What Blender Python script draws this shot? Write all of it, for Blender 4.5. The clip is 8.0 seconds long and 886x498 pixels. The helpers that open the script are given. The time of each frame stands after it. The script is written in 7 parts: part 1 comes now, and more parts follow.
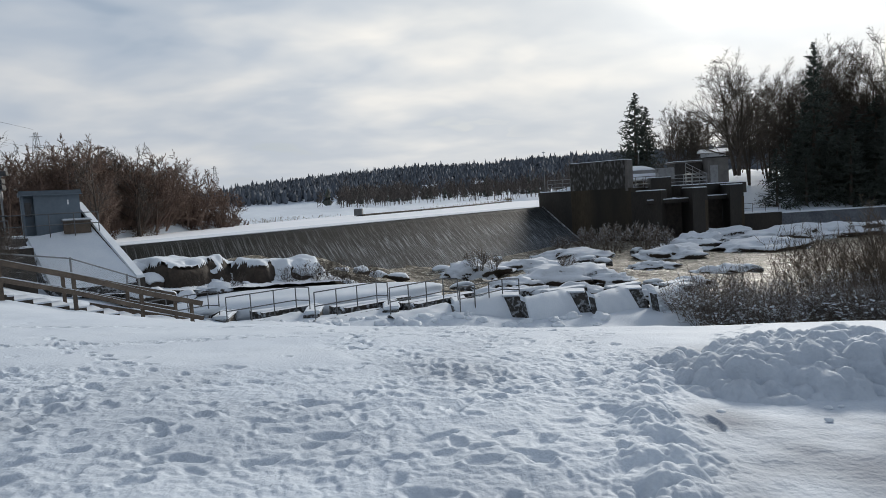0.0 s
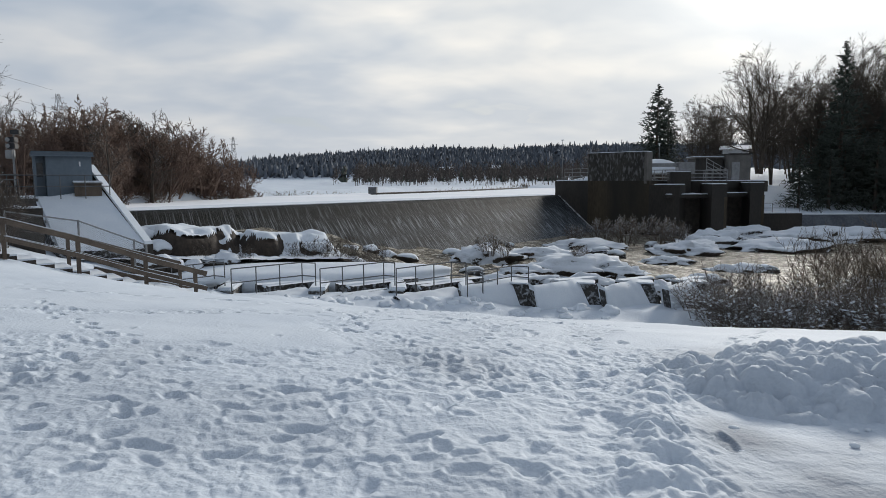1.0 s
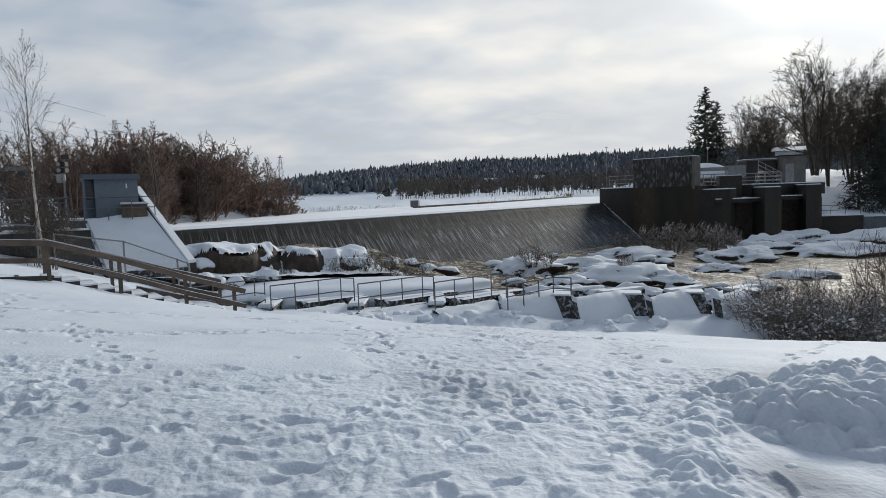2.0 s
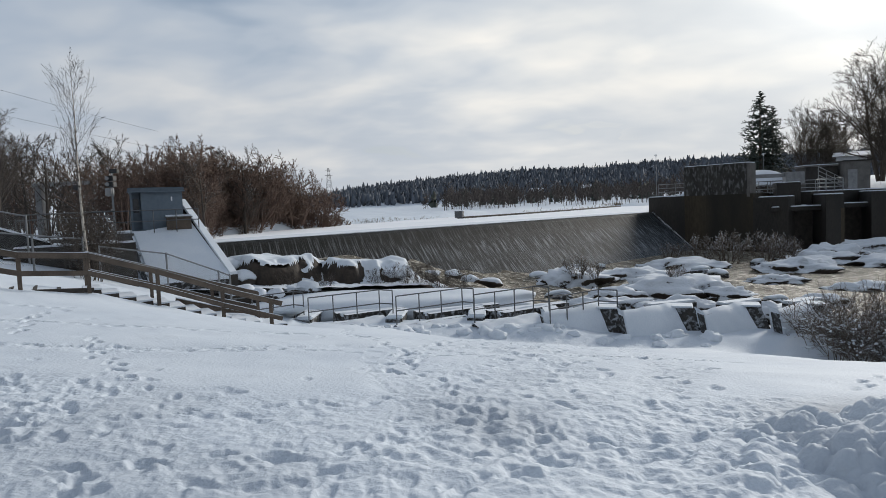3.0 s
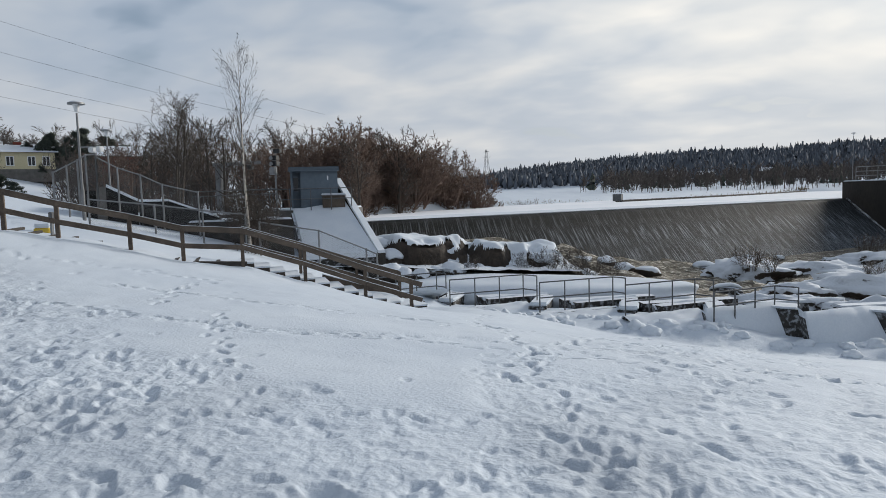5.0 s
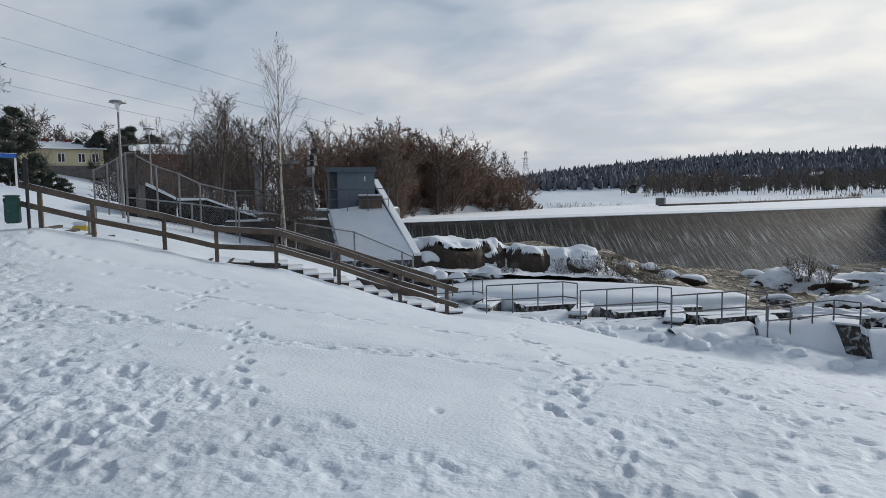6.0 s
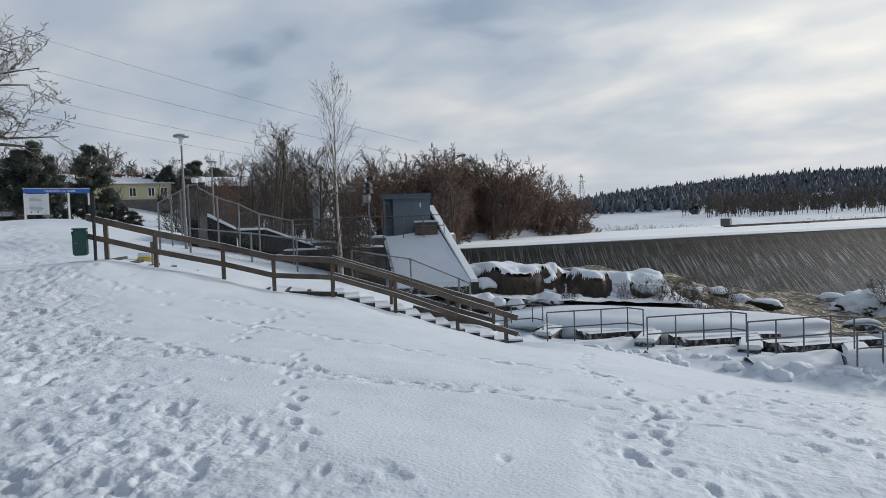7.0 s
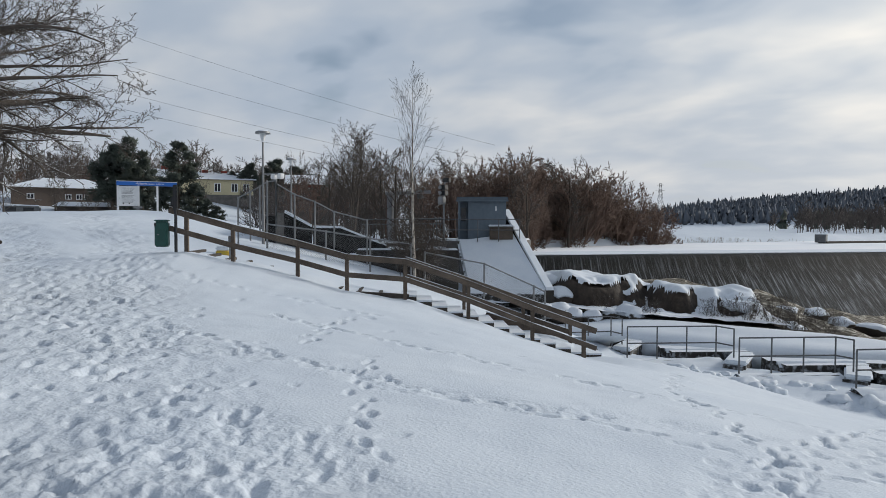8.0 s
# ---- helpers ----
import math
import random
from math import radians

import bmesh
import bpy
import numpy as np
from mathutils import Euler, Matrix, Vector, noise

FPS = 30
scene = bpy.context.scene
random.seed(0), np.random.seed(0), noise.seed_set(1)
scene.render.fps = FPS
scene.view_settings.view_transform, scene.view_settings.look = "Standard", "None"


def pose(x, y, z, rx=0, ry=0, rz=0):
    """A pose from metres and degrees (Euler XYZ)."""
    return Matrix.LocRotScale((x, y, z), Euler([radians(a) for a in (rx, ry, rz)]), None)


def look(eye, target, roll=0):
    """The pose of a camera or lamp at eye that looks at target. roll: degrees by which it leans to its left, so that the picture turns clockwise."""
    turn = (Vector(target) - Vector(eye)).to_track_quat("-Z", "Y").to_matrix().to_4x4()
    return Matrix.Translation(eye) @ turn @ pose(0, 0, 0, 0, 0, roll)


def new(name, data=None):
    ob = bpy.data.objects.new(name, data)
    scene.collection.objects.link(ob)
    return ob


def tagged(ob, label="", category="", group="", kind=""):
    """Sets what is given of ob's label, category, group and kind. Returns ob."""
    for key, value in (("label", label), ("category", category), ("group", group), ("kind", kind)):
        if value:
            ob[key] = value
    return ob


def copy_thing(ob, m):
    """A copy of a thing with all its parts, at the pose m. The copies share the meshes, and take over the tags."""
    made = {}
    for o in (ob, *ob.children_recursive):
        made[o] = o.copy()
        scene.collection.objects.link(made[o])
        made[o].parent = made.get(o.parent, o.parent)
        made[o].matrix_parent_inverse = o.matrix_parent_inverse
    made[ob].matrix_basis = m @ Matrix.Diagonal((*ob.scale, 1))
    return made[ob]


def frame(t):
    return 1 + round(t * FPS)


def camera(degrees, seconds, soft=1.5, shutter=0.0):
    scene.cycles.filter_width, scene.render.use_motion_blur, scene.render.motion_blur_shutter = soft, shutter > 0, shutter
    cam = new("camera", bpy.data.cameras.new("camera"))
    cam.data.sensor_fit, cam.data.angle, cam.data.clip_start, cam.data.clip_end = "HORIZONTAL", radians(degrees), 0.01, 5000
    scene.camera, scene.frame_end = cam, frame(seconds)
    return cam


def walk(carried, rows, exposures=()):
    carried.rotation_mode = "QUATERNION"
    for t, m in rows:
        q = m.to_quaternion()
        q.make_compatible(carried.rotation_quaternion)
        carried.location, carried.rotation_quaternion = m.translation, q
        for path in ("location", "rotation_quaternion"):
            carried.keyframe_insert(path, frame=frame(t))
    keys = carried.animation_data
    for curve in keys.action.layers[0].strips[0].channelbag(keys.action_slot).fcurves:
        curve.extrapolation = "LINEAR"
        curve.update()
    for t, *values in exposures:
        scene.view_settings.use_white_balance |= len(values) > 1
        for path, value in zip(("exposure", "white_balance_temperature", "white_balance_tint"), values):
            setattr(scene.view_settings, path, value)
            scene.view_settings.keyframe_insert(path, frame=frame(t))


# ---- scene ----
# ---- camera: a hand-held walk of about four metres down the bank, panning left ----
cam = camera(69.84, 8.0, soft=0.6)
# seconds, eye x, y, z, yaw to the left, pitch, roll
ROWS = [
    (0.0, 0.000, 0.000, 1.500, 0.00, -4.41, -3.36),
    (0.5, 0.073, 0.160, 1.489, 2.27, -4.99, -2.03),
    (1.0, 0.114, 0.398, 1.470, 1.23, -5.93, -0.28),
    (1.5, 0.181, 0.549, 1.481, 1.29, -5.12, -2.28),
    (1.7, 0.248, 0.672, 1.460, 2.92, -4.98, -2.57),
    (2.8, 0.470, 1.240, 1.440, 9.10, -3.90, -0.90),
    (3.0, 0.510, 1.416, 1.414, 9.50, -3.64, -2.42),
    (3.5, 0.618, 1.754, 1.377, 15.63, -4.44, -3.03),
    (4.0, 0.640, 2.038, 1.379, 20.35, -6.64, -2.39),
    (4.5, 0.590, 2.255, 1.375, 21.20, -4.91, -0.67),
    (5.0, 0.580, 2.482, 1.365, 23.55, -4.76, -1.64),
    (5.2, 0.560, 2.590, 1.385, 25.15, -4.83, -2.37),
    (6.3, 0.249, 3.150, 1.445, 27.16, -3.93, -0.51),
    (6.5, 0.200, 3.225, 1.448, 25.55, -1.82, -1.87),
    (7.0, 0.090, 3.380, 1.424, 31.88, -2.19, -1.98),
    (7.5, -0.180, 3.670, 1.410, 42.23, -1.84, -0.83),
    (8.0, -0.382, 3.806, 1.417, 38.23, -1.74, 0.13),
]
walk(cam, [(t, pose(x, y, z, 90 + pitch, 0, yaw) @ pose(0, 0, 0, 0, 0, roll)) for t, x, y, z, yaw, pitch, roll in ROWS])
scene.view_settings.exposure = 0.0

# ---- sky, sun ----
SUN_AZ, SUN_EL = radians(30), radians(21)          # azimuth clockwise from +y
SUN_DIR = Vector((math.sin(SUN_AZ) * math.cos(SUN_EL), math.cos(SUN_AZ) * math.cos(SUN_EL), math.sin(SUN_EL)))
world = bpy.data.worlds.new("winter_sky")
scene.world = world
world.use_nodes = True


def sky_world():
    nt = world.node_tree
    nt.nodes.clear()
    n, link = nt.nodes.new, nt.links.new

    def math_node(op, a, b=None, c=None):
        m = n("ShaderNodeMath")
        m.operation = op
        for i, v in enumerate((a, b, c)):
            if v is None:
                continue
            if isinstance(v, (int, float)):
                m.inputs[i].default_value = v
            else:
                link(v, m.inputs[i])
        return m.outputs[0]

    def mix(fac, a, b):
        m = n("ShaderNodeMix")
        m.data_type = "RGBA"
        for s, v in ((m.inputs[0], fac), (m.inputs[6], a), (m.inputs[7], b)):
            if isinstance(v, (int, float)):
                s.default_value = v
            elif isinstance(v, tuple):
                s.default_value = (*v, 1)
            else:
                link(v, s)
        return m.outputs[2]

    sky = n("ShaderNodeTexSky")
    sky.sky_type, sky.sun_disc = "NISHITA", False
    sky.sun_elevation, sky.sun_rotation = SUN_EL, SUN_AZ
    sky.air_density, sky.dust_density = 1.0, 1.5
    blue = n("ShaderNodeVectorMath")
    blue.operation = "SCALE"
    blue.inputs["Scale"].default_value = 0.1
    link(sky.outputs[0], blue.inputs[0])
    co = n("ShaderNodeTexCoord")
    sep = n("ShaderNodeSeparateXYZ")
    link(co.outputs["Generated"], sep.inputs[0])
    up = math_node("ADD", math_node("MAXIMUM", sep.outputs[2], 0.0), 0.24)
    com = n("ShaderNodeCombineXYZ")
    link(math_node("DIVIDE", sep.outputs[0], up), com.inputs[0])
    link(math_node("DIVIDE", sep.outputs[1], up), com.inputs[1])
    turn = n("ShaderNodeMapping")
    turn.inputs["Rotation"].default_value = (0, 0, radians(-52))
    turn.inputs["Scale"].default_value = (0.85, 1.15, 1)
    link(com.outputs[0], turn.inputs[0])

    def noise_tex(scale, detail, rough, distort=0.0):
        t = n("ShaderNodeTexNoise")
        t.inputs["Scale"].default_value, t.inputs["Detail"].default_value = scale, detail
        t.inputs["Roughness"].default_value, t.inputs["Distortion"].default_value = rough, distort
        link(turn.outputs[0], t.inputs["Vector"])
        return t.outputs[0]

    def ramp(v, *stops):
        r = n("ShaderNodeValToRGB")
        link(v, r.inputs[0])
        el = r.color_ramp.elements
        while len(el) < len(stops):
            el.new(0.5)
        for e, (p, c) in zip(el, stops):
            e.position, e.color = p, (*c, 1) if isinstance(c, tuple) else (c, c, c, 1)
        return r.outputs[0]

    big, fine = noise_tex(1.0, 2, 0.45, 0.2), noise_tex(3.4, 3, 0.45, 0.2)
    body = math_node("ADD", math_node("MULTIPLY", big, 0.55), math_node("MULTIPLY", fine, 0.45))
    # glow of the veiled sun
    dot = n("ShaderNodeVectorMath")
    dot.operation = "DOT_PRODUCT"
    link(co.outputs["Generated"], dot.inputs[0])
    dot.inputs[1].default_value = SUN_DIR
    near = math_node("MAXIMUM", dot.outputs["Value"], 0.0)
    wide = math_node("POWER", near, 5.0)
    tight = math_node("POWER", near, 40.0)
    grey = ramp(body, (0.36, (0.45, 0.54, 0.66)), (0.46, (0.57, 0.64, 0.73)), (0.54, (0.75, 0.785, 0.82)), (0.64, (1.0, 0.98, 0.94)))
    cool = ramp(dot.outputs["Value"], (0.30, 1.0), (0.85, 0.0))
    grey = mix(math_node("MULTIPLY", cool, 0.45), grey, (0.50, 0.61, 0.77))
    warm = mix(math_node("MULTIPLY", wide, 0.55), grey, (1.0, 0.97, 0.89))
    bright = n("ShaderNodeVectorMath")
    bright.operation = "SCALE"
    link(warm, bright.inputs[0])
    link(math_node("ADD", math_node("MULTIPLY", tight, 0.8), math_node("MULTIPLY", ramp(math_node("MULTIPLY_ADD", dot.outputs["Value"], 0.5, 0.5), (0.0, 0.30), (0.375, 0.38), (0.58, 0.42), (0.725, 0.43), (0.825, 0.46), (0.915, 0.52), (0.97, 0.53), (1.0, 0.5)), 2.0)), bright.inputs["Scale"])
    # gaps in the cloud let the blue through, but for the part of the sky that the veiled sun lights
    cover = math_node("MAXIMUM", ramp(body, (0.34, 0.45), (0.42, 1.0)), ramp(dot.outputs["Value"], (0.70, 0.0), (0.90, 1.0)))
    low = ramp(sep.outputs[2], (0.02, 1.0), (0.35, 0.0))
    cover = math_node("MAXIMUM", cover, low)
    cloudy = mix(cover, blue.outputs[0], bright.outputs[0])
    haze = ramp(sep.outputs[2], (0.0, 0.55), (0.22, 0.0))
    final = mix(haze, cloudy, (0.66, 0.68, 0.71))
    zenith = ramp(sep.outputs[2], (0.46, 0.0), (0.80, 1.0))
    final = mix(math_node("MULTIPLY", zenith, 0.8), final, (0.29, 0.345, 0.44))
    bg = n("ShaderNodeBackground")
    bg.inputs["Strength"].default_value = 0.90
    link(final, bg.inputs[0])
    out = n("ShaderNodeOutputWorld")
    link(bg.outputs[0], out.inputs[0])


sky_world()
sun_data = bpy.data.lights.new("sun", "SUN")
sun_data.energy, sun_data.angle, sun_data.color = 2.55, radians(11), (1.0, 0.95, 0.87)
sun = new("sun", sun_data)
sun.matrix_world = look((60, 60, 60), Vector((60, 60, 60)) - SUN_DIR)

# ---- materials ----
def rgb(c):
    return (*c, 1) if len(c) == 3 else c


def surface(name, low, high, rough=0.8, scale=3.0, fine=25.0, bump=0.25, metal=0.0, snow=0.0, stain=None, stain_scale=0.6, depth=0.01, stretch=(1, 1, 1), vary=0.0, patch=0.9):
    """Two scales of colour variation, fine relief, an optional stain, and snow that lies on faces that look up."""
    m = bpy.data.materials.new(name)
    m.use_nodes = True
    nt = m.node_tree
    n, link = nt.nodes.new, nt.links.new
    p = nt.nodes["Principled BSDF"]
    co = n("ShaderNodeTexCoord")
    mp = n("ShaderNodeMapping")
    mp.inputs["Scale"].default_value = stretch
    link(co.outputs["Object"], mp.inputs[0])

    def tex(s, d=4.0):
        t = n("ShaderNodeTexNoise")
        t.inputs["Scale"].default_value, t.inputs["Detail"].default_value = s, d
        link(mp.outputs[0], t.inputs["Vector"])
        return t.outputs[0]

    def span(v, a, b):
        r = n("ShaderNodeMapRange")
        r.inputs[1].default_value, r.inputs[2].default_value = a, b
        link(v, r.inputs[0])
        return r.outputs[0]

    def mix(f, a, b):
        x = n("ShaderNodeMix")
        x.data_type = "RGBA"
        if isinstance(f, float):
            x.inputs[0].default_value = f
        else:
            link(f, x.inputs[0])
        for s, v in ((x.inputs[6], a), (x.inputs[7], b)):
            if isinstance(v, tuple):
                s.default_value = rgb(v)
            else:
                link(v, s)
        return x.outputs[2]

    wide, small = tex(scale), tex(fine, 3.0)
    both = n("ShaderNodeMath")
    both.operation = "MULTIPLY_ADD"
    link(small, both.inputs[0])
    both.inputs[1].default_value = 0.45
    half = n("ShaderNodeMath")
    half.operation = "MULTIPLY"
    half.inputs[1].default_value = 0.55
    link(wide, half.inputs[0])
    link(half.outputs[0], both.inputs[2])
    col = mix(span(both.outputs[0], 0.32, 0.68), low, high)
    if stain:
        col = mix(span(tex(stain_scale, 5.0), 0.50, 0.66), col, stain)
    if vary:
        info = n("ShaderNodeObjectInfo")
        hsv = n("ShaderNodeHueSaturation")
        v = n("ShaderNodeMapRange")
        v.inputs[3].default_value, v.inputs[4].default_value = 1 - vary, 1 + vary
        link(info.outputs["Random"], v.inputs[0])
        link(v.outputs[0], hsv.inputs["Value"])
        link(col, hsv.inputs["Color"])
        col = hsv.outputs[0]
    p.inputs["Roughness"].default_value, p.inputs["Metallic"].default_value = rough, metal
    if snow:
        geo = n("ShaderNodeNewGeometry")
        sep = n("ShaderNodeSeparateXYZ")
        link(geo.outputs["Normal"], sep.inputs[0])
        add = n("ShaderNodeMath")
        add.operation = "MULTIPLY_ADD"
        link(tex(6.0), add.inputs[0])
        add.inputs[1].default_value = patch
        link(sep.outputs[2], add.inputs[2])
        lie = span(add.outputs[0], 1.45 - snow, 1.6 - snow)
        col = mix(lie, col, (0.62, 0.66, 0.71))
    link(col, p.inputs["Base Color"])
    b = n("ShaderNodeBump")
    b.inputs["Strength"].default_value, b.inputs["Distance"].default_value = bump, depth
    link(both.outputs[0], b.inputs["Height"])
    link(b.outputs[0], p.inputs["Normal"])
    return m


def snow_material(name, low, high, scale=0.35, fine=14.0, bump=0.5, depth=0.02):
    m = surface(name, low, high, rough=0.75, scale=scale, fine=fine, bump=bump, depth=depth)
    p = m.node_tree.nodes["Principled BSDF"]
    p.inputs["Specular IOR Level"].default_value = 0.25
    return m


SNOW = snow_material("snow", (0.530, 0.592, 0.668), (0.638, 0.690, 0.745), fine=30.0, bump=1.0)
def worn_snow():
    """The trodden snow: greyer by each mesh's own value, for ground pressed to ice and for painted shade on the heap.
    """
    nt = SNOW.node_tree
    p = nt.nodes["Principled BSDF"]
    old = p.inputs["Base Color"].links[0].from_socket
    at = nt.nodes.new("ShaderNodeAttribute")
    at.attribute_name = "packed_shaded"
    x = nt.nodes.new("ShaderNodeMix")
    x.data_type = "RGBA"
    nt.links.new(at.outputs["Fac"], x.inputs[0])
    nt.links.new(old, x.inputs[6])
    x.inputs[7].default_value = (0.185, 0.215, 0.262, 1)
    nt.links.new(x.outputs[2], p.inputs["Base Color"])
    # crumbs and small clods where the snow is broken
    br = nt.nodes.new("ShaderNodeAttribute")
    br.attribute_name = "broken"
    co = nt.nodes.new("ShaderNodeTexCoord")
    total = None
    for scale, amount in ((10.0, 0.8), (24.0, 0.4)):
        v = nt.nodes.new("ShaderNodeTexVoronoi")
        v.feature = "SMOOTH_F1"
        v.inputs["Scale"].default_value, v.inputs["Smoothness"].default_value = scale, 0.8
        nt.links.new(co.outputs["Object"], v.inputs["Vector"])
        m = nt.nodes.new("ShaderNodeMath")
        m.operation = "MULTIPLY_ADD"
        m.inputs[1].default_value = -amount
        nt.links.new(v.outputs["Distance"], m.inputs[0])
        if total is None:
            m.inputs[2].default_value = 1.0
        else:
            nt.links.new(total, m.inputs[2])
        total = m.outputs[0]
    k = nt.nodes.new("ShaderNodeMath")
    k.operation = "MULTIPLY"
    nt.links.new(total, k.inputs[0])
    nt.links.new(br.outputs["Fac"], k.inputs[1])
    old_bump = p.inputs["Normal"].links[0].from_socket
    b = nt.nodes.new("ShaderNodeBump")
    b.inputs["Strength"].default_value, b.inputs["Distance"].default_value = 0.38, 0.05
    nt.links.new(k.outputs[0], b.inputs["Height"])
    nt.links.new(old_bump, b.inputs["Normal"])
    nt.links.new(b.outputs[0], p.inputs["Normal"])


worn_snow()
SNOW_CAP = snow_material("lying_snow", (0.60, 0.65, 0.71), (0.71, 0.75, 0.79), scale=1.2, fine=20, bump=0.3, depth=0.01)
ICE = snow_material("snow_on_ice", (0.74, 0.78, 0.83), (0.88, 0.89, 0.91), scale=0.12, fine=2.0, bump=0.3)
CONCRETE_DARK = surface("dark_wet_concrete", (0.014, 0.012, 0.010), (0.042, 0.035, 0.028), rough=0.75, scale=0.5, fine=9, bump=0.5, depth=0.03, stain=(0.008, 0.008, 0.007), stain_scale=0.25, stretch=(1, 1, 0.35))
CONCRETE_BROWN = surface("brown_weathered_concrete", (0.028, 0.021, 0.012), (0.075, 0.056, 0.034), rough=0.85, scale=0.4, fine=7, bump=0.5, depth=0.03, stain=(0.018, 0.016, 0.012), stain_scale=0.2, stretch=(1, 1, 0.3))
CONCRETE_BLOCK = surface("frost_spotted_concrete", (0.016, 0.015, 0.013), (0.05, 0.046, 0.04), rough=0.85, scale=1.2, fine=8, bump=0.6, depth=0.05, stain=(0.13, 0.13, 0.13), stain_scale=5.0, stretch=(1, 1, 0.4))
CONCRETE = surface("grey_concrete", (0.08, 0.076, 0.07), (0.17, 0.16, 0.15), rough=0.9, scale=1.5, fine=18, bump=0.4)
WALL_TARRED = surface("tarred_flume_boards", (0.007, 0.007, 0.007), (0.022, 0.021, 0.020), rough=0.7, scale=2, fine=20, bump=0.4)
WALL_TARRED.node_tree.nodes["Principled BSDF"].inputs["Specular IOR Level"].default_value = 0.12
STONE_DARK = surface("dark_frosted_stone", (0.014, 0.013, 0.011), (0.05, 0.045, 0.04), rough=0.85, scale=2.5, fine=12, bump=0.8, depth=0.05, stain=(0.30, 0.32, 0.34), stain_scale=7.0, snow=0.30)
ROCK = surface("brown_rock", (0.012, 0.009, 0.007), (0.06, 0.044, 0.032), rough=0.85, scale=1.6, fine=8, bump=0.9, depth=0.08, stain=(0.03, 0.025, 0.02))
ROCK_LEDGE = surface("broken_rock_with_lying_snow", (0.014, 0.011, 0.008), (0.085, 0.064, 0.048), rough=0.85, scale=1.6, fine=9, bump=1.0, depth=0.10, stain=(0.02, 0.017, 0.014), snow=0.80, patch=0.4)
ROCK_SNOW = surface("brown_rock_with_lying_snow", (0.018, 0.014, 0.010), (0.075, 0.055, 0.04), rough=0.85, scale=1.6, fine=8, bump=0.9, depth=0.08, stain=(0.03, 0.025, 0.02), snow=0.93)
WOOD = surface("weathered_wood", (0.055, 0.042, 0.033), (0.145, 0.112, 0.085), rough=0.85, scale=3, fine=30, bump=0.5, stretch=(1, 1, 1), snow=0.0, vary=0.15)
WOOD_DARK = surface("dark_wet_wood", (0.022, 0.018, 0.015), (0.07, 0.058, 0.048), rough=0.8, scale=3, fine=25, bump=0.5)
STEEL = surface("galvanised_steel", (0.16, 0.165, 0.17), (0.28, 0.285, 0.29), rough=0.5, scale=4, fine=40, bump=0.1, metal=0.6)
STEEL_DARK = surface("dull_rail_steel", (0.075, 0.078, 0.082), (0.16, 0.165, 0.17), rough=0.55, scale=4, fine=40, bump=0.1, metal=0.5)
BOOTH_BLUE = surface("blue_grey_sheet_metal", (0.085, 0.115, 0.145), (0.125, 0.16, 0.195), rough=0.5, scale=0.8, fine=6, bump=0.1, metal=0.1)
BOOTH_ROOF = surface("dark_blue_roof_edge", (0.05, 0.07, 0.09), (0.08, 0.105, 0.13), rough=0.5, scale=1, fine=8, bump=0.1)
GREEN = surface("green_painted_metal", (0.012, 0.06, 0.05), (0.02, 0.09, 0.075), rough=0.4, scale=3, fine=20, bump=0.1)
BLACK = surface("black_metal", (0.012, 0.012, 0.014), (0.03, 0.03, 0.033), rough=0.5, scale=4, fine=25, bump=0.1)
WHITE = surface("white_paint", (0.62, 0.63, 0.64), (0.75, 0.76, 0.76), rough=0.5, scale=2, fine=20, bump=0.05)
BLUE = surface("blue_sign_paint", (0.01, 0.10, 0.42), (0.015, 0.14, 0.50), rough=0.45, scale=2, fine=12, bump=0.05)
PRINT = surface("grey_print", (0.22, 0.23, 0.24), (0.30, 0.31, 0.32), rough=0.7, scale=10, fine=40, bump=0.0)
YELLOW = surface("yellow_plastic", (0.45, 0.32, 0.03), (0.6, 0.42, 0.05), rough=0.5, scale=3, fine=20, bump=0.1)
BARK = surface("grey_brown_bark", (0.035, 0.028, 0.024), (0.095, 0.077, 0.063), rough=0.9, scale=3, fine=20, bump=0.6, snow=0.05)
BARK_FROST = surface("frosted_bark", (0.045, 0.038, 0.032), (0.13, 0.108, 0.09), rough=0.9, scale=3, fine=20, bump=0.4, snow=0.24)
BARK_WILLOW = surface("reddish_willow_bark", (0.072, 0.048, 0.038), (0.19, 0.125, 0.095), rough=0.9, scale=3, fine=20, bump=0.4)
BARK_BACKLIT = surface("dark_bark", (0.042, 0.034, 0.027), (0.11, 0.088, 0.068), rough=0.9, scale=3, fine=20, bump=0.4)
BIRCH_BARK = surface("birch_bark", (0.30, 0.26, 0.22), (0.62, 0.57, 0.50), rough=0.8, scale=2.5, fine=14, bump=0.3, stain=(0.04, 0.035, 0.03), stain_scale=5)
NEEDLE = surface("spruce_needles", (0.032, 0.042, 0.036), (0.075, 0.092, 0.072), rough=0.85, scale=1, fine=8, bump=0.4)
# blue-grey is distance haze painted into the needles; the snow setting adds a little dusting
NEEDLE_HAZY = surface("hazed_snowy_needles", (0.085, 0.100, 0.122), (0.14, 0.16, 0.19), rough=0.9, scale=0.05, fine=0.6, bump=0.2, snow=0.06)
TWIG_SNOW = surface("snowy_twigs", (0.065, 0.052, 0.043), (0.17, 0.135, 0.105), rough=0.9, scale=3, fine=20, bump=0.3, snow=0.28)
TWIG_STRAW = surface("straw_coloured_twigs", (0.045, 0.036, 0.028), (0.14, 0.108, 0.078), rough=0.9, scale=1.5, fine=20, bump=0.3)
WOODS_BROWN = surface("far_bare_crowns", (0.04, 0.034, 0.032), (0.11, 0.092, 0.082), rough=0.9, scale=0.2, fine=3, bump=0.3)
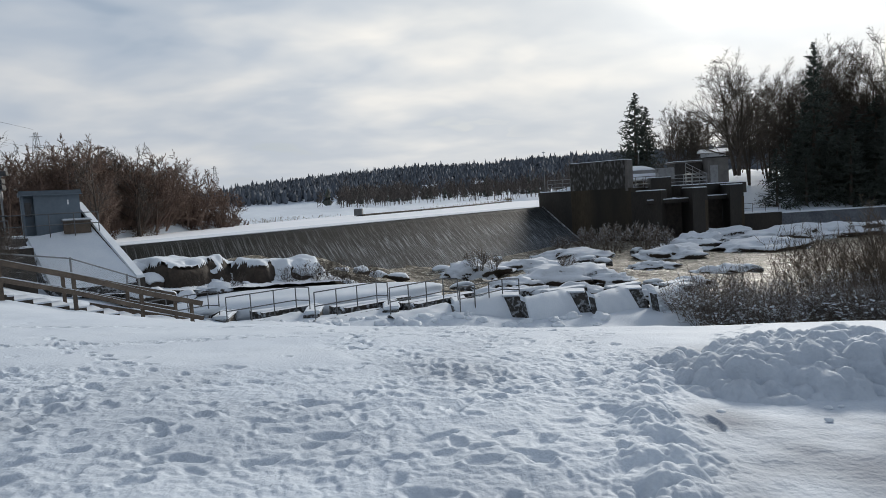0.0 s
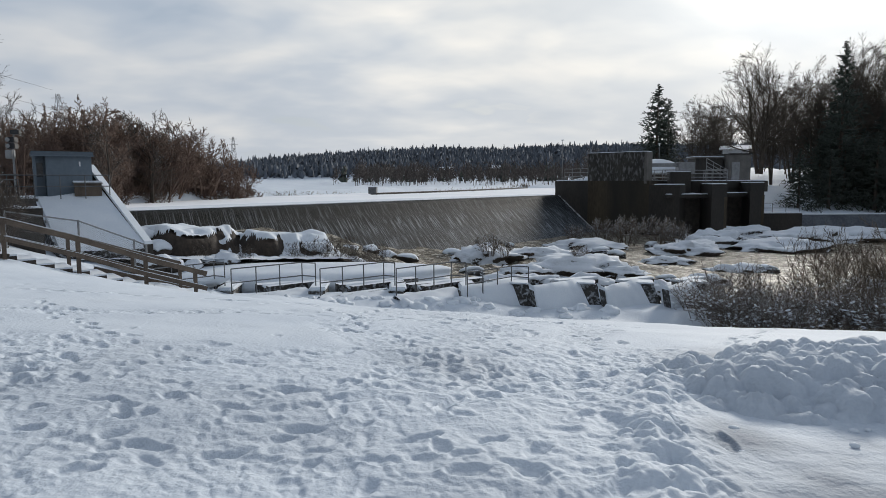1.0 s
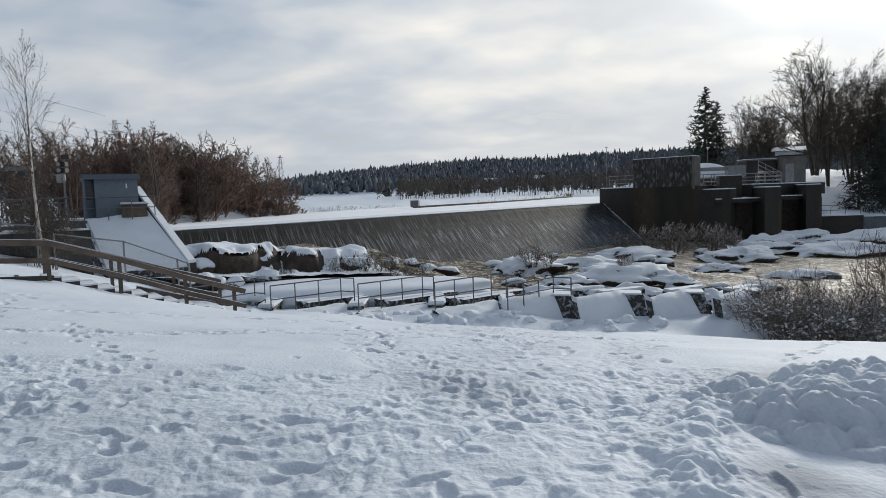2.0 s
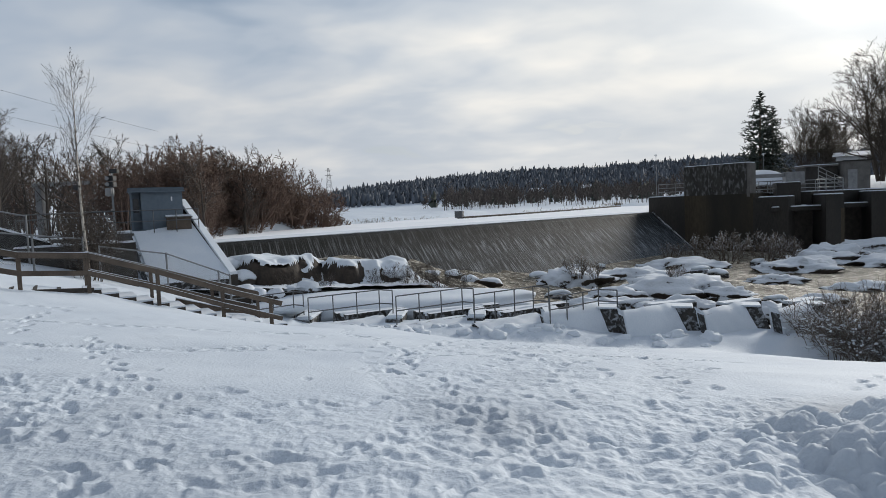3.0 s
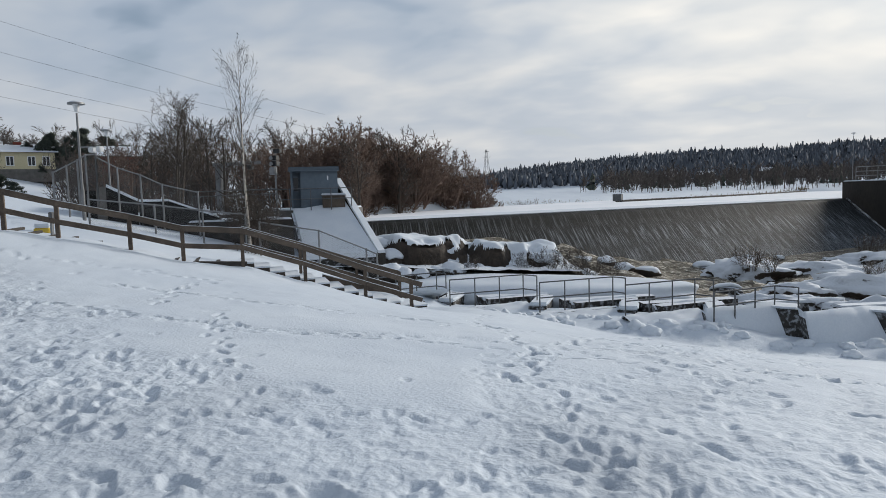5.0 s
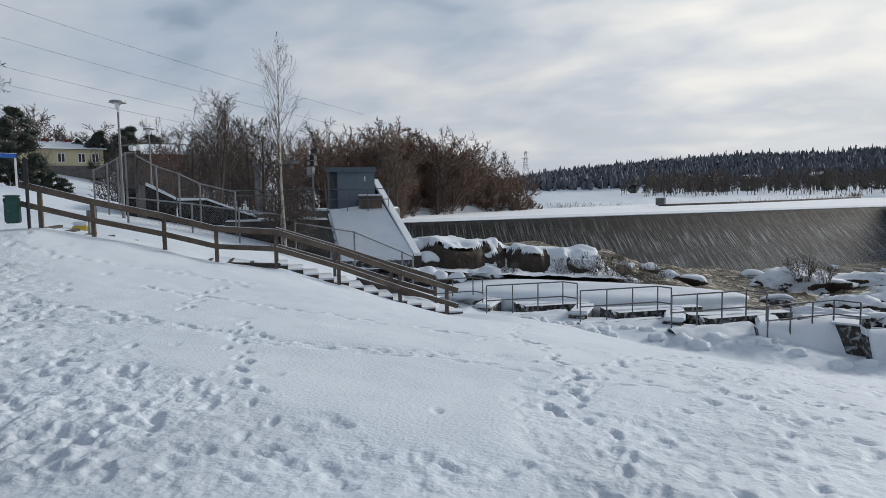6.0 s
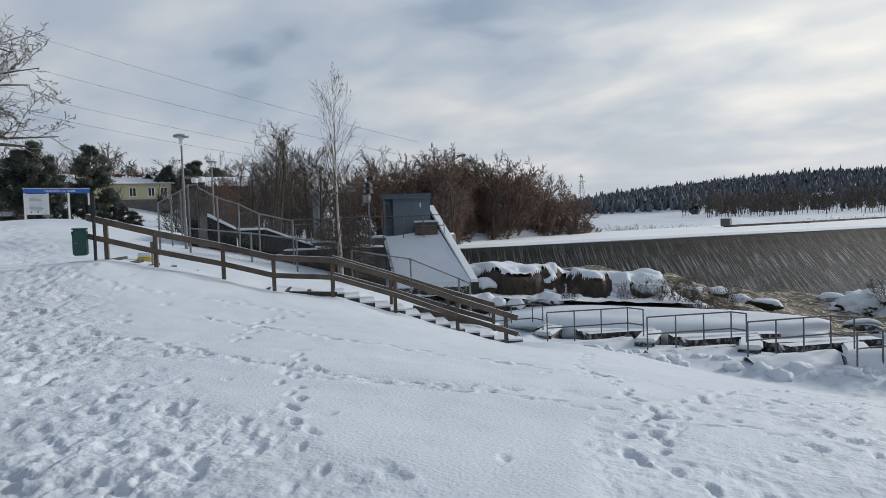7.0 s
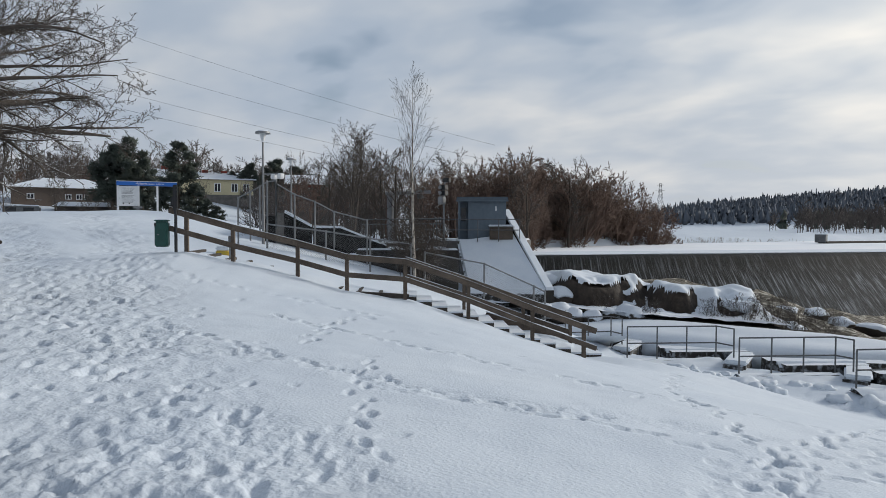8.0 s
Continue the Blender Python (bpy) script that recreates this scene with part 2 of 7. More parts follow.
WIRE = surface("frosted_fence_wire", (0.11, 0.113, 0.117), (0.22, 0.224, 0.23), rough=0.6, scale=4, fine=40, bump=0.0, metal=0.2)
GRASS_DRY = surface("dry_reeds", (0.10, 0.078, 0.045), (0.22, 0.17, 0.10), rough=0.9, scale=2, fine=15, bump=0.2)
YELLOW_WALL = surface("pale_yellow_boards", (0.45, 0.40, 0.25), (0.56, 0.50, 0.33), rough=0.8, scale=0.4, fine=5, bump=0.3)
RED_WALL = surface("red_painted_boards", (0.17, 0.035, 0.025), (0.25, 0.055, 0.04), rough=0.85, scale=0.5, fine=6, bump=0.3)
BRICK_WALL = surface("dull_brick", (0.10, 0.075, 0.06), (0.17, 0.13, 0.105), rough=0.9, scale=0.5, fine=6, bump=0.3)
DARK_GLASS = surface("dark_window_glass", (0.01, 0.012, 0.016), (0.03, 0.034, 0.04), rough=0.12, scale=1, fine=4, bump=0.0)


def water_material():
    m = bpy.data.materials.new("brown_rapids_water")
    m.use_nodes = True
    nt = m.node_tree
    n, link = nt.nodes.new, nt.links.new
    p = nt.nodes["Principled BSDF"]
    co = n("ShaderNodeTexCoord")
    mp = n("ShaderNodeMapping")
    mp.inputs["Rotation"].default_value = (0, 0, radians(38))
    mp.inputs["Scale"].default_value = (0.9, 1.9, 1)
    link(co.outputs["Object"], mp.inputs[0])
    t = n("ShaderNodeTexNoise")
    t.inputs["Scale"].default_value, t.inputs["Detail"].default_value, t.inputs["Roughness"].default_value = 1.7, 7, 0.68
    t.inputs["Distortion"].default_value = 1.2
    link(mp.outputs[0], t.inputs["Vector"])
    r = n("ShaderNodeValToRGB")
    link(t.outputs[0], r.inputs[0])
    el = r.color_ramp.elements
    el[0].position, el[0].color = 0.42, (0.028, 0.024, 0.016, 1)
    el[1].position, el[1].color = 0.63, (0.55, 0.53, 0.47, 1)
    mid = el.new(0.52)
    mid.color = (0.10, 0.082, 0.052, 1)
    link(r.outputs[0], p.inputs["Base Color"])
    p.inputs["Roughness"].default_value = 0.55
    p.inputs["Specular IOR Level"].default_value = 0.22
    b = n("ShaderNodeBump")
    b.inputs["Strength"].default_value, b.inputs["Distance"].default_value = 0.9, 0.15
    link(t.outputs[0], b.inputs["Height"])
    link(b.outputs[0], p.inputs["Normal"])
    return m


def weir_material():
    """A dark wet face with thin falling water in pale streaks that run down the slope (the face's own u, v)."""
    m = bpy.data.materials.new("wet_weir_face")
    m.use_nodes = True
    nt = m.node_tree
    n, link = nt.nodes.new, nt.links.new
    p = nt.nodes["Principled BSDF"]
    uv = n("ShaderNodeTexCoord")

    def streak(su, sv, detail, lo, hi):
        mp = n("ShaderNodeMapping")
        mp.inputs["Scale"].default_value = (su, sv, 1)
        link(uv.outputs["UV"], mp.inputs[0])
        t = n("ShaderNodeTexNoise")
        t.inputs["Scale"].default_value, t.inputs["Detail"].default_value, t.inputs["Roughness"].default_value = 1.0, detail, 0.6
        link(mp.outputs[0], t.inputs["Vector"])
        r = n("ShaderNodeMapRange")
        r.inputs[1].default_value, r.inputs[2].default_value = lo, hi
        link(t.outputs[0], r.inputs[0])
        return r.outputs[0]

    a = streak(10.0, 0.70, 4, 0.50, 0.70)
    b = streak(15.0, 8.0, 4, 0.38, 0.70)
    c = streak(0.14, 0.4, 2, 0.35, 0.7)
    sep = n("ShaderNodeSeparateXYZ")
    link(uv.outputs["UV"], sep.inputs[0])

    def op(kind, x, y):
        k = n("ShaderNodeMath")
        k.operation = kind
        for i, v in enumerate((x, y)):
            if isinstance(v, (int, float)):
                k.inputs[i].default_value = v
            else:
                link(v, k.inputs[i])
        return k.outputs[0]

    # the film of water breaks into froth as it falls
    fall = n("ShaderNodeMapRange")
    fall.inputs[1].default_value, fall.inputs[2].default_value = 1.0, 6.0
    fall.inputs[3].default_value, fall.inputs[4].default_value = 0.03, 0.62
    link(sep.outputs[1], fall.inputs[0])
    # paler towards the far end: the mist hanging there, painted into the face
    reach = n("ShaderNodeMapRange")
    reach.inputs[1].default_value, reach.inputs[2].default_value = 4.0, 34.0
    reach.inputs[3].default_value, reach.inputs[4].default_value = 0.25, 1.3
    link(sep.outputs[0], reach.inputs[0])
    froth_mist = op("MULTIPLY", op("MULTIPLY", b, fall.outputs[0]), reach.outputs[0])
    # the sheet is still glassy where it bends over the crest
    bend = n("ShaderNodeMapRange")
    bend.inputs[1].default_value, bend.inputs[2].default_value = 0.5, 1.9
    bend.inputs[3].default_value, bend.inputs[4].default_value = 0.08, 0.58
    link(sep.outputs[1], bend.inputs[0])
    amount = op("MINIMUM", op("ADD", op("MULTIPLY", a, bend.outputs[0]), op("MULTIPLY", froth_mist, op("ADD", op("MULTIPLY", c, 0.6), 0.4))), 1.0)
    x = n("ShaderNodeMix")
    x.data_type = "RGBA"
    link(amount, x.inputs[0])
    x.inputs[6].default_value, x.inputs[7].default_value = (0.010, 0.0115, 0.0115, 1), (0.42, 0.46, 0.51, 1)
    link(x.outputs[2], p.inputs["Base Color"])
    p.inputs["Roughness"].default_value = 0.7
    p.inputs["Specular IOR Level"].default_value = 0.08
    bp = n("ShaderNodeBump")
    bp.inputs["Strength"].default_value, bp.inputs["Distance"].default_value = 0.5, 0.05
    link(op("ADD", a, b), bp.inputs["Height"])
    link(bp.outputs[0], p.inputs["Normal"])
    return m


WATER, WEIR_WET = water_material(), weir_material()

# ---- mesh helpers ----
def mesh_object(name, verts, faces, material, parent=None, smooth=False, uvs=None):
    """An object from numpy vertices and quads or triangles (arrays of equal rows)."""
    me = bpy.data.meshes.new(name)
    v, f = np.asarray(verts, np.float32), np.asarray(faces, np.int32)
    me.vertices.add(len(v))
    me.vertices.foreach_set("co", v.ravel())
    k = f.shape[1]
    me.loops.add(f.size)
    me.loops.foreach_set("vertex_index", f.ravel())
    me.polygons.add(len(f))
    me.polygons.foreach_set("loop_start", np.arange(0, f.size, k, dtype=np.int32))
    me.polygons.foreach_set("loop_total", np.full(len(f), k, np.int32))
    if smooth:
        me.polygons.foreach_set("use_smooth", np.ones(len(f), bool))
    if uvs is not None:
        me.uv_layers.new(name="uv").data.foreach_set("uv", np.asarray(uvs, np.float32)[f.ravel()].ravel())
    me.update(calc_edges=True)
    me.materials.append(material)
    ob = new(name, me)
    ob.parent = parent
    return ob


def part(name, bm, material, parent=None, label="", smooth=False):
    me = bpy.data.meshes.new(name)
    bmesh.ops.recalc_face_normals(bm, faces=bm.faces)
    bm.to_mesh(me)
    bm.free()
    if smooth:
        me.polygons.foreach_set("use_smooth", [True] * len(me.polygons))
    me.materials.append(material)
    ob = new(name, me)
    ob.parent = parent
    if label:
        tagged(ob, label)
    return ob


def thing(name, label, category, group="", kind="", at=(0, 0, 0), turn=0.0):
    ob = new(name)
    ob.matrix_world = pose(*at, 0, 0, turn)
    return tagged(ob, label, category, group, kind)


def box(bm, x0, y0, z0, x1, y1, z1, m=None, bevel=0.0):
    made = bmesh.ops.create_cube(bm, size=1.0)["verts"]
    bmesh.ops.transform(bm, verts=made, matrix=Matrix.LocRotScale(((x0 + x1) / 2, (y0 + y1) / 2, (z0 + z1) / 2), None, (abs(x1 - x0), abs(y1 - y0), abs(z1 - z0))))
    if bevel:
        edges = list({e for v in made for e in v.link_edges})
        out = bmesh.ops.bevel(bm, geom=edges, offset=bevel, segments=2, affect="EDGES")
        made = list({v for f in out["faces"] for v in f.verts} | {v for v in made if v.is_valid})
    if m is not None:
        bmesh.ops.transform(bm, verts=made, matrix=m)
    return bm


def one_box(*a, **k):
    return box(bmesh.new(), *a, **k)


def plank(bm, a, b, wide, high, bevel=0.006, up=(0, 0, 1)):
    """A squared timber from a to b, wide across and high upright."""
    a, b = Vector(a), Vector(b)
    d = (b - a).normalized()
    side = d.cross(Vector(up)).normalized()
    top = side.cross(d)
    m = Matrix((side, d, top)).transposed().to_4x4()
    m.translation = (a + b) / 2
    L = (b - a).length
    return box(bm, -wide / 2, -L / 2, -high / 2, wide / 2, L / 2, high / 2, m, bevel)


def rod(bm, a, b, r, sides=8, r2=None):
    a, b = Vector(a), Vector(b)
    d = b - a
    made = bmesh.ops.create_cone(bm, cap_ends=True, segments=sides, radius1=r, radius2=r if r2 is None else r2, depth=d.length)["verts"]
    bmesh.ops.transform(bm, verts=made, matrix=Matrix.Translation((a + b) / 2) @ d.to_track_quat("Z", "Y").to_matrix().to_4x4())
    return bm


def prism(bm, ring, low, high):
    """An upright solid on a plan outline; low and high are heights or functions of the corner's index."""
    lo = [bm.verts.new((x, y, low(i) if callable(low) else low)) for i, (x, y) in enumerate(ring)]
    hi = [bm.verts.new((x, y, high(i) if callable(high) else high)) for i, (x, y) in enumerate(ring)]
    n = len(ring)
    bm.faces.new(hi)
    bm.faces.new(lo[::-1])
    for i in range(n):
        j = (i + 1) % n
        bm.faces.new((lo[i], lo[j], hi[j], hi[i]))
    return bm


def hexa(bm, bottom, top):
    """A solid between two rings of four points."""
    lo, hi = [bm.verts.new(p) for p in bottom], [bm.verts.new(p) for p in top]
    bm.faces.new(hi)
    bm.faces.new(lo[::-1])
    for i in range(4):
        j = (i + 1) % 4
        bm.faces.new((lo[i], lo[j], hi[j], hi[i]))
    return bm


def fbm(x, y, freq, octaves=4, seed=0, gain=0.5):
    """Smooth value noise on numpy arrays, about -1 to 1."""
    total, amp, norm = np.zeros(np.broadcast(x, y).shape), 1.0, 0.0
    for o in range(octaves):
        rng = np.random.default_rng(seed * 31 + o)
        tab = rng.uniform(-1, 1, (256, 256))
        u, v = x * freq + 37.7 * o, y * freq + 91.3 * o
        i, j = np.floor(u).astype(int), np.floor(v).astype(int)
        a, b = u - i, v - j
        a, b = a * a * (3 - 2 * a), b * b * (3 - 2 * b)
        g = lambda p, q: tab[p % 256, q % 256]
        total += amp * ((g(i, j) * (1 - a) + g(i + 1, j) * a) * (1 - b) + (g(i, j + 1) * (1 - a) + g(i + 1, j + 1) * a) * b)
        norm += amp
        amp, freq = amp * gain, freq * 2.03
    return total / norm * 1.6


def clods(x, y, size, seed):
    """Rounded lumps of about that size side by side, 0 to 1."""
    rng = np.random.default_rng(seed)
    tab = rng.uniform(0, 1, (3, 128, 128))
    u, v = x / size, y / size
    i, j = np.floor(u).astype(int), np.floor(v).astype(int)
    out = np.zeros(np.broadcast(x, y).shape)
    for a in (-1, 0, 1):
        for b in (-1, 0, 1):
            p, q = (i + a) % 128, (j + b) % 128
            d2 = (u - i - a - tab[0, p, q]) ** 2 + (v - j - b - tab[1, p, q]) ** 2
            r = 0.35 + 0.45 * tab[2, p, q]
            out = np.maximum(out, r * np.sqrt(np.maximum(0, 1 - d2 / r**2)))
    return out / 0.8


def ease(v, a, b):
    t = np.clip((v - a) / (b - a), 0, 1)
    return t * t * (3 - 2 * t)


def lump(seed, sx, sy, sz, rough=0.25, cut=3, freq=1.3):
    """A boulder-like bmesh."""
    bm = bmesh.new()
    bmesh.ops.create_icosphere(bm, subdivisions=cut, radius=1)
    for v in bm.verts:
        p = v.co.copy()
        k = 1 + rough * (noise.noise(p * freq + Vector((seed * 7.1, seed * 3.3, 0))) + 0.5 * noise.noise(p * freq * 2.7 + Vector((0, seed * 5.7, seed))))
        v.co = Vector((p.x * sx, p.y * sy, p.z * sz)) * k
    return bm


def crag(seed, sx, sy, sz, cuts=9, cut=3):
    """An angular rock: a ball planed off by random faces."""
    rng = random.Random(seed)
    bm = bmesh.new()
    bmesh.ops.create_icosphere(bm, subdivisions=cut, radius=1)
    planes = []
    for _ in range(cuts):
        d = Vector((rng.gauss(0, 1), rng.gauss(0, 1), rng.gauss(0, 0.7))).normalized()
        planes.append((d, rng.uniform(0.50, 0.80)))
    for v in bm.verts:
        p = v.co.copy()
        for d, k in planes:
            s = p.dot(d)
            if s > k:
                p -= d * (s - k) * 0.93
        p *= 1 + 0.10 * noise.noise(p * 2.6 + Vector((seed, 0, 0))) + 0.09 * noise.noise(p * 5.0 + Vector((0, seed, 0))) + 0.05 * noise.noise(p * 11.0 + Vector((seed, seed, 0)))
        p = Vector([math.copysign(abs(c) ** 0.85, c) for c in p])
        v.co = Vector((p.x * sx, p.y * sy, p.z * sz)) * 1.25
    return bm

# ---- the lie of the land ----
CREST_L, CREST_R = np.array((-16.4, 31.0)), np.array((10.5, 67.7))
ALONG = (CREST_R - CREST_L) / np.linalg.norm(CREST_R - CREST_L)
DOWN = np.array((ALONG[1], -ALONG[0]))              # downstream, across the weir
ICE_Z, BED_Z = 0.20, -4.6
# foot of each post of the stair rail, from the top of the bank to the river
STAIR = [(-15.14, 12.25, 0.90), (-14.40, 13.07, 0.61), (-13.23, 14.16, 0.22), (-12.27, 14.95, -0.10), (-11.28, 16.06, -0.38), (-10.12, 17.25, -0.93), (-8.92, 18.50, -1.56), (-7.74, 19.13, -1.98)]
BANK = (0.051, 0.02, -0.333, -0.522, 0.168, 0.138, -0.27, -0.623, 0.291, 0.005, 0.02, 0.198, -0.143, 0.119, -0.018)


def shore_y(x):
    """Where the park's bank drops to the river."""
    return np.where(x < 8.6, 23.0, 23.0 - (x - 8.6) * 1.25)


def land(x, y):
    x, y = np.broadcast_arrays(np.asarray(x, float), np.asarray(y, float))
    X, Y = np.clip(x, -38, 12) / 10, np.clip(y, 0, 24) / 10
    z, k = 0.0, 0
    for i in range(5):
        for j in range(5 - i):
            z = z + BANK[k] * X**i * Y**j
            k += 1
    # the ground follows the stair's flight
    near, lift, total = 1e9, 0.0, 0.0
    for (ax, ay, az), (bx, by, bz) in zip(STAIR[:-1], STAIR[1:]):
        s = np.clip(((x - ax) * (bx - ax) + (y - ay) * (by - ay)) / ((bx - ax) ** 2 + (by - ay) ** 2), 0, 1)
        d2 = (x - ax - s * (bx - ax)) ** 2 + (y - ay - s * (by - ay)) ** 2
        w = 1 / (d2 + 0.05) ** 2
        lift, total, near = lift + w * (az + s * (bz - az)), total + w, np.minimum(near, d2)
    z = z + (lift / total - z) * np.exp(-near / 9.0)
    # the bank falls away towards the shrubs
    z = z - 0.80 * ease(x, 4.0, 8.5) * ease(y, 10.0, 15.0)
    # level strip along the foot of the fishway
    foot = -2.47 - 0.36 * ease(x, 0.2, 2.6)
    z = z + (foot - z) * ease(y, 19.6, 21.6) * ease(x, -9.5, -7.5) * (1 - ease(x, 8.0, 9.5))
    # terrace behind the stair, towards the booth and the flume
    z = z + (0.75 - z) * ease(y, 20, 27) * ease(-x, 15.5, 18.5)
    z = z - 0.40 * np.exp(-((x + 33) ** 2 + (y - 17) ** 2) / 42)
    # river bed
    river = ease(y - shore_y(x), 0.0, 3.2) * ease(x, -13.5, -11.0)
    z = z + (BED_Z - z) * river
    # pond above the weir, and its shores
    up = -((x - CREST_L[0]) * DOWN[0] + (y - CREST_L[1]) * DOWN[1])
    along = (x - CREST_L[0]) * ALONG[0] + (y - CREST_L[1]) * ALONG[1]
    pond = ease(up, -2.0, 0.0) * ease(along, -1.0, 1.0)
    left = np.interp(y, [28, 33, 40, 56, 62], [-16.5, -18.5, -21.0, -19.3, -18.0])
    shore = ease(left - x, 0, 3) * (y < 63)
    far = ease(-0.917 * (x + 18) + 0.4 * (y - 62), 0, 6) * (y > 40)
    right = ease(x - np.interp(y, [60, 75, 140], [22, 24, 22]), 0, 5)
    dry = np.maximum(np.maximum(shore, far), np.maximum(right, ease(y, 142, 150)))
    shore_z = 0.75 + 0.25 * fbm(x, y, 0.15, 3, 5)
    z = z + (-0.5 - z) * pond * (1 - dry)
    z = z + (shore_z - z) * pond * dry
    # hill behind the field, high ground on both sides
    ridge = np.interp(x, [-220, -160, -139, -117, -75, -36, -10, 10, 40, 65, 120], [3.0, 6.0, 11.5, 13.8, 16.6, 18.8, 19.4, 19.2, 18.5, 20.0, 21.0])
    z = z + ridge * ease(y, 290, 520) * pond + 1.2 * ease(y, 150, 240) * pond
    z = z + 7.0 * ease(-x, 45, 130) * ease(-x * 0.9 - y * 0.45, 20, 70)
    z = z + 2.0 * np.exp(-((x + 99) ** 2 + (y - 61) ** 2) / 260)
    # far bank of the river, beyond the sluices
    d = y - np.interp(x, [33, 36, 60, 95, 200], [76, 70.6, 71.6, 62, 30])
    z = z + (-2.2 + 3.2 * ease(d, 1.5, 15) + 3.0 * ease(d, 15, 60) + 0.3 * fbm(x, y, 0.3, 3, 15) - z) * ease(d, 0, 1) * ease(x, 33.5, 36) * (1 - ease(y, 150, 230))
    return z


def land_at(x, y):
    return float(land(np.array([x]), np.array([y]))[0])


# trodden ways in the snow: plan line, width, how broken the snow is
WAYS = [
    ([(-1.4, 0.5), (0.2, 4.0), (0.2, 8.0), (0.6, 13.0), (0.8, 19.0), (1.0, 22.0)], 1.0, 0.58),
    ([(-4.3, 5.1), (-2.4, 4.9), (-1.2, 4.9), (0.6, 5.2), (2.3, 6.0)], 1.0, 1.0),
    ([(-3.4, 5.4), (-6.1, 6.3), (-8.3, 7.4), (-11.8, 9.0), (-14.6, 10.4), (-19.0, 12.6), (-30.0, 16.0)], 0.95, 1.0),
    ([(-3.0, 3.4), (-1.4, 3.7), (0.6, 3.4), (1.2, 3.6)], 0.9, 1.0),
    ([(-6.0, 6.9), (-4.3, 6.2), (-2.8, 5.9), (-1.4, 6.0)], 0.55, 0.9),
    ([(-7.4, 8.0), (-6.1, 8.65), (-4.86, 8.7), (-3.67, 9.0), (-1.93, 10.3), (0.2, 11.4)], 0.22, 0.6),
    ([(-0.4, 5.4), (-0.6, 6.4), (-1.42, 8.7), (-1.1, 11.0), (0.3, 15.0)], 0.30, 0.6),
    ([(1.2, 6.4), (1.9, 9.0), (2.0, 15.0), (1.4, 21.0)], 0.35, 0.55),
    ([(-6.0, 20.2), (-1.0, 20.6), (2.5, 20.6), (6.0, 20.6)], 0.5, 0.6),
    ([(-19.0, 9.0), (-14.0, 8.6), (-9.0, 7.0)], 0.6, 0.9),
    ([(-24.0, 11.0), (-17.0, 9.6), (-12.0, 7.6), (-8.0, 6.4)], 0.6, 0.9),
]
PRINTS = np.random.default_rng(11)
HUB = (0.3, 1.5)                                    # the sheet's cells are finest round here and widen with the distance


def way_distance(x, y, line):
    best = np.full(np.broadcast(x, y).shape, 1e9)
    for (ax, ay), (bx, by) in zip(line[:-1], line[1:]):
        s = np.clip(((x - ax) * (bx - ax) + (y - ay) * (by - ay)) / ((bx - ax) ** 2 + (by - ay) ** 2), 0, 1)
        best = np.minimum(best, np.hypot(x - ax - s * (bx - ax), y - ay - s * (by - ay)))
    return best


def sheet_lines():
    """Bearings (clockwise from +y) and distances of the ground's lines round HUB."""
    bearings = np.radians(np.concatenate([np.arange(-78, 58, 0.2), np.arange(58, 282, 3.0)]))
    rings, r = [0.01, 0.2, 0.4], 0.4
    while r < 3600:
        r += max(0.016, 0.0065 * r) if r < 42 else 0.025 * r
        rings.append(r)
    return bearings, np.array(rings)


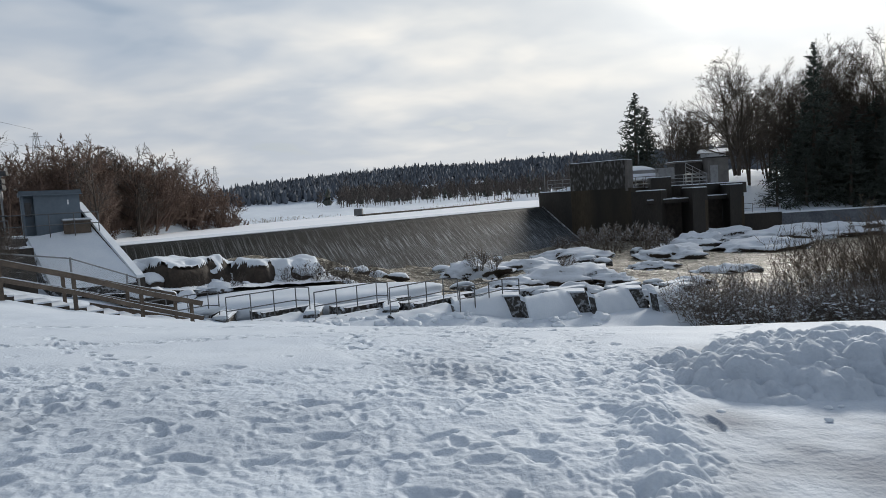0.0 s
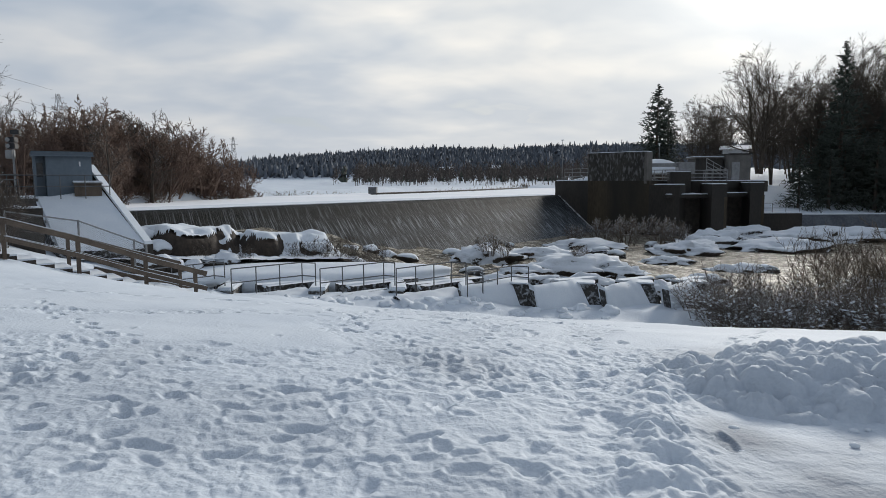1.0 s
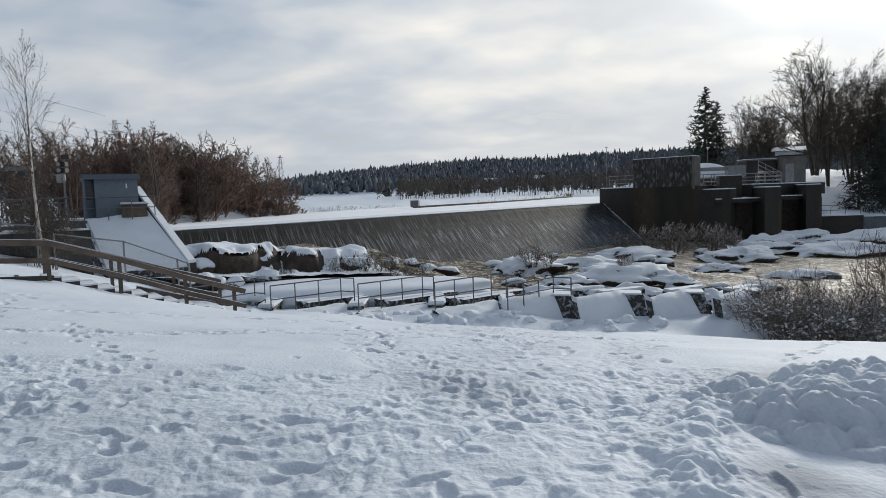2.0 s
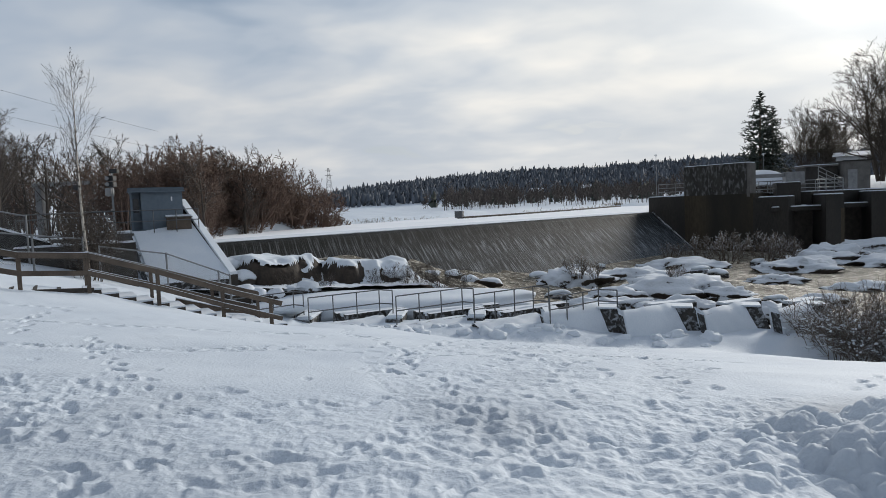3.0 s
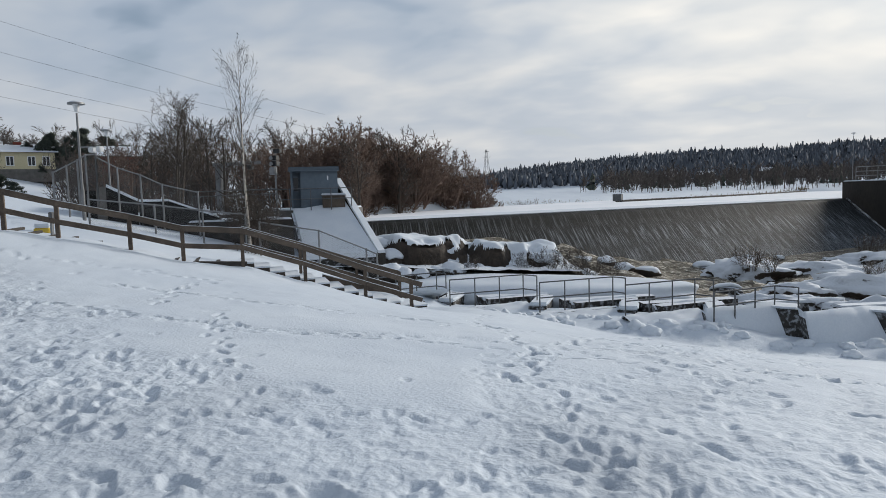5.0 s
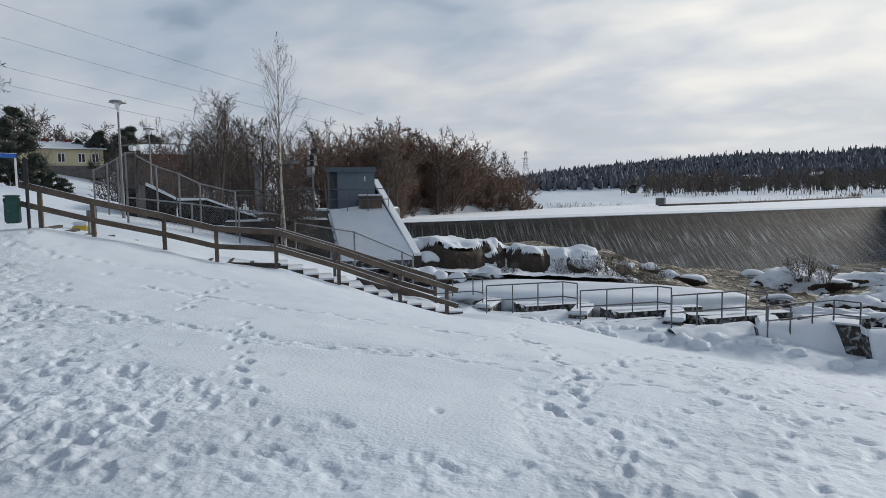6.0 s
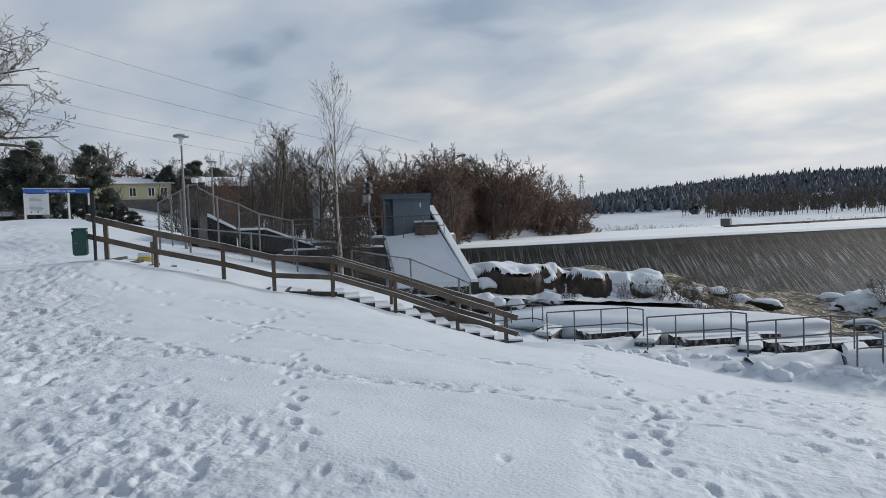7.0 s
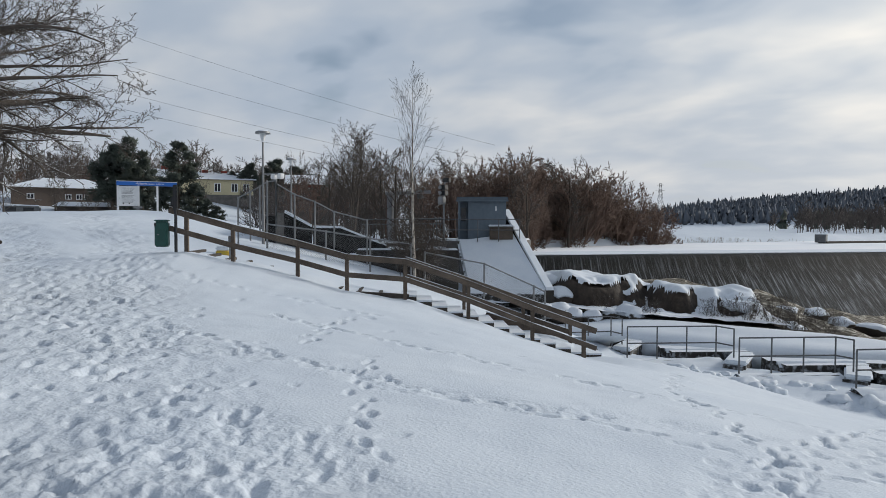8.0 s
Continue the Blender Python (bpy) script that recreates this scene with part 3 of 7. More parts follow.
def ground_sheet():
    bearings, rings = sheet_lines()
    B, D = np.meshgrid(bearings, rings)
    x, y = HUB[0] + D * np.sin(B), HUB[1] + D * np.cos(B)
    z = land(x, y)
    nearby = ease(-np.hypot(x + 3, y - 8), -34, -22)
    z += 0.05 * fbm(x, y, 0.35, 3, 2) * nearby + 0.008 * fbm(x, y, 2.2, 2, 3) * nearby
    broken = np.zeros_like(z)
    ragged = 0.30 * fbm(x, y, 0.9, 3, 17)
    for line, width, much in WAYS:
        broken = np.maximum(broken, much * ease(-way_distance(x, y, line) + ragged * min(width, 1.0), -width * 1.5, -width * 0.5))
    # packed road beside the heap
    road = ease(x - (-0.15 + 0.36 * y) + 0.2 * fbm(x, y, 0.8, 3, 77), 0.0, 0.6) * ease(7.6 - y, 0, 1.2)
    broken *= (1 - 0.85 * road) * ease(y, 1.3, 2.4)
    broken *= 0.50 + 0.50 * ease(fbm(x, y, 0.5, 2, 8), -0.5, 0.4)
    # churned snow: ridges and hollows, then crumbs
    wx, wy = x + 0.10 * fbm(x, y, 2.5, 2, 91), y + 0.10 * fbm(x, y, 2.5, 2, 92)
    ridged = 1 - np.abs(fbm(wx, wy, 2.6, 4, 4, 0.55))
    patchy = ease(fbm(x, y, 1.1, 2, 44), -0.3, 0.5)
    z += broken * (0.042 * ridged + 0.028 * patchy * clods(wx, wy, 0.19, 71) + 0.020 * clods(wx + 0.3 * wy, wy, 0.095, 72) + 0.006 * fbm(x, y, 16.0, 2, 6) - 0.075)
    # ridge of clods that the plough left along the road
    edge = x - (-0.15 + 0.36 * y) - 0.05 + 0.16 * fbm(x, y, 1.2, 3, 78)
    z += np.exp(-((edge / 0.24) ** 2)) * ease(6.6 - y, 0, 1) * ease(y, 1.2, 2.0) * (0.050 * clods(wx, wy, 0.20, 79) + 0.045 * clods(wx, wy, 0.10, 80) + 0.012 * fbm(x, y, 14.0, 2, 81))
    z += road * (-0.07 + 0.010 * fbm(x * 0.5 + y * 0.2, y * 2.0, 2.0, 3, 9) + 0.006 * fbm(x, y, 6.0, 3, 19))
    shape = fbm(x, y, 6.0, 2, 93)
    spill = np.maximum(0, fbm(x, y, 9.0, 2, 94))

    def stamp(px, py, angle, long, wide, deep):
        """A print: a hollow with a firm edge and a little snow thrown up round it."""
        if px > 0.4 + 0.36 * py and py < 7.4:
            return
        far, turn = math.hypot(px - HUB[0], py - HUB[1]), math.atan2(px - HUB[0], py - HUB[1])
        if far < 1.0 or py < 2.0:
            return
        deep *= 1 + 1.1 * float(ease(far, 5.0, 11.0))       # the snow lies deeper up the bank
        i0, i1 = np.searchsorted(bearings, (turn - 0.34 / far, turn + 0.34 / far))
        j0, j1 = np.searchsorted(rings, (far - 0.34, far + 0.34))
        if i1 - i0 < 3 or j1 - j0 < 3:
            return
        u, v = x[j0:j1, i0:i1] - px, y[j0:j1, i0:i1] - py
        c, s = math.cos(angle), math.sin(angle)
        r = np.hypot((u * c + v * s) / long, (v * c - u * s) / wide) + 0.34 * shape[j0:j1, i0:i1]
        z[j0:j1, i0:i1] += -deep * ease(-r, -1.12, -0.62) + 0.38 * deep * np.exp(-(((r - 1.28) / 0.22) ** 2)) * (0.35 + spill[j0:j1, i0:i1])

    for line, width, much in WAYS:
        for (ax, ay), (bx, by) in zip(line[:-1], line[1:]):
            L, head = math.hypot(bx - ax, by - ay), math.atan2(by - ay, bx - ax)
            for _ in range(int(L * (width + 0.15) * 17 * much)):
                s, o = PRINTS.uniform(0, 1), PRINTS.normal(0, width * 0.62)
                stamp(ax + s * (bx - ax) - math.sin(head) * o, ay + s * (by - ay) + math.cos(head) * o, head + PRINTS.normal(0, 0.45), PRINTS.uniform(0.09, 0.15), PRINTS.uniform(0.045, 0.07), PRINTS.uniform(0.006, 0.026))
    # single walkers' tracks over the clean snow, and stray prints
    for line in ([(-2.5, 5.9), (-2.94, 6.59), (-3.9, 7.26), (-5.43, 8.76), (-6.1, 9.6)], [(-7.2, 9.4), (-8.5, 11.0), (-9.2, 12.4)], [(-9.5, 8.4), (-6.4, 8.6), (-3.7, 9.0), (3.5, 11.0)], [(-9.5, 10.5), (-4.5, 11.4), (0.0, 12.8)], [(3.2, 7.5), (5.5, 11.0), (6.5, 16.0)], [(-1.0, 9.0), (-3.4, 13.0), (-5.0, 18.0)], [(0.0, 6.0), (-1.5, 9.5), (-1.0, 14.0), (0.4, 20.0)], [(-16.0, 10.0), (-12.0, 11.4), (-9.0, 13.0)]):
        for (ax, ay), (bx, by) in zip(line[:-1], line[1:]):
            L, head = math.hypot(bx - ax, by - ay), math.atan2(by - ay, bx - ax)
            for k in range(int(L / 0.30)):
                s, o = (k + 0.5) * 0.30 / L, 0.06 * (-1) ** k + PRINTS.normal(0, 0.035)
                stamp(ax + s * (bx - ax) - math.sin(head) * o, ay + s * (by - ay) + math.cos(head) * o, head + PRINTS.normal(0, 0.25), 0.14, 0.045, PRINTS.uniform(0.014, 0.034))
    for _ in range(70):
        stamp(PRINTS.uniform(-11, 7), PRINTS.uniform(2, 20), PRINTS.uniform(0, 3.1), PRINTS.uniform(0.09, 0.16), PRINTS.uniform(0.04, 0.06), PRINTS.uniform(0.006, 0.022))
    nb, nr = len(bearings), len(rings)
    j, i = np.arange(nr - 1)[:, None] * nb, np.arange(nb)
    k = (i + 1) % nb
    faces = np.stack([(j + i).ravel(), (j + k).ravel(), (j + nb + k).ravel(), (j + nb + i).ravel()], 1)
    packed_shaded = np.clip(1.0 * road * ease(fbm(x, y, 0.9, 3, 61), -1.1, 0.1) + 0.40 * broken * ease(fbm(x, y, 0.7, 2, 62), -0.5, 0.4) * (1 - 0.7 * ease(D, 5.0, 9.0)), 0, 1)
    ob = mesh_object("ground", np.stack([x, y, z], -1).reshape(-1, 3), faces, SNOW, smooth=True)
    ob.data.attributes.new("packed_shaded", "FLOAT", "POINT").data.foreach_set("value", packed_shaded.astype(np.float32).ravel())
    ob.data.attributes.new("broken", "FLOAT", "POINT").data.foreach_set("value", np.clip(broken + 0.05 + 0.15 * road, 0, 1).astype(np.float32).ravel())
    return tagged(ob, "trodden white snow over the river bank and the land beyond", "ground", kind="structure")


ground = ground_sheet()


# ---- pond ice, weir, rapids ----
def ice_sheet():
    bm = bmesh.new()
    L, R = Vector((*CREST_L, 0)), Vector((*CREST_R, 0))
    d, a = Vector((*DOWN, 0)), Vector((*ALONG, 0))
    ring = [L - a * 4, R + a * 14, Vector((80, 170, 0)), Vector((-60, 170, 0)), Vector((-60, 60, 0)), Vector((-40, 40, 0))]
    prism(bm, [(v.x, v.y) for v in ring], ICE_Z - 0.35, ICE_Z)
    return tagged(part("pond_ice", bm, ICE), "snow-covered ice of the dammed pond", "ice", kind="structure")


ice_sheet()


def weir_profile(s):
    """Height below the crest, s metres downstream."""
    return -0.02 - 0.35 * ease(s, 0.0, 1.0) * np.minimum(s, 1.0) - 0.86 * np.maximum(s - 0.75, 0)


def weir():
    root = thing("weir", "long overflow weir with thin dark water running down its sloping face", "weir", kind="structure")
    length = np.linalg.norm(CREST_R - CREST_L)
    u, s = np.linspace(-0.5, length, 140), np.concatenate([[-0.4], np.linspace(0, 1.4, 9), np.linspace(1.9, 6.4, 12)])
    U, S = np.meshgrid(u, s)
    Z = ICE_Z - 0.02 + weir_profile(np.maximum(S, 0)) + 0.02 * fbm(U, S, 0.9, 3, 14) * ease(S, 0.2, 1.5)
    P = CREST_L[:, None, None] + ALONG[:, None, None] * U + DOWN[:, None, None] * S
    n, m = len(u), len(s)
    a = (np.arange(m - 1)[:, None] * n + np.arange(n - 1)).ravel()
    ob = mesh_object("overflow_face", np.stack([P[0], P[1], Z], -1).reshape(-1, 3), np.stack([a, a + n, a + n + 1, a + 1], 1), WEIR_WET, root, True, np.stack([U + S * (0.34 - 0.006 * U), S], -1).reshape(-1, 2))
    tagged(ob, "dark wet face streaked with falling water")
    # body of the weir under the face, and the rim of ice along its crest
    bm = bmesh.new()
    c = lambda t, d: tuple(CREST_L + ALONG * t + DOWN * d)
    prism(bm, [c(-1.5, -1.2), c(length, -1.2), c(length, 0.3), c(-1.5, 0.3)], -4.5, ICE_Z - 0.36)
    part("core", bm, CONCRETE_DARK, root)
    U, S = np.meshgrid(np.linspace(-0.5, length, 160), np.linspace(-2.2, 0, 7))
    edge = 0.16 * fbm(U, U * 0, 0.35, 4, 21) + 0.05
    S2 = S + edge * (S + 2.2) / 2.2
    Z = ICE_Z + 0.012 + 0.05 * np.sqrt(np.clip(-S / 2.2, 0, 1)) - 0.03 * (S > -0.01)
    P = CREST_L[:, None, None] + ALONG[:, None, None] * U + DOWN[:, None, None] * S2
    a = (np.arange(6)[:, None] * 160 + np.arange(159)).ravel()
    tagged(mesh_object("ice_rim", np.stack([P[0], P[1], Z], -1).reshape(-1, 3), np.stack([a, a + 1, a + 161, a + 160], 1), SNOW_CAP, root, True), "snowy ice rim along the crest")


weir()


def water_z(x, y):
    """The rapids fall from the rock shelf at the weir's near end towards the sluices."""
    z = -3.45 - 0.25 * ease(x, 5, 30)
    z = z + 2.15 * ease(-x, -1.0, 11.5) * ease(y, 27, 33)
    return z + 0.45 * ease(-x, -4, 4) * ease(y, 25, 29) * (1 - ease(y, 31, 38))


def rapids():
    gx, gy = np.arange(-15, 62, 0.3), np.arange(21, 72, 0.32)
    x, y = np.meshgrid(gx, gy)
    a, b = x * 0.78 - y * 0.62, x * 0.62 + y * 0.78
    wild = ease(-np.hypot((x - 0) / 14, (y - 36) / 14), -1.5, -0.4)
    z = water_z(x, y) + (0.06 + 0.26 * wild) * fbm(a * 0.6, b, 0.55, 4, 31) + 0.10 * wild * np.abs(fbm(a, b, 1.3, 2, 33))
    nx, ny = len(gx), len(gy)
    q = (np.arange(ny - 1)[:, None] * nx + np.arange(nx - 1)).ravel()
    ob = mesh_object("river_rapids", np.stack([x, y, z], -1).reshape(-1, 3), np.stack([q, q + 1, q + nx + 1, q + nx], 1), WATER, smooth=True)
    tagged(ob, "brown foaming river water below the weir", "water", kind="structure")


rapids()

# ---- sluices at the far end of the weir ----
def on_wall(s, off=0.0):
    """A plan point s metres downstream of the weir's far end, off metres to the sluice side."""
    p = CREST_R + DOWN * s + ALONG * off
    return (float(p[0]), float(p[1]))


def wall_ring(s0, s1, o0, o1):
    return [on_wall(s0, o0), on_wall(s1, o0), on_wall(s1, o1), on_wall(s0, o1)]


def snow_on(parent, ring, z, thick=0.09, inset=0.02, name="snow_cap"):
    """A soft-edged layer of snow on a flat top."""
    c = np.mean(ring, 0)
    small = [tuple(np.array(p) + (c - p) * inset) for p in ring]
    bm = bmesh.new()
    prism(bm, small, z - 0.01, z + thick)
    top = [e for e in bm.edges if all(v.co.z > z + thick * 0.5 for v in e.verts)]
    bmesh.ops.bevel(bm, geom=top, offset=thick * 0.6, segments=2, affect="EDGES")
    return part(name, bm, SNOW_CAP, parent, smooth=False)


def railing(name, label, line, height, posts, rails=2, r=0.022, parent=None, group="", mat=None, post_r=None):
    """Upright posts along a plan line with height, and rails between; line: points with ground heights."""
    mat = mat or STEEL_DARK
    root = parent or thing(name, label, "railing", group)
    for k, (x, y, z) in enumerate(posts):
        part("post", rod(bmesh.new(), (x, y, z - 0.05), (x, y, z + height), post_r or r), mat, root)
    for k in range(rails):
        bm = bmesh.new()
        h = height * (1 - k / rails) if rails > 1 else height
        for a, b in zip(line[:-1], line[1:]):
            rod(bm, (a[0], a[1], a[2] + h), (b[0], b[1], b[2] + h), r)
        part("rail", bm, mat, root)
    return root


def between(a, b, n):
    return [tuple(np.array(a) + (np.array(b) - np.array(a)) * t) for t in np.linspace(0, 1, n)]


def sluices():
    base, top = -5.0, 1.33
    wall = thing("training_wall", "tall brown concrete wall closing the far end of the weir", "dam wall")
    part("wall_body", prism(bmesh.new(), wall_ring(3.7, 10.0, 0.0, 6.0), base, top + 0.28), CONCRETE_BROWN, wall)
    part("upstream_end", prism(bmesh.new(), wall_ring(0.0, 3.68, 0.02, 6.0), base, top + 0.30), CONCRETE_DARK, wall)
    snow_on(wall, wall_ring(0.0, 3.65, 0.02, 6.0), top + 0.30)
    # a sloping ledge with snow beside the overflow
    bm = bmesh.new()
    for s in range(6):
        a, b = s * 0.95 + 0.5, s * 0.95 + 1.45
        z0, z1 = ICE_Z + weir_profile(np.array(a)) + 0.1, ICE_Z + weir_profile(np.array(b)) + 0.1
        hexa(bm, [(*on_wall(a, -0.35), z0 - 0.4), (*on_wall(b, -0.35), z1 - 0.4), (*on_wall(b, 0.03), z1 - 0.4), (*on_wall(a, 0.03), z0 - 0.4)],
             [(*on_wall(a, -0.35), z0), (*on_wall(b, -0.35), z1), (*on_wall(b, 0.03), z1), (*on_wall(a, 0.03), z0)])
    part("icy_ledge", bm, STONE_DARK, wall)
    block = thing("machine_house", "windowless dark concrete block spotted with frost", "concrete block")
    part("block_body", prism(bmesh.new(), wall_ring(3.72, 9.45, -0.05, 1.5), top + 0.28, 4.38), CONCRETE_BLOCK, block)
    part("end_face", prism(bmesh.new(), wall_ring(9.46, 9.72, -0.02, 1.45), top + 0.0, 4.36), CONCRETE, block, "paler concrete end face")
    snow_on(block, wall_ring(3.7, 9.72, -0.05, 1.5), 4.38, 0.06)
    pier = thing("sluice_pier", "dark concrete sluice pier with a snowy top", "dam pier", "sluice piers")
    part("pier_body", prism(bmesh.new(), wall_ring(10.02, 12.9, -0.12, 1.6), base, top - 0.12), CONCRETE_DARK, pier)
    snow_on(pier, wall_ring(10.45, 12.9, -0.12, 1.6), top - 0.12)

    def pier_at(x0, x1, y0, y1, top, name="sluice_pier"):
        p = thing(name, "dark concrete sluice pier streaked with damp", "dam pier", "sluice piers")
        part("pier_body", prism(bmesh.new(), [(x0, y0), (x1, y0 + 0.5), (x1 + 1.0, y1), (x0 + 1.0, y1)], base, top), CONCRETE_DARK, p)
        # the pier's lit right edge, painted as a strip of paler brown concrete
        nose = [(x1 - 0.62, y0 + 0.36), (x1 + 0.02, y0 + 0.46), (x1 + 0.10, y0 + 1.0), (x1 - 0.55, y0 + 0.9)]
        part("nose", prism(bmesh.new(), nose, base, top - 1.2), CONCRETE_BROWN, p, "paler brown edge of the pier, painted as if lit")
        snow_on(p, [(x0, y0), (x1, y0 + 0.5), (x1 + 1.0, y1), (x0 + 1.0, y1)], top)
        return p

    pier_at(23.5, 25.1, 59.2, 66.0, 1.25)
    pier_at(28.9, 30.5, 63.4, 70.0, 1.35)
    # gates and beams between the piers
    for x0, x1, y, ztop in ((19.9, 23.6, 60.3, 0.30), (25.6, 29.2, 64.0, 0.35)):
        g = thing("sluice_gate", "dark sluice gate with a snow-topped beam", "sluice gate", "sluice gates")
        part("gate_leaf", prism(bmesh.new(), [(x0, y + 1.5), (x1, y + 1.9), (x1, y + 2.2), (x0, y + 1.8)], base, ztop), WOOD_DARK, g)
        part("beam", prism(bmesh.new(), [(x0 - 0.2, y), (x1 + 0.2, y + 0.4), (x1 + 0.2, y + 1.4), (x0 - 0.2, y + 1.0)], ztop - 0.35, ztop), CONCRETE_DARK, g)
        snow_on(g, [(x0 - 0.2, y), (x1 + 0.2, y + 0.4), (x1 + 0.2, y + 1.4), (x0 - 0.2, y + 1.0)], ztop, 0.08)
    deck = thing("service_deck", "concrete deck behind the sluice piers", "deck")
    part("slab", prism(bmesh.new(), [(17.2, 67.0), (24.0, 63.5), (33.5, 69.5), (33.5, 78.0), (17.0, 78.0)], 0.4, 1.55), CONCRETE_DARK, deck)
    snow_on(deck, [(17.2, 67.0), (24.0, 63.5), (33.5, 69.5), (33.5, 78.0), (17.0, 78.0)], 1.55)
    raised = thing("deck_step", "dark raised concrete block between the sluices", "concrete block")
    part("block_body", prism(bmesh.new(), [(20.8, 62.6), (22.9, 62.9), (23.4, 66.0), (21.4, 65.6)], -4, 2.45), CONCRETE_DARK, raised)
    snow_on(raised, [(20.8, 62.6), (22.9, 62.9), (23.4, 66.0), (21.4, 65.6)], 2.45, 0.06)
    low = thing("wing_wall", "low dark concrete wing wall below the sluices", "dam wall")
    part("wall_body", prism(bmesh.new(), [(31.2, 66.0), (35.6, 66.3), (35.8, 70.0), (31.2, 69.6)], base, -1.78), CONCRETE_DARK, low)
    snow_on(low, [(31.2, 66.0), (35.6, 66.3), (35.8, 70.0), (31.2, 69.6)], -1.78)
    railing("deck_railing", "grey steel railing on the wing wall", [(31.3, 66.6, -1.75), (35.6, 66.9, -1.75)], 1.0, between((31.3, 66.6, -1.75), (35.6, 66.9, -1.75), 4))
    quay = thing("quay_wall", "long snow-topped retaining wall on the far bank, painted dark as if shaded", "retaining wall")
    # dark blue-grey wall colour holds the shade of the trees above it
    part("wall_body", prism(bmesh.new(), [(35.7, 69.5), (60, 70.5), (95, 60), (95, 62), (60, 72), (35.7, 71)], base, -2.1), surface("shade_tinted_wall", (0.07, 0.08, 0.10), (0.19, 0.21, 0.24), rough=0.9, scale=0.5, fine=5, bump=0.4), quay)
    snow_on(quay, [(35.7, 69.5), (60, 70.5), (95, 60), (95, 62), (60, 72), (35.7, 71)], -2.1)
    # huts and handrails on the deck
    hut = thing("control_hut", "grey concrete control hut with a flat roof", "hut")
    part("wall", one_box(29.75, 70.5, 1.5, 32.05, 74.5, 4.4), CONCRETE, hut)
    part("roof", one_box(29.6, 70.35, 4.4, 32.2, 74.7, 4.52, bevel=0.03), CONCRETE_DARK, hut)
    part("door", one_box(30.0, 70.44, 1.6, 30.85, 70.497, 3.6), STEEL, hut)
    shed = thing("control_shed", "low dark shed beside the control hut", "hut")
    part("wall", one_box(26.5, 71.5, 1.5, 29.5, 74.0, 4.05), CONCRETE_DARK, shed)
    part("roof", one_box(26.3, 71.3, 4.05, 29.58, 74.2, 4.2, bevel=0.03), CONCRETE, shed)
    part("roof_snow", one_box(26.35, 71.35, 4.2, 29.5, 74.1, 4.27, bevel=0.02), SNOW_CAP, shed)
    mound = part("snow_mound", lump(17, 4.4, 3.0, 2.6, 0.16, 4, 1.2), ROCK_SNOW, smooth=True)
    mound.location = (25.0, 84.0, 1.9)
    tagged(mound, "rounded snow-covered mound behind the sluice deck", "mound")
    gantry = thing("gate_gantry", "pale steel gantry beam over the sluices", "gantry")
    part("beam", one_box(19.0, 65.3, 3.0, 23.6, 65.7, 3.35, bevel=0.03), STEEL, gantry)
    part("post", one_box(19.3, 65.35, 1.55, 19.5, 65.65, 3.0), STEEL, gantry)
    part("motor_box", one_box(22.4, 64.9, 2.35, 24.0, 66.0, 3.45, bevel=0.05), STEEL, gantry)
    for a, b in (((18.9, 64.6, 1.55), (21.5, 63.2, 1.55)), ((23.8, 61.6, 1.55), (26.4, 63.0, 1.55)), ((24.0, 62.0, 2.6), (27.0, 64.5, 1.55)), ((25.5, 66.5, 1.55), (29.2, 69.5, 1.55)), ((18.9, 66.5, 1.6), (27.0, 69.5, 1.6))):
        railing("deck_railing", "pale steel railing on the sluice deck", [a, b], 1.1, between(a, b, 4), rails=3, r=0.035, mat=STEEL, group="sluice deck railings")
    # short handrail at the upstream end
    a, b = (*on_wall(0.9, 0.4), top + 0.38), (*on_wall(3.5, 0.4), top + 0.38)
    railing("deck_railing", "pale steel railing beside the concrete block", [a, b], 1.15, between(a, b, 4), rails=3, r=0.03, mat=STEEL, group="sluice deck railings")


sluices()


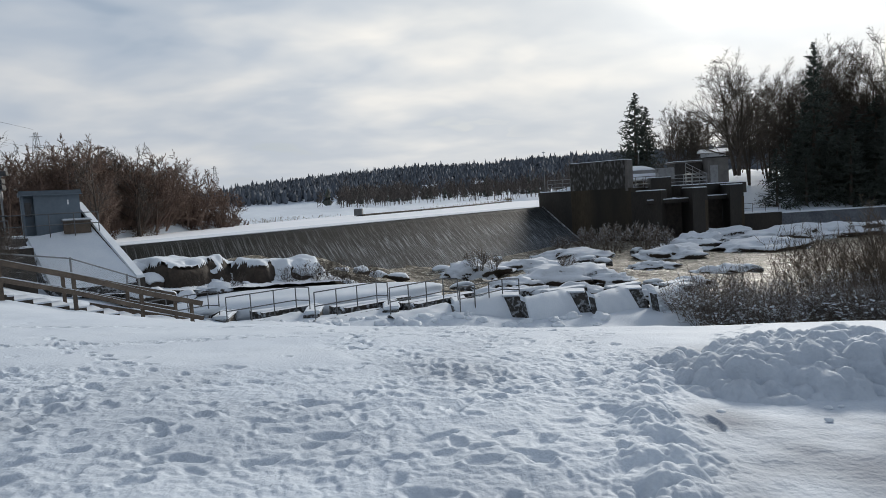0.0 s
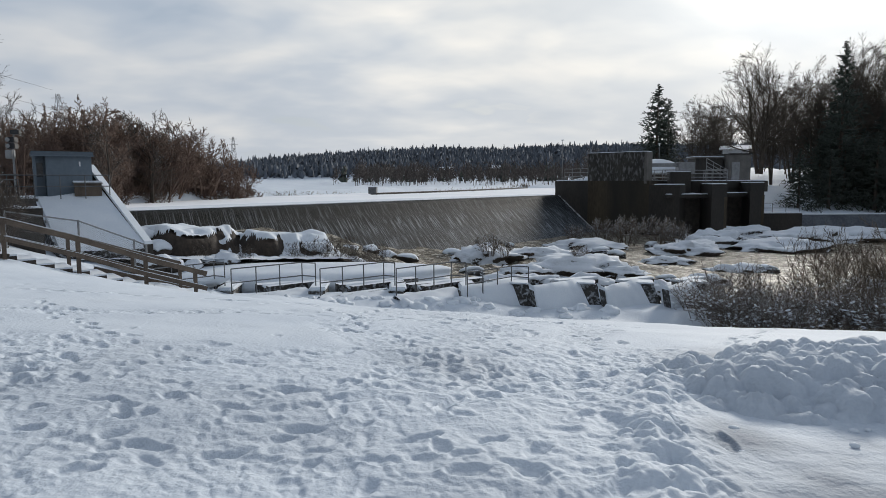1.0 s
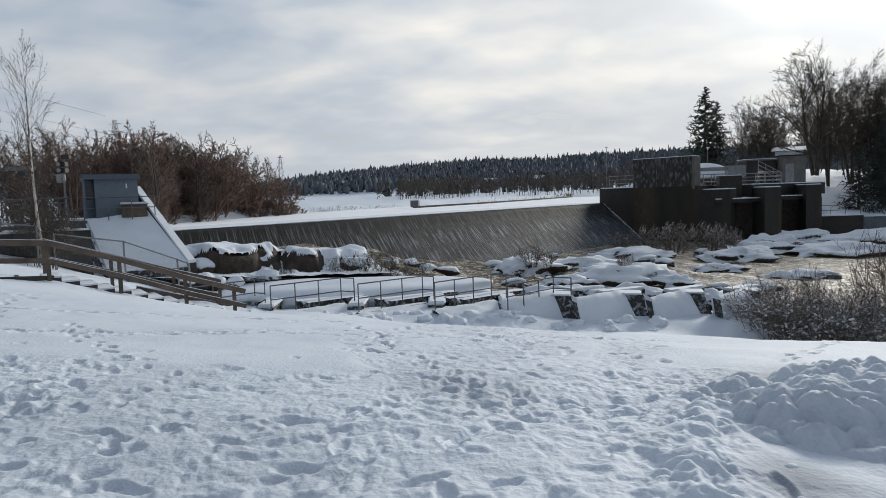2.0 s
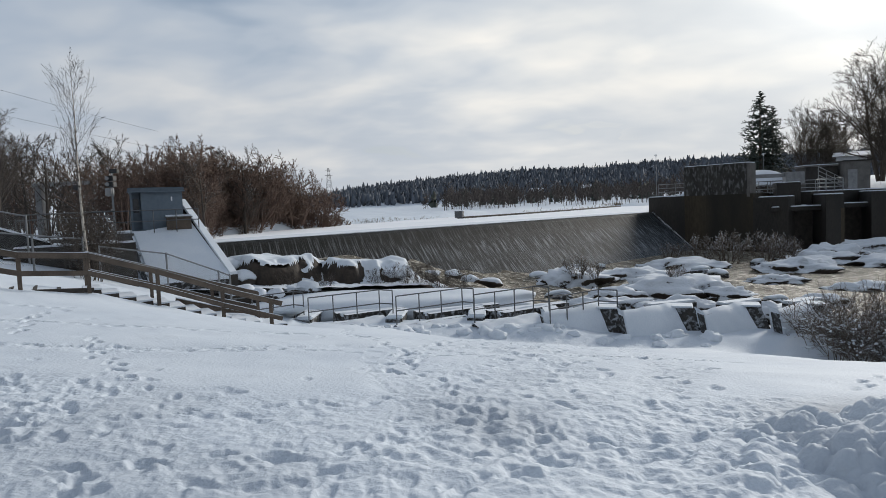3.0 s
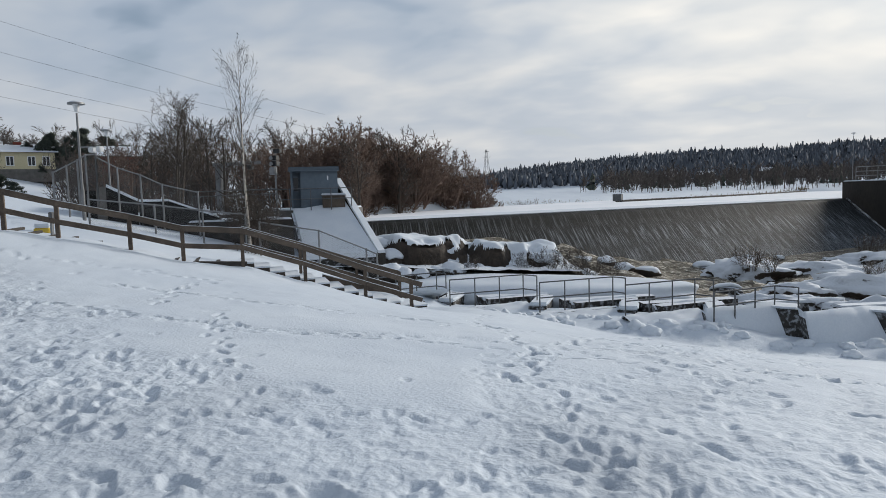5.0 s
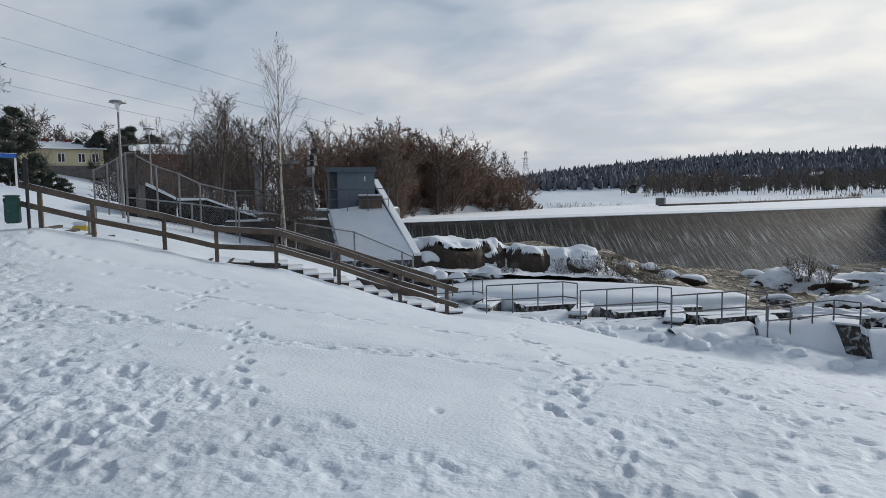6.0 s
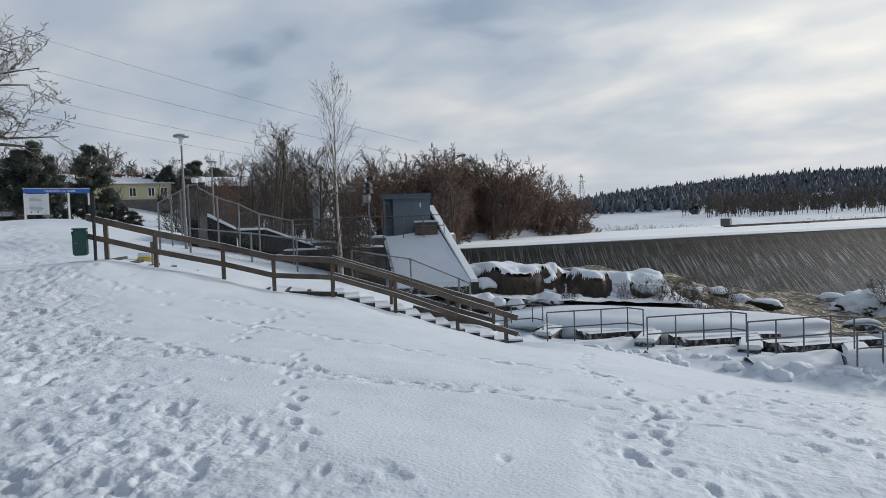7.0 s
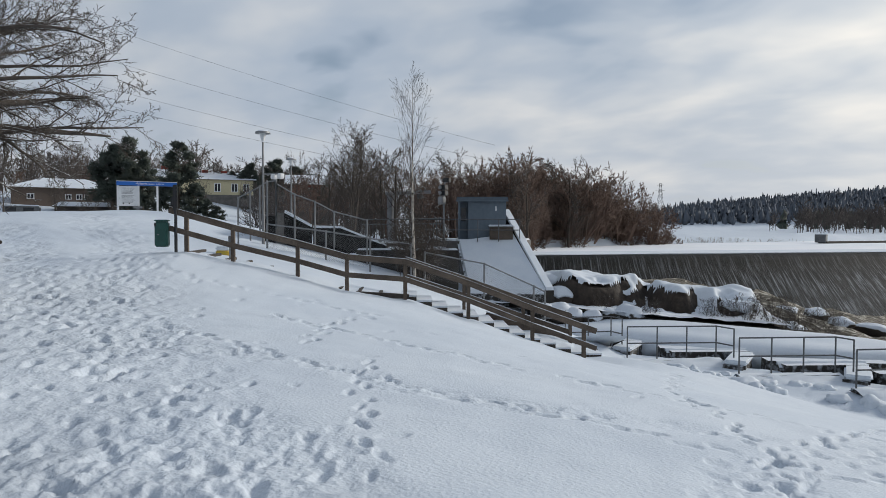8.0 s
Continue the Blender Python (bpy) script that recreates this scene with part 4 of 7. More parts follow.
# ---- near abutment with its snowy slope, booth and parapet ----
def abutment():
    A, B = (-16.2, 28.3), (-12.4, 25.5)                       # parapet line from top to foot
    C, D = (-14.95, 23.9), (-17.3, 25.6)
    root = thing("abutment", "sloping concrete abutment covered with smooth snow", "abutment")
    hexa(bm := bmesh.new(), [(*A, -3.0), (*B, -3.0), (*C, -3.0), (*D, -3.0)], [(-15.1, 27.5, 0.92), (*B, -1.08), (*C, -1.08), (-16.95, 25.85, 0.80)])
    part("ramp", bm, STONE_DARK, root)
    hexa(bm := bmesh.new(), [(-15.1, 27.45, 0.93), (-12.47, 25.52, -1.07), (-14.9, 23.95, -1.07), (-16.9, 25.9, 0.81)], [(-15.12, 27.46, 1.26), (-12.46, 25.53, -0.84), (-14.9, 23.98, -0.92), (-16.88, 25.92, 0.95)])
    part("snow_cover", bm, SNOW_CAP, root, "smooth unbroken snow")
    # parapet: a sloping slab along the water side
    d = Vector((B[0] - A[0], B[1] - A[1], 0)).normalized()
    o = Vector((-d.y, d.x, 0)) * 0.34
    hexa(bm := bmesh.new(), [(A[0], A[1], -2), (B[0], B[1], -2), (B[0] + o.x, B[1] + o.y, -2), (A[0] + o.x, A[1] + o.y, -2)],
         [(A[0], A[1], 2.24), (B[0], B[1], -0.92), (B[0] + o.x, B[1] + o.y, -0.92), (A[0] + o.x, A[1] + o.y, 2.24)])
    part("parapet", bm, CONCRETE_DARK, root)
    hexa(bm := bmesh.new(), [(A[0], A[1], 2.24), (B[0], B[1], -0.92), (B[0] + o.x, B[1] + o.y, -0.92), (A[0] + o.x, A[1] + o.y, 2.24)],
         [(A[0] + 0.03, A[1] - 0.02, 2.36), (B[0], B[1], -0.80), (B[0] + o.x * 0.9, B[1] + o.y * 0.9, -0.80), (A[0] + o.x * 0.9, A[1] + o.y * 0.9, 2.36)])
    part("parapet_snow", bm, SNOW_CAP, root, "snow along the parapet")
    # platform that carries the booth
    plat = thing("booth_platform", "concrete platform under the control booth", "platform")
    part("slab", prism(bmesh.new(), [(-15.1, 27.55), (-16.95, 25.9), (-19.5, 27.0), (-19.5, 31.5), (-16.6, 31.5)], -2.5, 0.92), CONCRETE, plat)
    snow_on(plat, [(-15.1, 27.55), (-16.95, 25.9), (-19.5, 27.0), (-19.5, 31.5), (-16.6, 31.5)], 0.92, 0.08)


abutment()


def booth():
    root = thing("control_booth", "blue-grey sheet-metal control booth with a projecting flat roof", "booth", at=(-16.35, 26.85, 1.0), turn=35)
    # local x along the front wall, y away from the viewer
    part("wall", one_box(-0.62, 0, 0, 1.05, 1.9, 1.68), BOOTH_BLUE, root)
    part("back_wall", one_box(-1.05, 0.5, 0, -0.621, 1.9, 1.68), BOOTH_BLUE, root)
    part("roof", one_box(-1.12, -0.22, 1.68, 1.12, 2.1, 1.86, bevel=0.02), BOOTH_ROOF, root)
    part("roof_edge", one_box(-1.15, -0.25, 1.66, 1.15, -0.222, 1.70), BOOTH_BLUE, root, "paler drip edge")
    part("door", one_box(-0.98, 0.44, 0.02, -0.66, 0.497, 1.6), BOOTH_ROOF, root)
    part("door_post", one_box(-1.05, 0.0, 0, -0.97, 0.08, 1.68), BOOTH_BLUE, root)
    part("window", one_box(-0.94, 0.42, 0.8, -0.72, 0.438, 1.4), DARK_GLASS, root)
    part("seam", one_box(-0.6, -0.006, 0.84, 1.04, -0.001, 0.855), BOOTH_ROOF, root)
    part("vent", one_box(0.58, -0.012, 1.25, 0.64, -0.001, 1.45), WHITE, root)
    # low box with a snowy lid before the booth
    chest = thing("tool_chest", "low brown chest with a snow-covered lid", "chest", at=(-15.75, 27.05, 1.0), turn=35)
    part("chest_body", one_box(-0.28, -0.40, 0, 0.72, 0.0, 0.52), WOOD, chest)
    part("lid", one_box(-0.34, -0.46, 0.521, 0.78, 0.0, 0.56), CONCRETE, chest)
    part("snow_cap", one_box(-0.33, -0.45, 0.561, 0.76, -0.01, 0.64, bevel=0.03), SNOW_CAP, chest)


booth()


def booth_rails():
    a, b, c = (-19.4, 24.6, 0.95), (-16.9, 25.75, 0.95), (-14.6, 27.15, 0.95)
    line = [a, b, c]
    posts = between(a, b, 4) + between(b, c, 4)[1:]
    railing("booth_railing", "thin steel railing in front of the booth", line, 0.92, posts, r=0.02)
    # masts with floodlight and loudspeakers beside the booth
    mast = thing("signal_mast", "grey mast with round loudspeakers and a camera", "mast", at=(-17.9, 26.1, 0.8))
    part("pole", rod(bmesh.new(), (0, 0, 0), (0, 0, 2.6), 0.045, 10), STEEL, mast)
    part("cabinet", one_box(-0.28, -0.1, 1.75, 0.02, 0.12, 2.1, bevel=0.02), STEEL, mast)
    for z in (2.25, 2.5):
        sp = part("loudspeaker", one_box(-0.18, -0.14, z - 0.11, 0.16, 0.14, z + 0.11, bevel=0.03), BLACK, mast)
        part("horn", rod(bmesh.new(), (-0.06, -0.145, z), (-0.06, -0.22, z), 0.05, 12, 0.09), STEEL, sp, "pale horn")
    part("camera_box", one_box(-0.02, -0.1, 2.72, 0.34, 0.1, 2.9, bevel=0.02), BLACK, mast)
    part("camera_arm", rod(bmesh.new(), (0, 0, 2.55), (0.1, 0, 2.75), 0.025), STEEL, mast)


booth_rails()

# ---- fishway: saw-toothed pools along the bank with steel rails ----
POOLS = [(-10.35, -8.8, -8.32), (-7.53, -5.55, -5.0), (-4.5, -2.55, -2.12), (-1.92, -0.08, 0.45), (0.48, 2.11, 2.7), (2.95, 4.55, 5.1), (5.35, 6.7, 7.15), (7.5, 8.7, 9.2)]


def rough_bar(bm, a, b, wide, z0, z1, lean=0.0):
    """A wall piece between two plan points; lean moves its foot towards the viewer."""
    a, b = Vector((*a, 0)), Vector((*b, 0))
    o = (b - a).normalized().cross(Vector((0, 0, 1))) * wide / 2
    k = Vector((0, -lean, 0))
    hexa(bm, [(a + o + k).xy.to_3d() + Vector((0, 0, z0)), (b + o + k).xy.to_3d() + Vector((0, 0, z0)), (b - o).xy.to_3d() + Vector((0, 0, z0)), (a - o).xy.to_3d() + Vector((0, 0, z0))],
         [(a + o).xy.to_3d() + Vector((0, 0, z1)), (b + o).xy.to_3d() + Vector((0, 0, z1)), (b - o).xy.to_3d() + Vector((0, 0, z1)), (a - o).xy.to_3d() + Vector((0, 0, z1))])
    return bm


def drape(name, a, b, fall, z_top, z_low, parent, seed, thick=0.10):
    """A bank of snow that leans on a wall between plan points and runs out on the ground."""
    n, m = 22, 9
    a, b = np.array(a), np.array(b)
    d = (b - a) / np.linalg.norm(b - a)
    o = np.array((d[1], -d[0]))
    t, s = np.meshgrid(np.linspace(-0.04, 1.04, n), np.linspace(0, 1, m))
    run = fall * (1 + 0.12 * fbm(t * 3 + seed, s, 1.0, 2, seed))
    x, y = a[0] + (b - a)[0] * t + o[0] * (s * run - 0.12), a[1] + (b - a)[1] * t + o[1] * (s * run - 0.12)
    zt = z_top(t) if callable(z_top) else z_top
    z = zt + thick + (z_low - zt - thick) * (s**1.25) + 0.04 * fbm(x, y, 1.8, 3, seed)
    z[0] -= 0.12
    q = (np.arange(m - 1)[:, None] * n + np.arange(n - 1)).ravel()
    return mesh_object(name, np.stack([x, y, z], -1).reshape(-1, 3), np.stack([q, q + n, q + n + 1, q + 1], 1), SNOW_CAP, parent, True)


def slope_sheet(name, top, low, parent, seed, lift=0.05, n=26, m=14):
    """Snow frozen on a sloping wall: a sheet between its top edge and its foot, with ripples that run down it."""
    t, s = np.meshgrid(np.concatenate([[-0.1, -0.05], np.linspace(0, 1, n - 2)]), np.linspace(-0.06, 1, m))
    (a, b), (c, d) = [[np.array(p) for p in e] for e in (top, low)]
    hi, lo = a + (b - a) * t[..., None], c + (d - c) * t[..., None]
    p = hi + (lo - hi) * s[..., None]
    wave = 0.035 * fbm(t * 2.2 + seed, s * 0.8, 1.6, 3, seed) + 0.05 * s**3
    p[..., 1] -= lift + wave
    p[..., 2] += 0.04 * (1 - np.clip(s, 0, 1)) + wave
    p[0, :, 1] += 0.25
    p[..., 1] += np.where(t < 0, -t * 11, 0)
    p[..., 0] += np.where(t < 0, -t * 1.2, 0)
    q = (np.arange(m - 1)[:, None] * n + np.arange(n - 1)).ravel()
    return mesh_object(name, p.reshape(-1, 3), np.stack([q, q + n, q + n + 1, q + 1], 1), SNOW_CAP, parent, True)


def tall_pool(k, sx, cx, ex):
    """The lower pools: a leaning wall under frozen snow and the bare dark end of the pier beside it."""
    top, foot = -2.17, -3.55
    pool = thing("fishway_pool", "leaning fishway wall sheeted in snow beside a dark pier", "fishway pool", "fishway pools")
    T = [(sx - 0.24, 21.65, top), (cx, 23.25, top)]
    B = [(sx + 0.06, 21.95, foot), (cx + 0.5, 22.02, foot)]
    back = Vector((-0.1, 0.45, 0))
    bm = hexa(bmesh.new(), [B[0], B[1], Vector(B[1]) + back + Vector((0, 1.0, 0)), Vector(B[0]) + back], [T[0], T[1], Vector(T[1]) + back, Vector(T[0]) + back])
    part("leaning_wall", bm, STONE_DARK, pool)
    slope_sheet("snow_sheet", T, B, pool, 40 + k)
    bm = hexa(bmesh.new(), [(cx + 0.56, 22.0, foot), (ex + 0.32, 22.0, foot), (ex + 0.3, 23.6, foot), (cx, 23.9, foot)], [(cx + 0.02, 23.16, top), (ex, 22.98, top), (ex + 0.05, 23.7, top), (cx + 0.05, 23.9, top)])
    part("pier", bm, STONE_DARK, pool)
    cap = one_box(-0.34, -0.42, 0, 0.34, 0.36, 0.06, bevel=0.025)
    bmesh.ops.transform(cap, verts=cap.verts, matrix=pose((cx + ex) / 2, 23.44, top + 0.003, 0, 0, -12))
    part("snow_cap", cap, SNOW_CAP, pool)
    inner = [(sx + 0.9, 24.3), (cx + 1.0, 25.2)]
    part("inner_wall", rough_bar(bmesh.new(), inner[0], inner[1], 0.4, -4.6, top - 0.12), STONE_DARK, pool)
    bm = rough_bar(bmesh.new(), inner[0], inner[1], 0.44, top - 0.117, top - 0.03)
    bmesh.ops.bevel(bm, geom=bm.edges[:], offset=0.03, segments=2, affect="EDGES")
    part("inner_snow", bm, SNOW_CAP, pool)
    if k == 4:
        line = [(sx, 21.62, top - 0.15), (cx, 23.33, top - 0.15), (ex, 23.08, top - 0.15)]
        railing("fishway_railing", "grey steel handrail along a fishway pool", line, 0.78, between(line[0], line[1], 4) + [line[2]], r=0.021, group="fishway railings", mat=STEEL_DARK)


def fishway():
    for k, (sx, cx, ex) in enumerate(POOLS):
        if k >= 4:
            tall_pool(k, sx, cx, ex)
            continue
        s, c, e = (sx, 21.6), (cx, 23.33), (ex, 23.08)
        top = -2.36
        ground_z = land_at(sx + 0.8, 21.4)
        pool = thing("fishway_pool", "stone-walled fishway pool half buried in snow", "fishway pool", "fishway pools")
        part("front_wall", rough_bar(bmesh.new(), s, c, 0.35, -4.6, top, 0.25), STONE_DARK, pool)
        inner = [(sx + 0.75, 22.4 + 0.55), (cx + 0.55, 23.33 + 1.15)]
        part("inner_wall", rough_bar(bmesh.new(), inner[0], inner[1], 0.45, -4.6, top + 0.16), STONE_DARK, pool)
        rock_line = rough_bar(bmesh.new(), (sx + 0.2, 23.6), (ex + 0.6, 25.3), 0.5, -4.6, top + 0.12)
        part("baffle", rock_line, STONE_DARK, pool)
        pier = part("pier", rough_bar(bmesh.new(), (ex - 0.06, 24.3), (ex + 0.12, 22.75), 0.55, -4.6, top + 0.02, 0.0), STONE_DARK, pool)
        # leaning dark end of the pier towards the bank
        hexa(bm := bmesh.new(), [(ex - 0.15, 22.2, -3.9), (ex + 0.45, 22.2, -3.9), (ex + 0.40, 22.9, -3.9), (ex - 0.2, 22.9, -3.9)], [(ex - 0.2, 22.72, top), (ex + 0.34, 22.66, top), (ex + 0.34, 23.0, top), (ex - 0.2, 23.0, top)])
        part("pier_end", bm, STONE_DARK, pool)
        cap = one_box(-0.30, -0.85, 0, 0.32, 0.8, 0.13, bevel=0.05)
        bmesh.ops.transform(cap, verts=cap.verts, matrix=pose(ex + 0.05, 23.5, top + 0.02, 0, 0, 6))
        part("snow_cap", cap, SNOW_CAP, pool)
        drape("snow_bank", s, c, 1.15 if k < 4 else 1.5, top - 0.02, ground_z - 0.12, pool, 40 + k)
        drape("inner_snow", inner[0], inner[1], 0.16, top + 0.16, top + 0.06, pool, 60 + k, 0.06)
        if k < 5:
            h = 0.97
            line = [(sx, 21.55, top), (cx, 23.33, top), (ex, 23.08, top)]
            posts = between(line[0], line[1], 4) + [line[2]]
            railing("fishway_railing", "grey steel handrail along a fishway pool", line, h, posts, r=0.021, group="fishway railings", mat=STEEL_DARK)


fishway()


# ---- rocks: one boulder each, with its cap of snow ----
ROCKS = random.Random(5)


def boulder(x, y, z, sx, sy, sz, seed, snow=0.4, label="brown boulder under a thick cap of snow", mat=None, cut=3, turn=0.0):
    """An angular stone with a pillow of snow on its top; snow: how far down the pillow reaches, 0 to 1."""
    ob = part("boulder", crag(seed, sx, sy, sz, 15, cut), mat or ROCK, smooth=False)
    ob.location = (x, y, z)
    ob.rotation_euler = (0, 0, radians(turn))
    tagged(ob, label, "boulder", "boulders in the river")
    if snow:
        bm = crag(seed, sx, sy, sz, 15, max(cut, 3))
        bm.normal_update()
        low = []
        for f in bm.faces:
            c = f.calc_center_median()
            if c.z / sz < 0.86 - 0.78 * snow + 0.8 * noise.noise(c * 1.7 / max(sx, 0.4) + Vector((seed, 0, 0))) or f.normal.z < -0.2:
                low.append(f)
        bmesh.ops.delete(bm, geom=low, context="FACES")
        thick = 0.10 + 0.16 * min(1.0, sz)
        out = bmesh.ops.extrude_face_region(bm, geom=bm.faces[:])
        for v in out["geom"]:
            if isinstance(v, bmesh.types.BMVert):
                v.co += v.normal * thick * 0.25
                v.co.z += thick * 0.8 * (0.8 + 0.5 * noise.noise(v.co * 1.3 + Vector((0, seed, 0))))
        for _ in range(3):
            bmesh.ops.smooth_vert(bm, verts=bm.verts[:], factor=0.5, use_axis_x=True, use_axis_y=True, use_axis_z=True)
        part("snow_cap", bm, SNOW_CAP, ob, smooth=True)
    return ob


def hump(x, y, z, sx, sy, sz, seed, turn=0.0):
    """A low snow-covered islet."""
    ob = part("snowy_islet", lump(seed, sx, sy, sz * 1.3, 0.46, 4, 2.1), ROCK_SNOW, smooth=True)
    ob.matrix_world = pose(x, y, z, 0, 0, turn)
    return tagged(ob, "low rocky islet under smooth snow in the rapids", "islet", "islets in the rapids")


# ---- trees: tapered limbs grown level by level ----
def norm(v):
    return v / np.maximum(np.linalg.norm(v, axis=-1, keepdims=True), 1e-9)


def tubes(pts, rad, sides):
    """Tapered tubes round B polylines of K points each."""
    B, K, _ = pts.shape
    tan = norm(np.gradient(pts, axis=1))
    ref = np.where(np.abs(tan[..., 2:3]) > 0.9, np.array((1.0, 0, 0)), np.array((0, 0, 1.0)))
    a = norm(np.cross(tan, ref))
    b = np.cross(tan, a)
    ang = np.arange(sides) * 2 * math.pi / sides
    v = pts[:, :, None] + rad[:, :, None, None] * (a[:, :, None] * np.cos(ang)[:, None] + b[:, :, None] * np.sin(ang)[:, None])
    i = (np.arange(B)[:, None, None] * K + np.arange(K - 1)[:, None]) * sides + np.arange(sides)
    j = (np.arange(B)[:, None, None] * K + np.arange(K - 1)[:, None]) * sides + (np.arange(sides) + 1) % sides
    f = np.stack([i, j, j + sides, i + sides], -1).reshape(-1, 4)
    return v.reshape(-1, 3), f


def spikes(pts, rad):
    """Fine twigs that run out to a point: a three-sided cone each."""
    B = len(pts)
    a, b = pts[:, 0], pts[:, -1]
    tan = norm(b - a)
    ref = np.where(np.abs(tan[:, 2:3]) > 0.9, np.array((1.0, 0, 0)), np.array((0, 0, 1.0)))
    u = norm(np.cross(tan, ref))
    w = np.cross(tan, u)
    ring = [a + rad[:, :1] * (u * math.cos(t) + w * math.sin(t)) for t in (0.0, 2.094, 4.189)]
    v = np.stack([*ring, b], 1).reshape(-1, 3)
    i = np.arange(B)[:, None] * 4
    f = np.concatenate([i + np.array((0, 1, 3)), i + np.array((1, 2, 3)), i + np.array((2, 0, 3))], 0)
    return v, f


def branch_mesh(name, group, mat, parent, thin=0.0022):
    """All limbs of a group in one mesh; twigs of a single straight piece become spikes."""
    vs, quads, tris, n = [], [], [], 0
    for pts, rad, sides in group:
        rad = np.maximum(rad, thin)
        if pts.shape[1] == 2 and sides == 3:
            v, f = spikes(pts, rad * 1.25)
            tris.append(f + n)
        else:
            v, f = tubes(pts, rad, sides)
            quads.append(f + n)
        vs.append(v)
        n += len(v)
    quads = np.concatenate(quads) if quads else np.zeros((0, 4), int)
    tris = np.concatenate(tris) if tris else np.zeros((0, 3), int)
    me = bpy.data.meshes.new(name)
    co = np.concatenate(vs).astype(np.float32)
    me.vertices.add(len(co))
    me.vertices.foreach_set("co", co.ravel())
    loops = np.concatenate([quads.ravel(), tris.ravel()]).astype(np.int32)
    me.loops.add(len(loops))
    me.loops.foreach_set("vertex_index", loops)
    starts = np.concatenate([np.arange(len(quads)) * 4, len(quads) * 4 + np.arange(len(tris)) * 3]).astype(np.int32)
    me.polygons.add(len(starts))
    me.polygons.foreach_set("loop_start", starts)
    me.polygons.foreach_set("use_smooth", np.ones(len(starts), bool))
    me.update(calc_edges=True)
    me.materials.append(mat)
    ob = new(name, me)
    if parent is not None:
        ob.parent = parent
    return ob


def grow(seed, trunk, levels, dome=None):
    """trunk: points of the stems [B, K, 3] and radii [B, K]. levels: (count, angle, length, start, bend, lift, segments, thin, sides).
    dome: centre and half-axes of the rounded crown that the limbs fill, one row for all stems or one for each."""
    rng = np.random.default_rng(seed)
    pts, rad, sides = trunk
    out = [(pts, rad, sides)]
    if dome is not None:
        mid, half = [np.broadcast_to(np.asarray(v, float), (len(pts), 3)) for v in dome]
        far = np.linalg.norm(np.maximum((pts - mid[:, None]) / half[:, None], (-9, -9, 0)), axis=2)
        pts = mid[:, None] + (pts - mid[:, None]) * np.minimum(1.0, 0.92 / np.maximum(far, 1e-6))[..., None]
        out = [(pts, rad, sides)]
    for count, angle, length, start, bend, lift, seg, thin, sides in levels:
        B, K, _ = pts.shape
        t = start + (1 - start) * (np.arange(count) + rng.uniform(0, 1, (B, count))) / count
        u = np.clip(t * (K - 1), 0, K - 1.001)
        i = u.astype(int)
        w = (u - i)[..., None]
        row = np.arange(B)[:, None]
        p = pts[row, i] * (1 - w) + pts[row, i + 1] * w
        r = rad[row, i] * (1 - w[..., 0]) + rad[row, i + 1] * w[..., 0]
        tan = norm(pts[row, i + 1] - pts[row, i])
        whole = np.linalg.norm(np.diff(pts, axis=1), axis=-1).sum(1)[:, None]
        side = norm(np.cross(tan, rng.normal(size=tan.shape)))
        th = np.radians(angle) * rng.uniform(0.65, 1.3, (B, count))[..., None]
        d = tan * np.cos(th) + side * np.sin(th)
        L = (length(t) if callable(length) else length * (1.15 - 0.65 * t)) * whole * rng.uniform(0.6, 1.25, (B, count))
        p, d, L, r = p.reshape(-1, 3), d.reshape(-1, 3), L.ravel(), np.minimum(r.ravel() * thin, 1.0)
        q = [p]
        if dome is not None:
            mid, half = np.repeat(mid, count, 0), np.repeat(half, count, 0)
            limit = rng.uniform(0.90, 1.06, len(p))
            for _ in range(5):                      # a limb that would leave the crown stays shorter
                w = (p + d * L[:, None] + np.array((0, 0, 0.5 * lift * seg)) * L[:, None] - mid) / half
                w[:, 2] = np.where(w[:, 2] < 0, w[:, 2] * 0.35, w[:, 2])
                L = np.where(np.linalg.norm(w, axis=1) > limit, L * 0.72, L)
        for k in range(seg):
            d = norm(d + rng.normal(0, bend, d.shape) + np.array((0, 0, lift)))
            q.append(q[-1] + d * (L / seg)[:, None])
        pts = np.stack(q, 1)
        rad = r[:, None] * np.linspace(1, 0.30, seg + 1)
        out.append((pts, rad, sides))
    return out


def stems(seed, n, height, radius, spread=0.3, bend=0.06, seg=7, lean=(0, 0), taper=0.15, base=0.0):
    rng = np.random.default_rng(seed)
    a = rng.uniform(0, 2 * math.pi, n)
    tilt = spread * rng.uniform(0.2, 1, n) if n > 1 else np.zeros(n)
    d = norm(np.stack([np.cos(a) * tilt + lean[0], np.sin(a) * tilt + lean[1], np.ones(n)], -1))
    p = np.stack([np.cos(a), np.sin(a), np.zeros(n)], -1) * base * rng.uniform(0.2, 1, (n, 1))
    h = height * rng.uniform(0.75, 1.0, n) if n > 1 else np.array([height])
    q = [p]
    for _ in range(seg):
        d = norm(d + rng.normal(0, bend, d.shape) + np.array((0, 0, 0.05)))
        q.append(q[-1] + d * (h / seg)[:, None])
    r = radius * (rng.uniform(0.6, 1, n) if n > 1 else np.ones(n))
    return np.stack(q, 1), r[:, None] * np.linspace(1, taper, seg + 1), 8 if n == 1 else 5


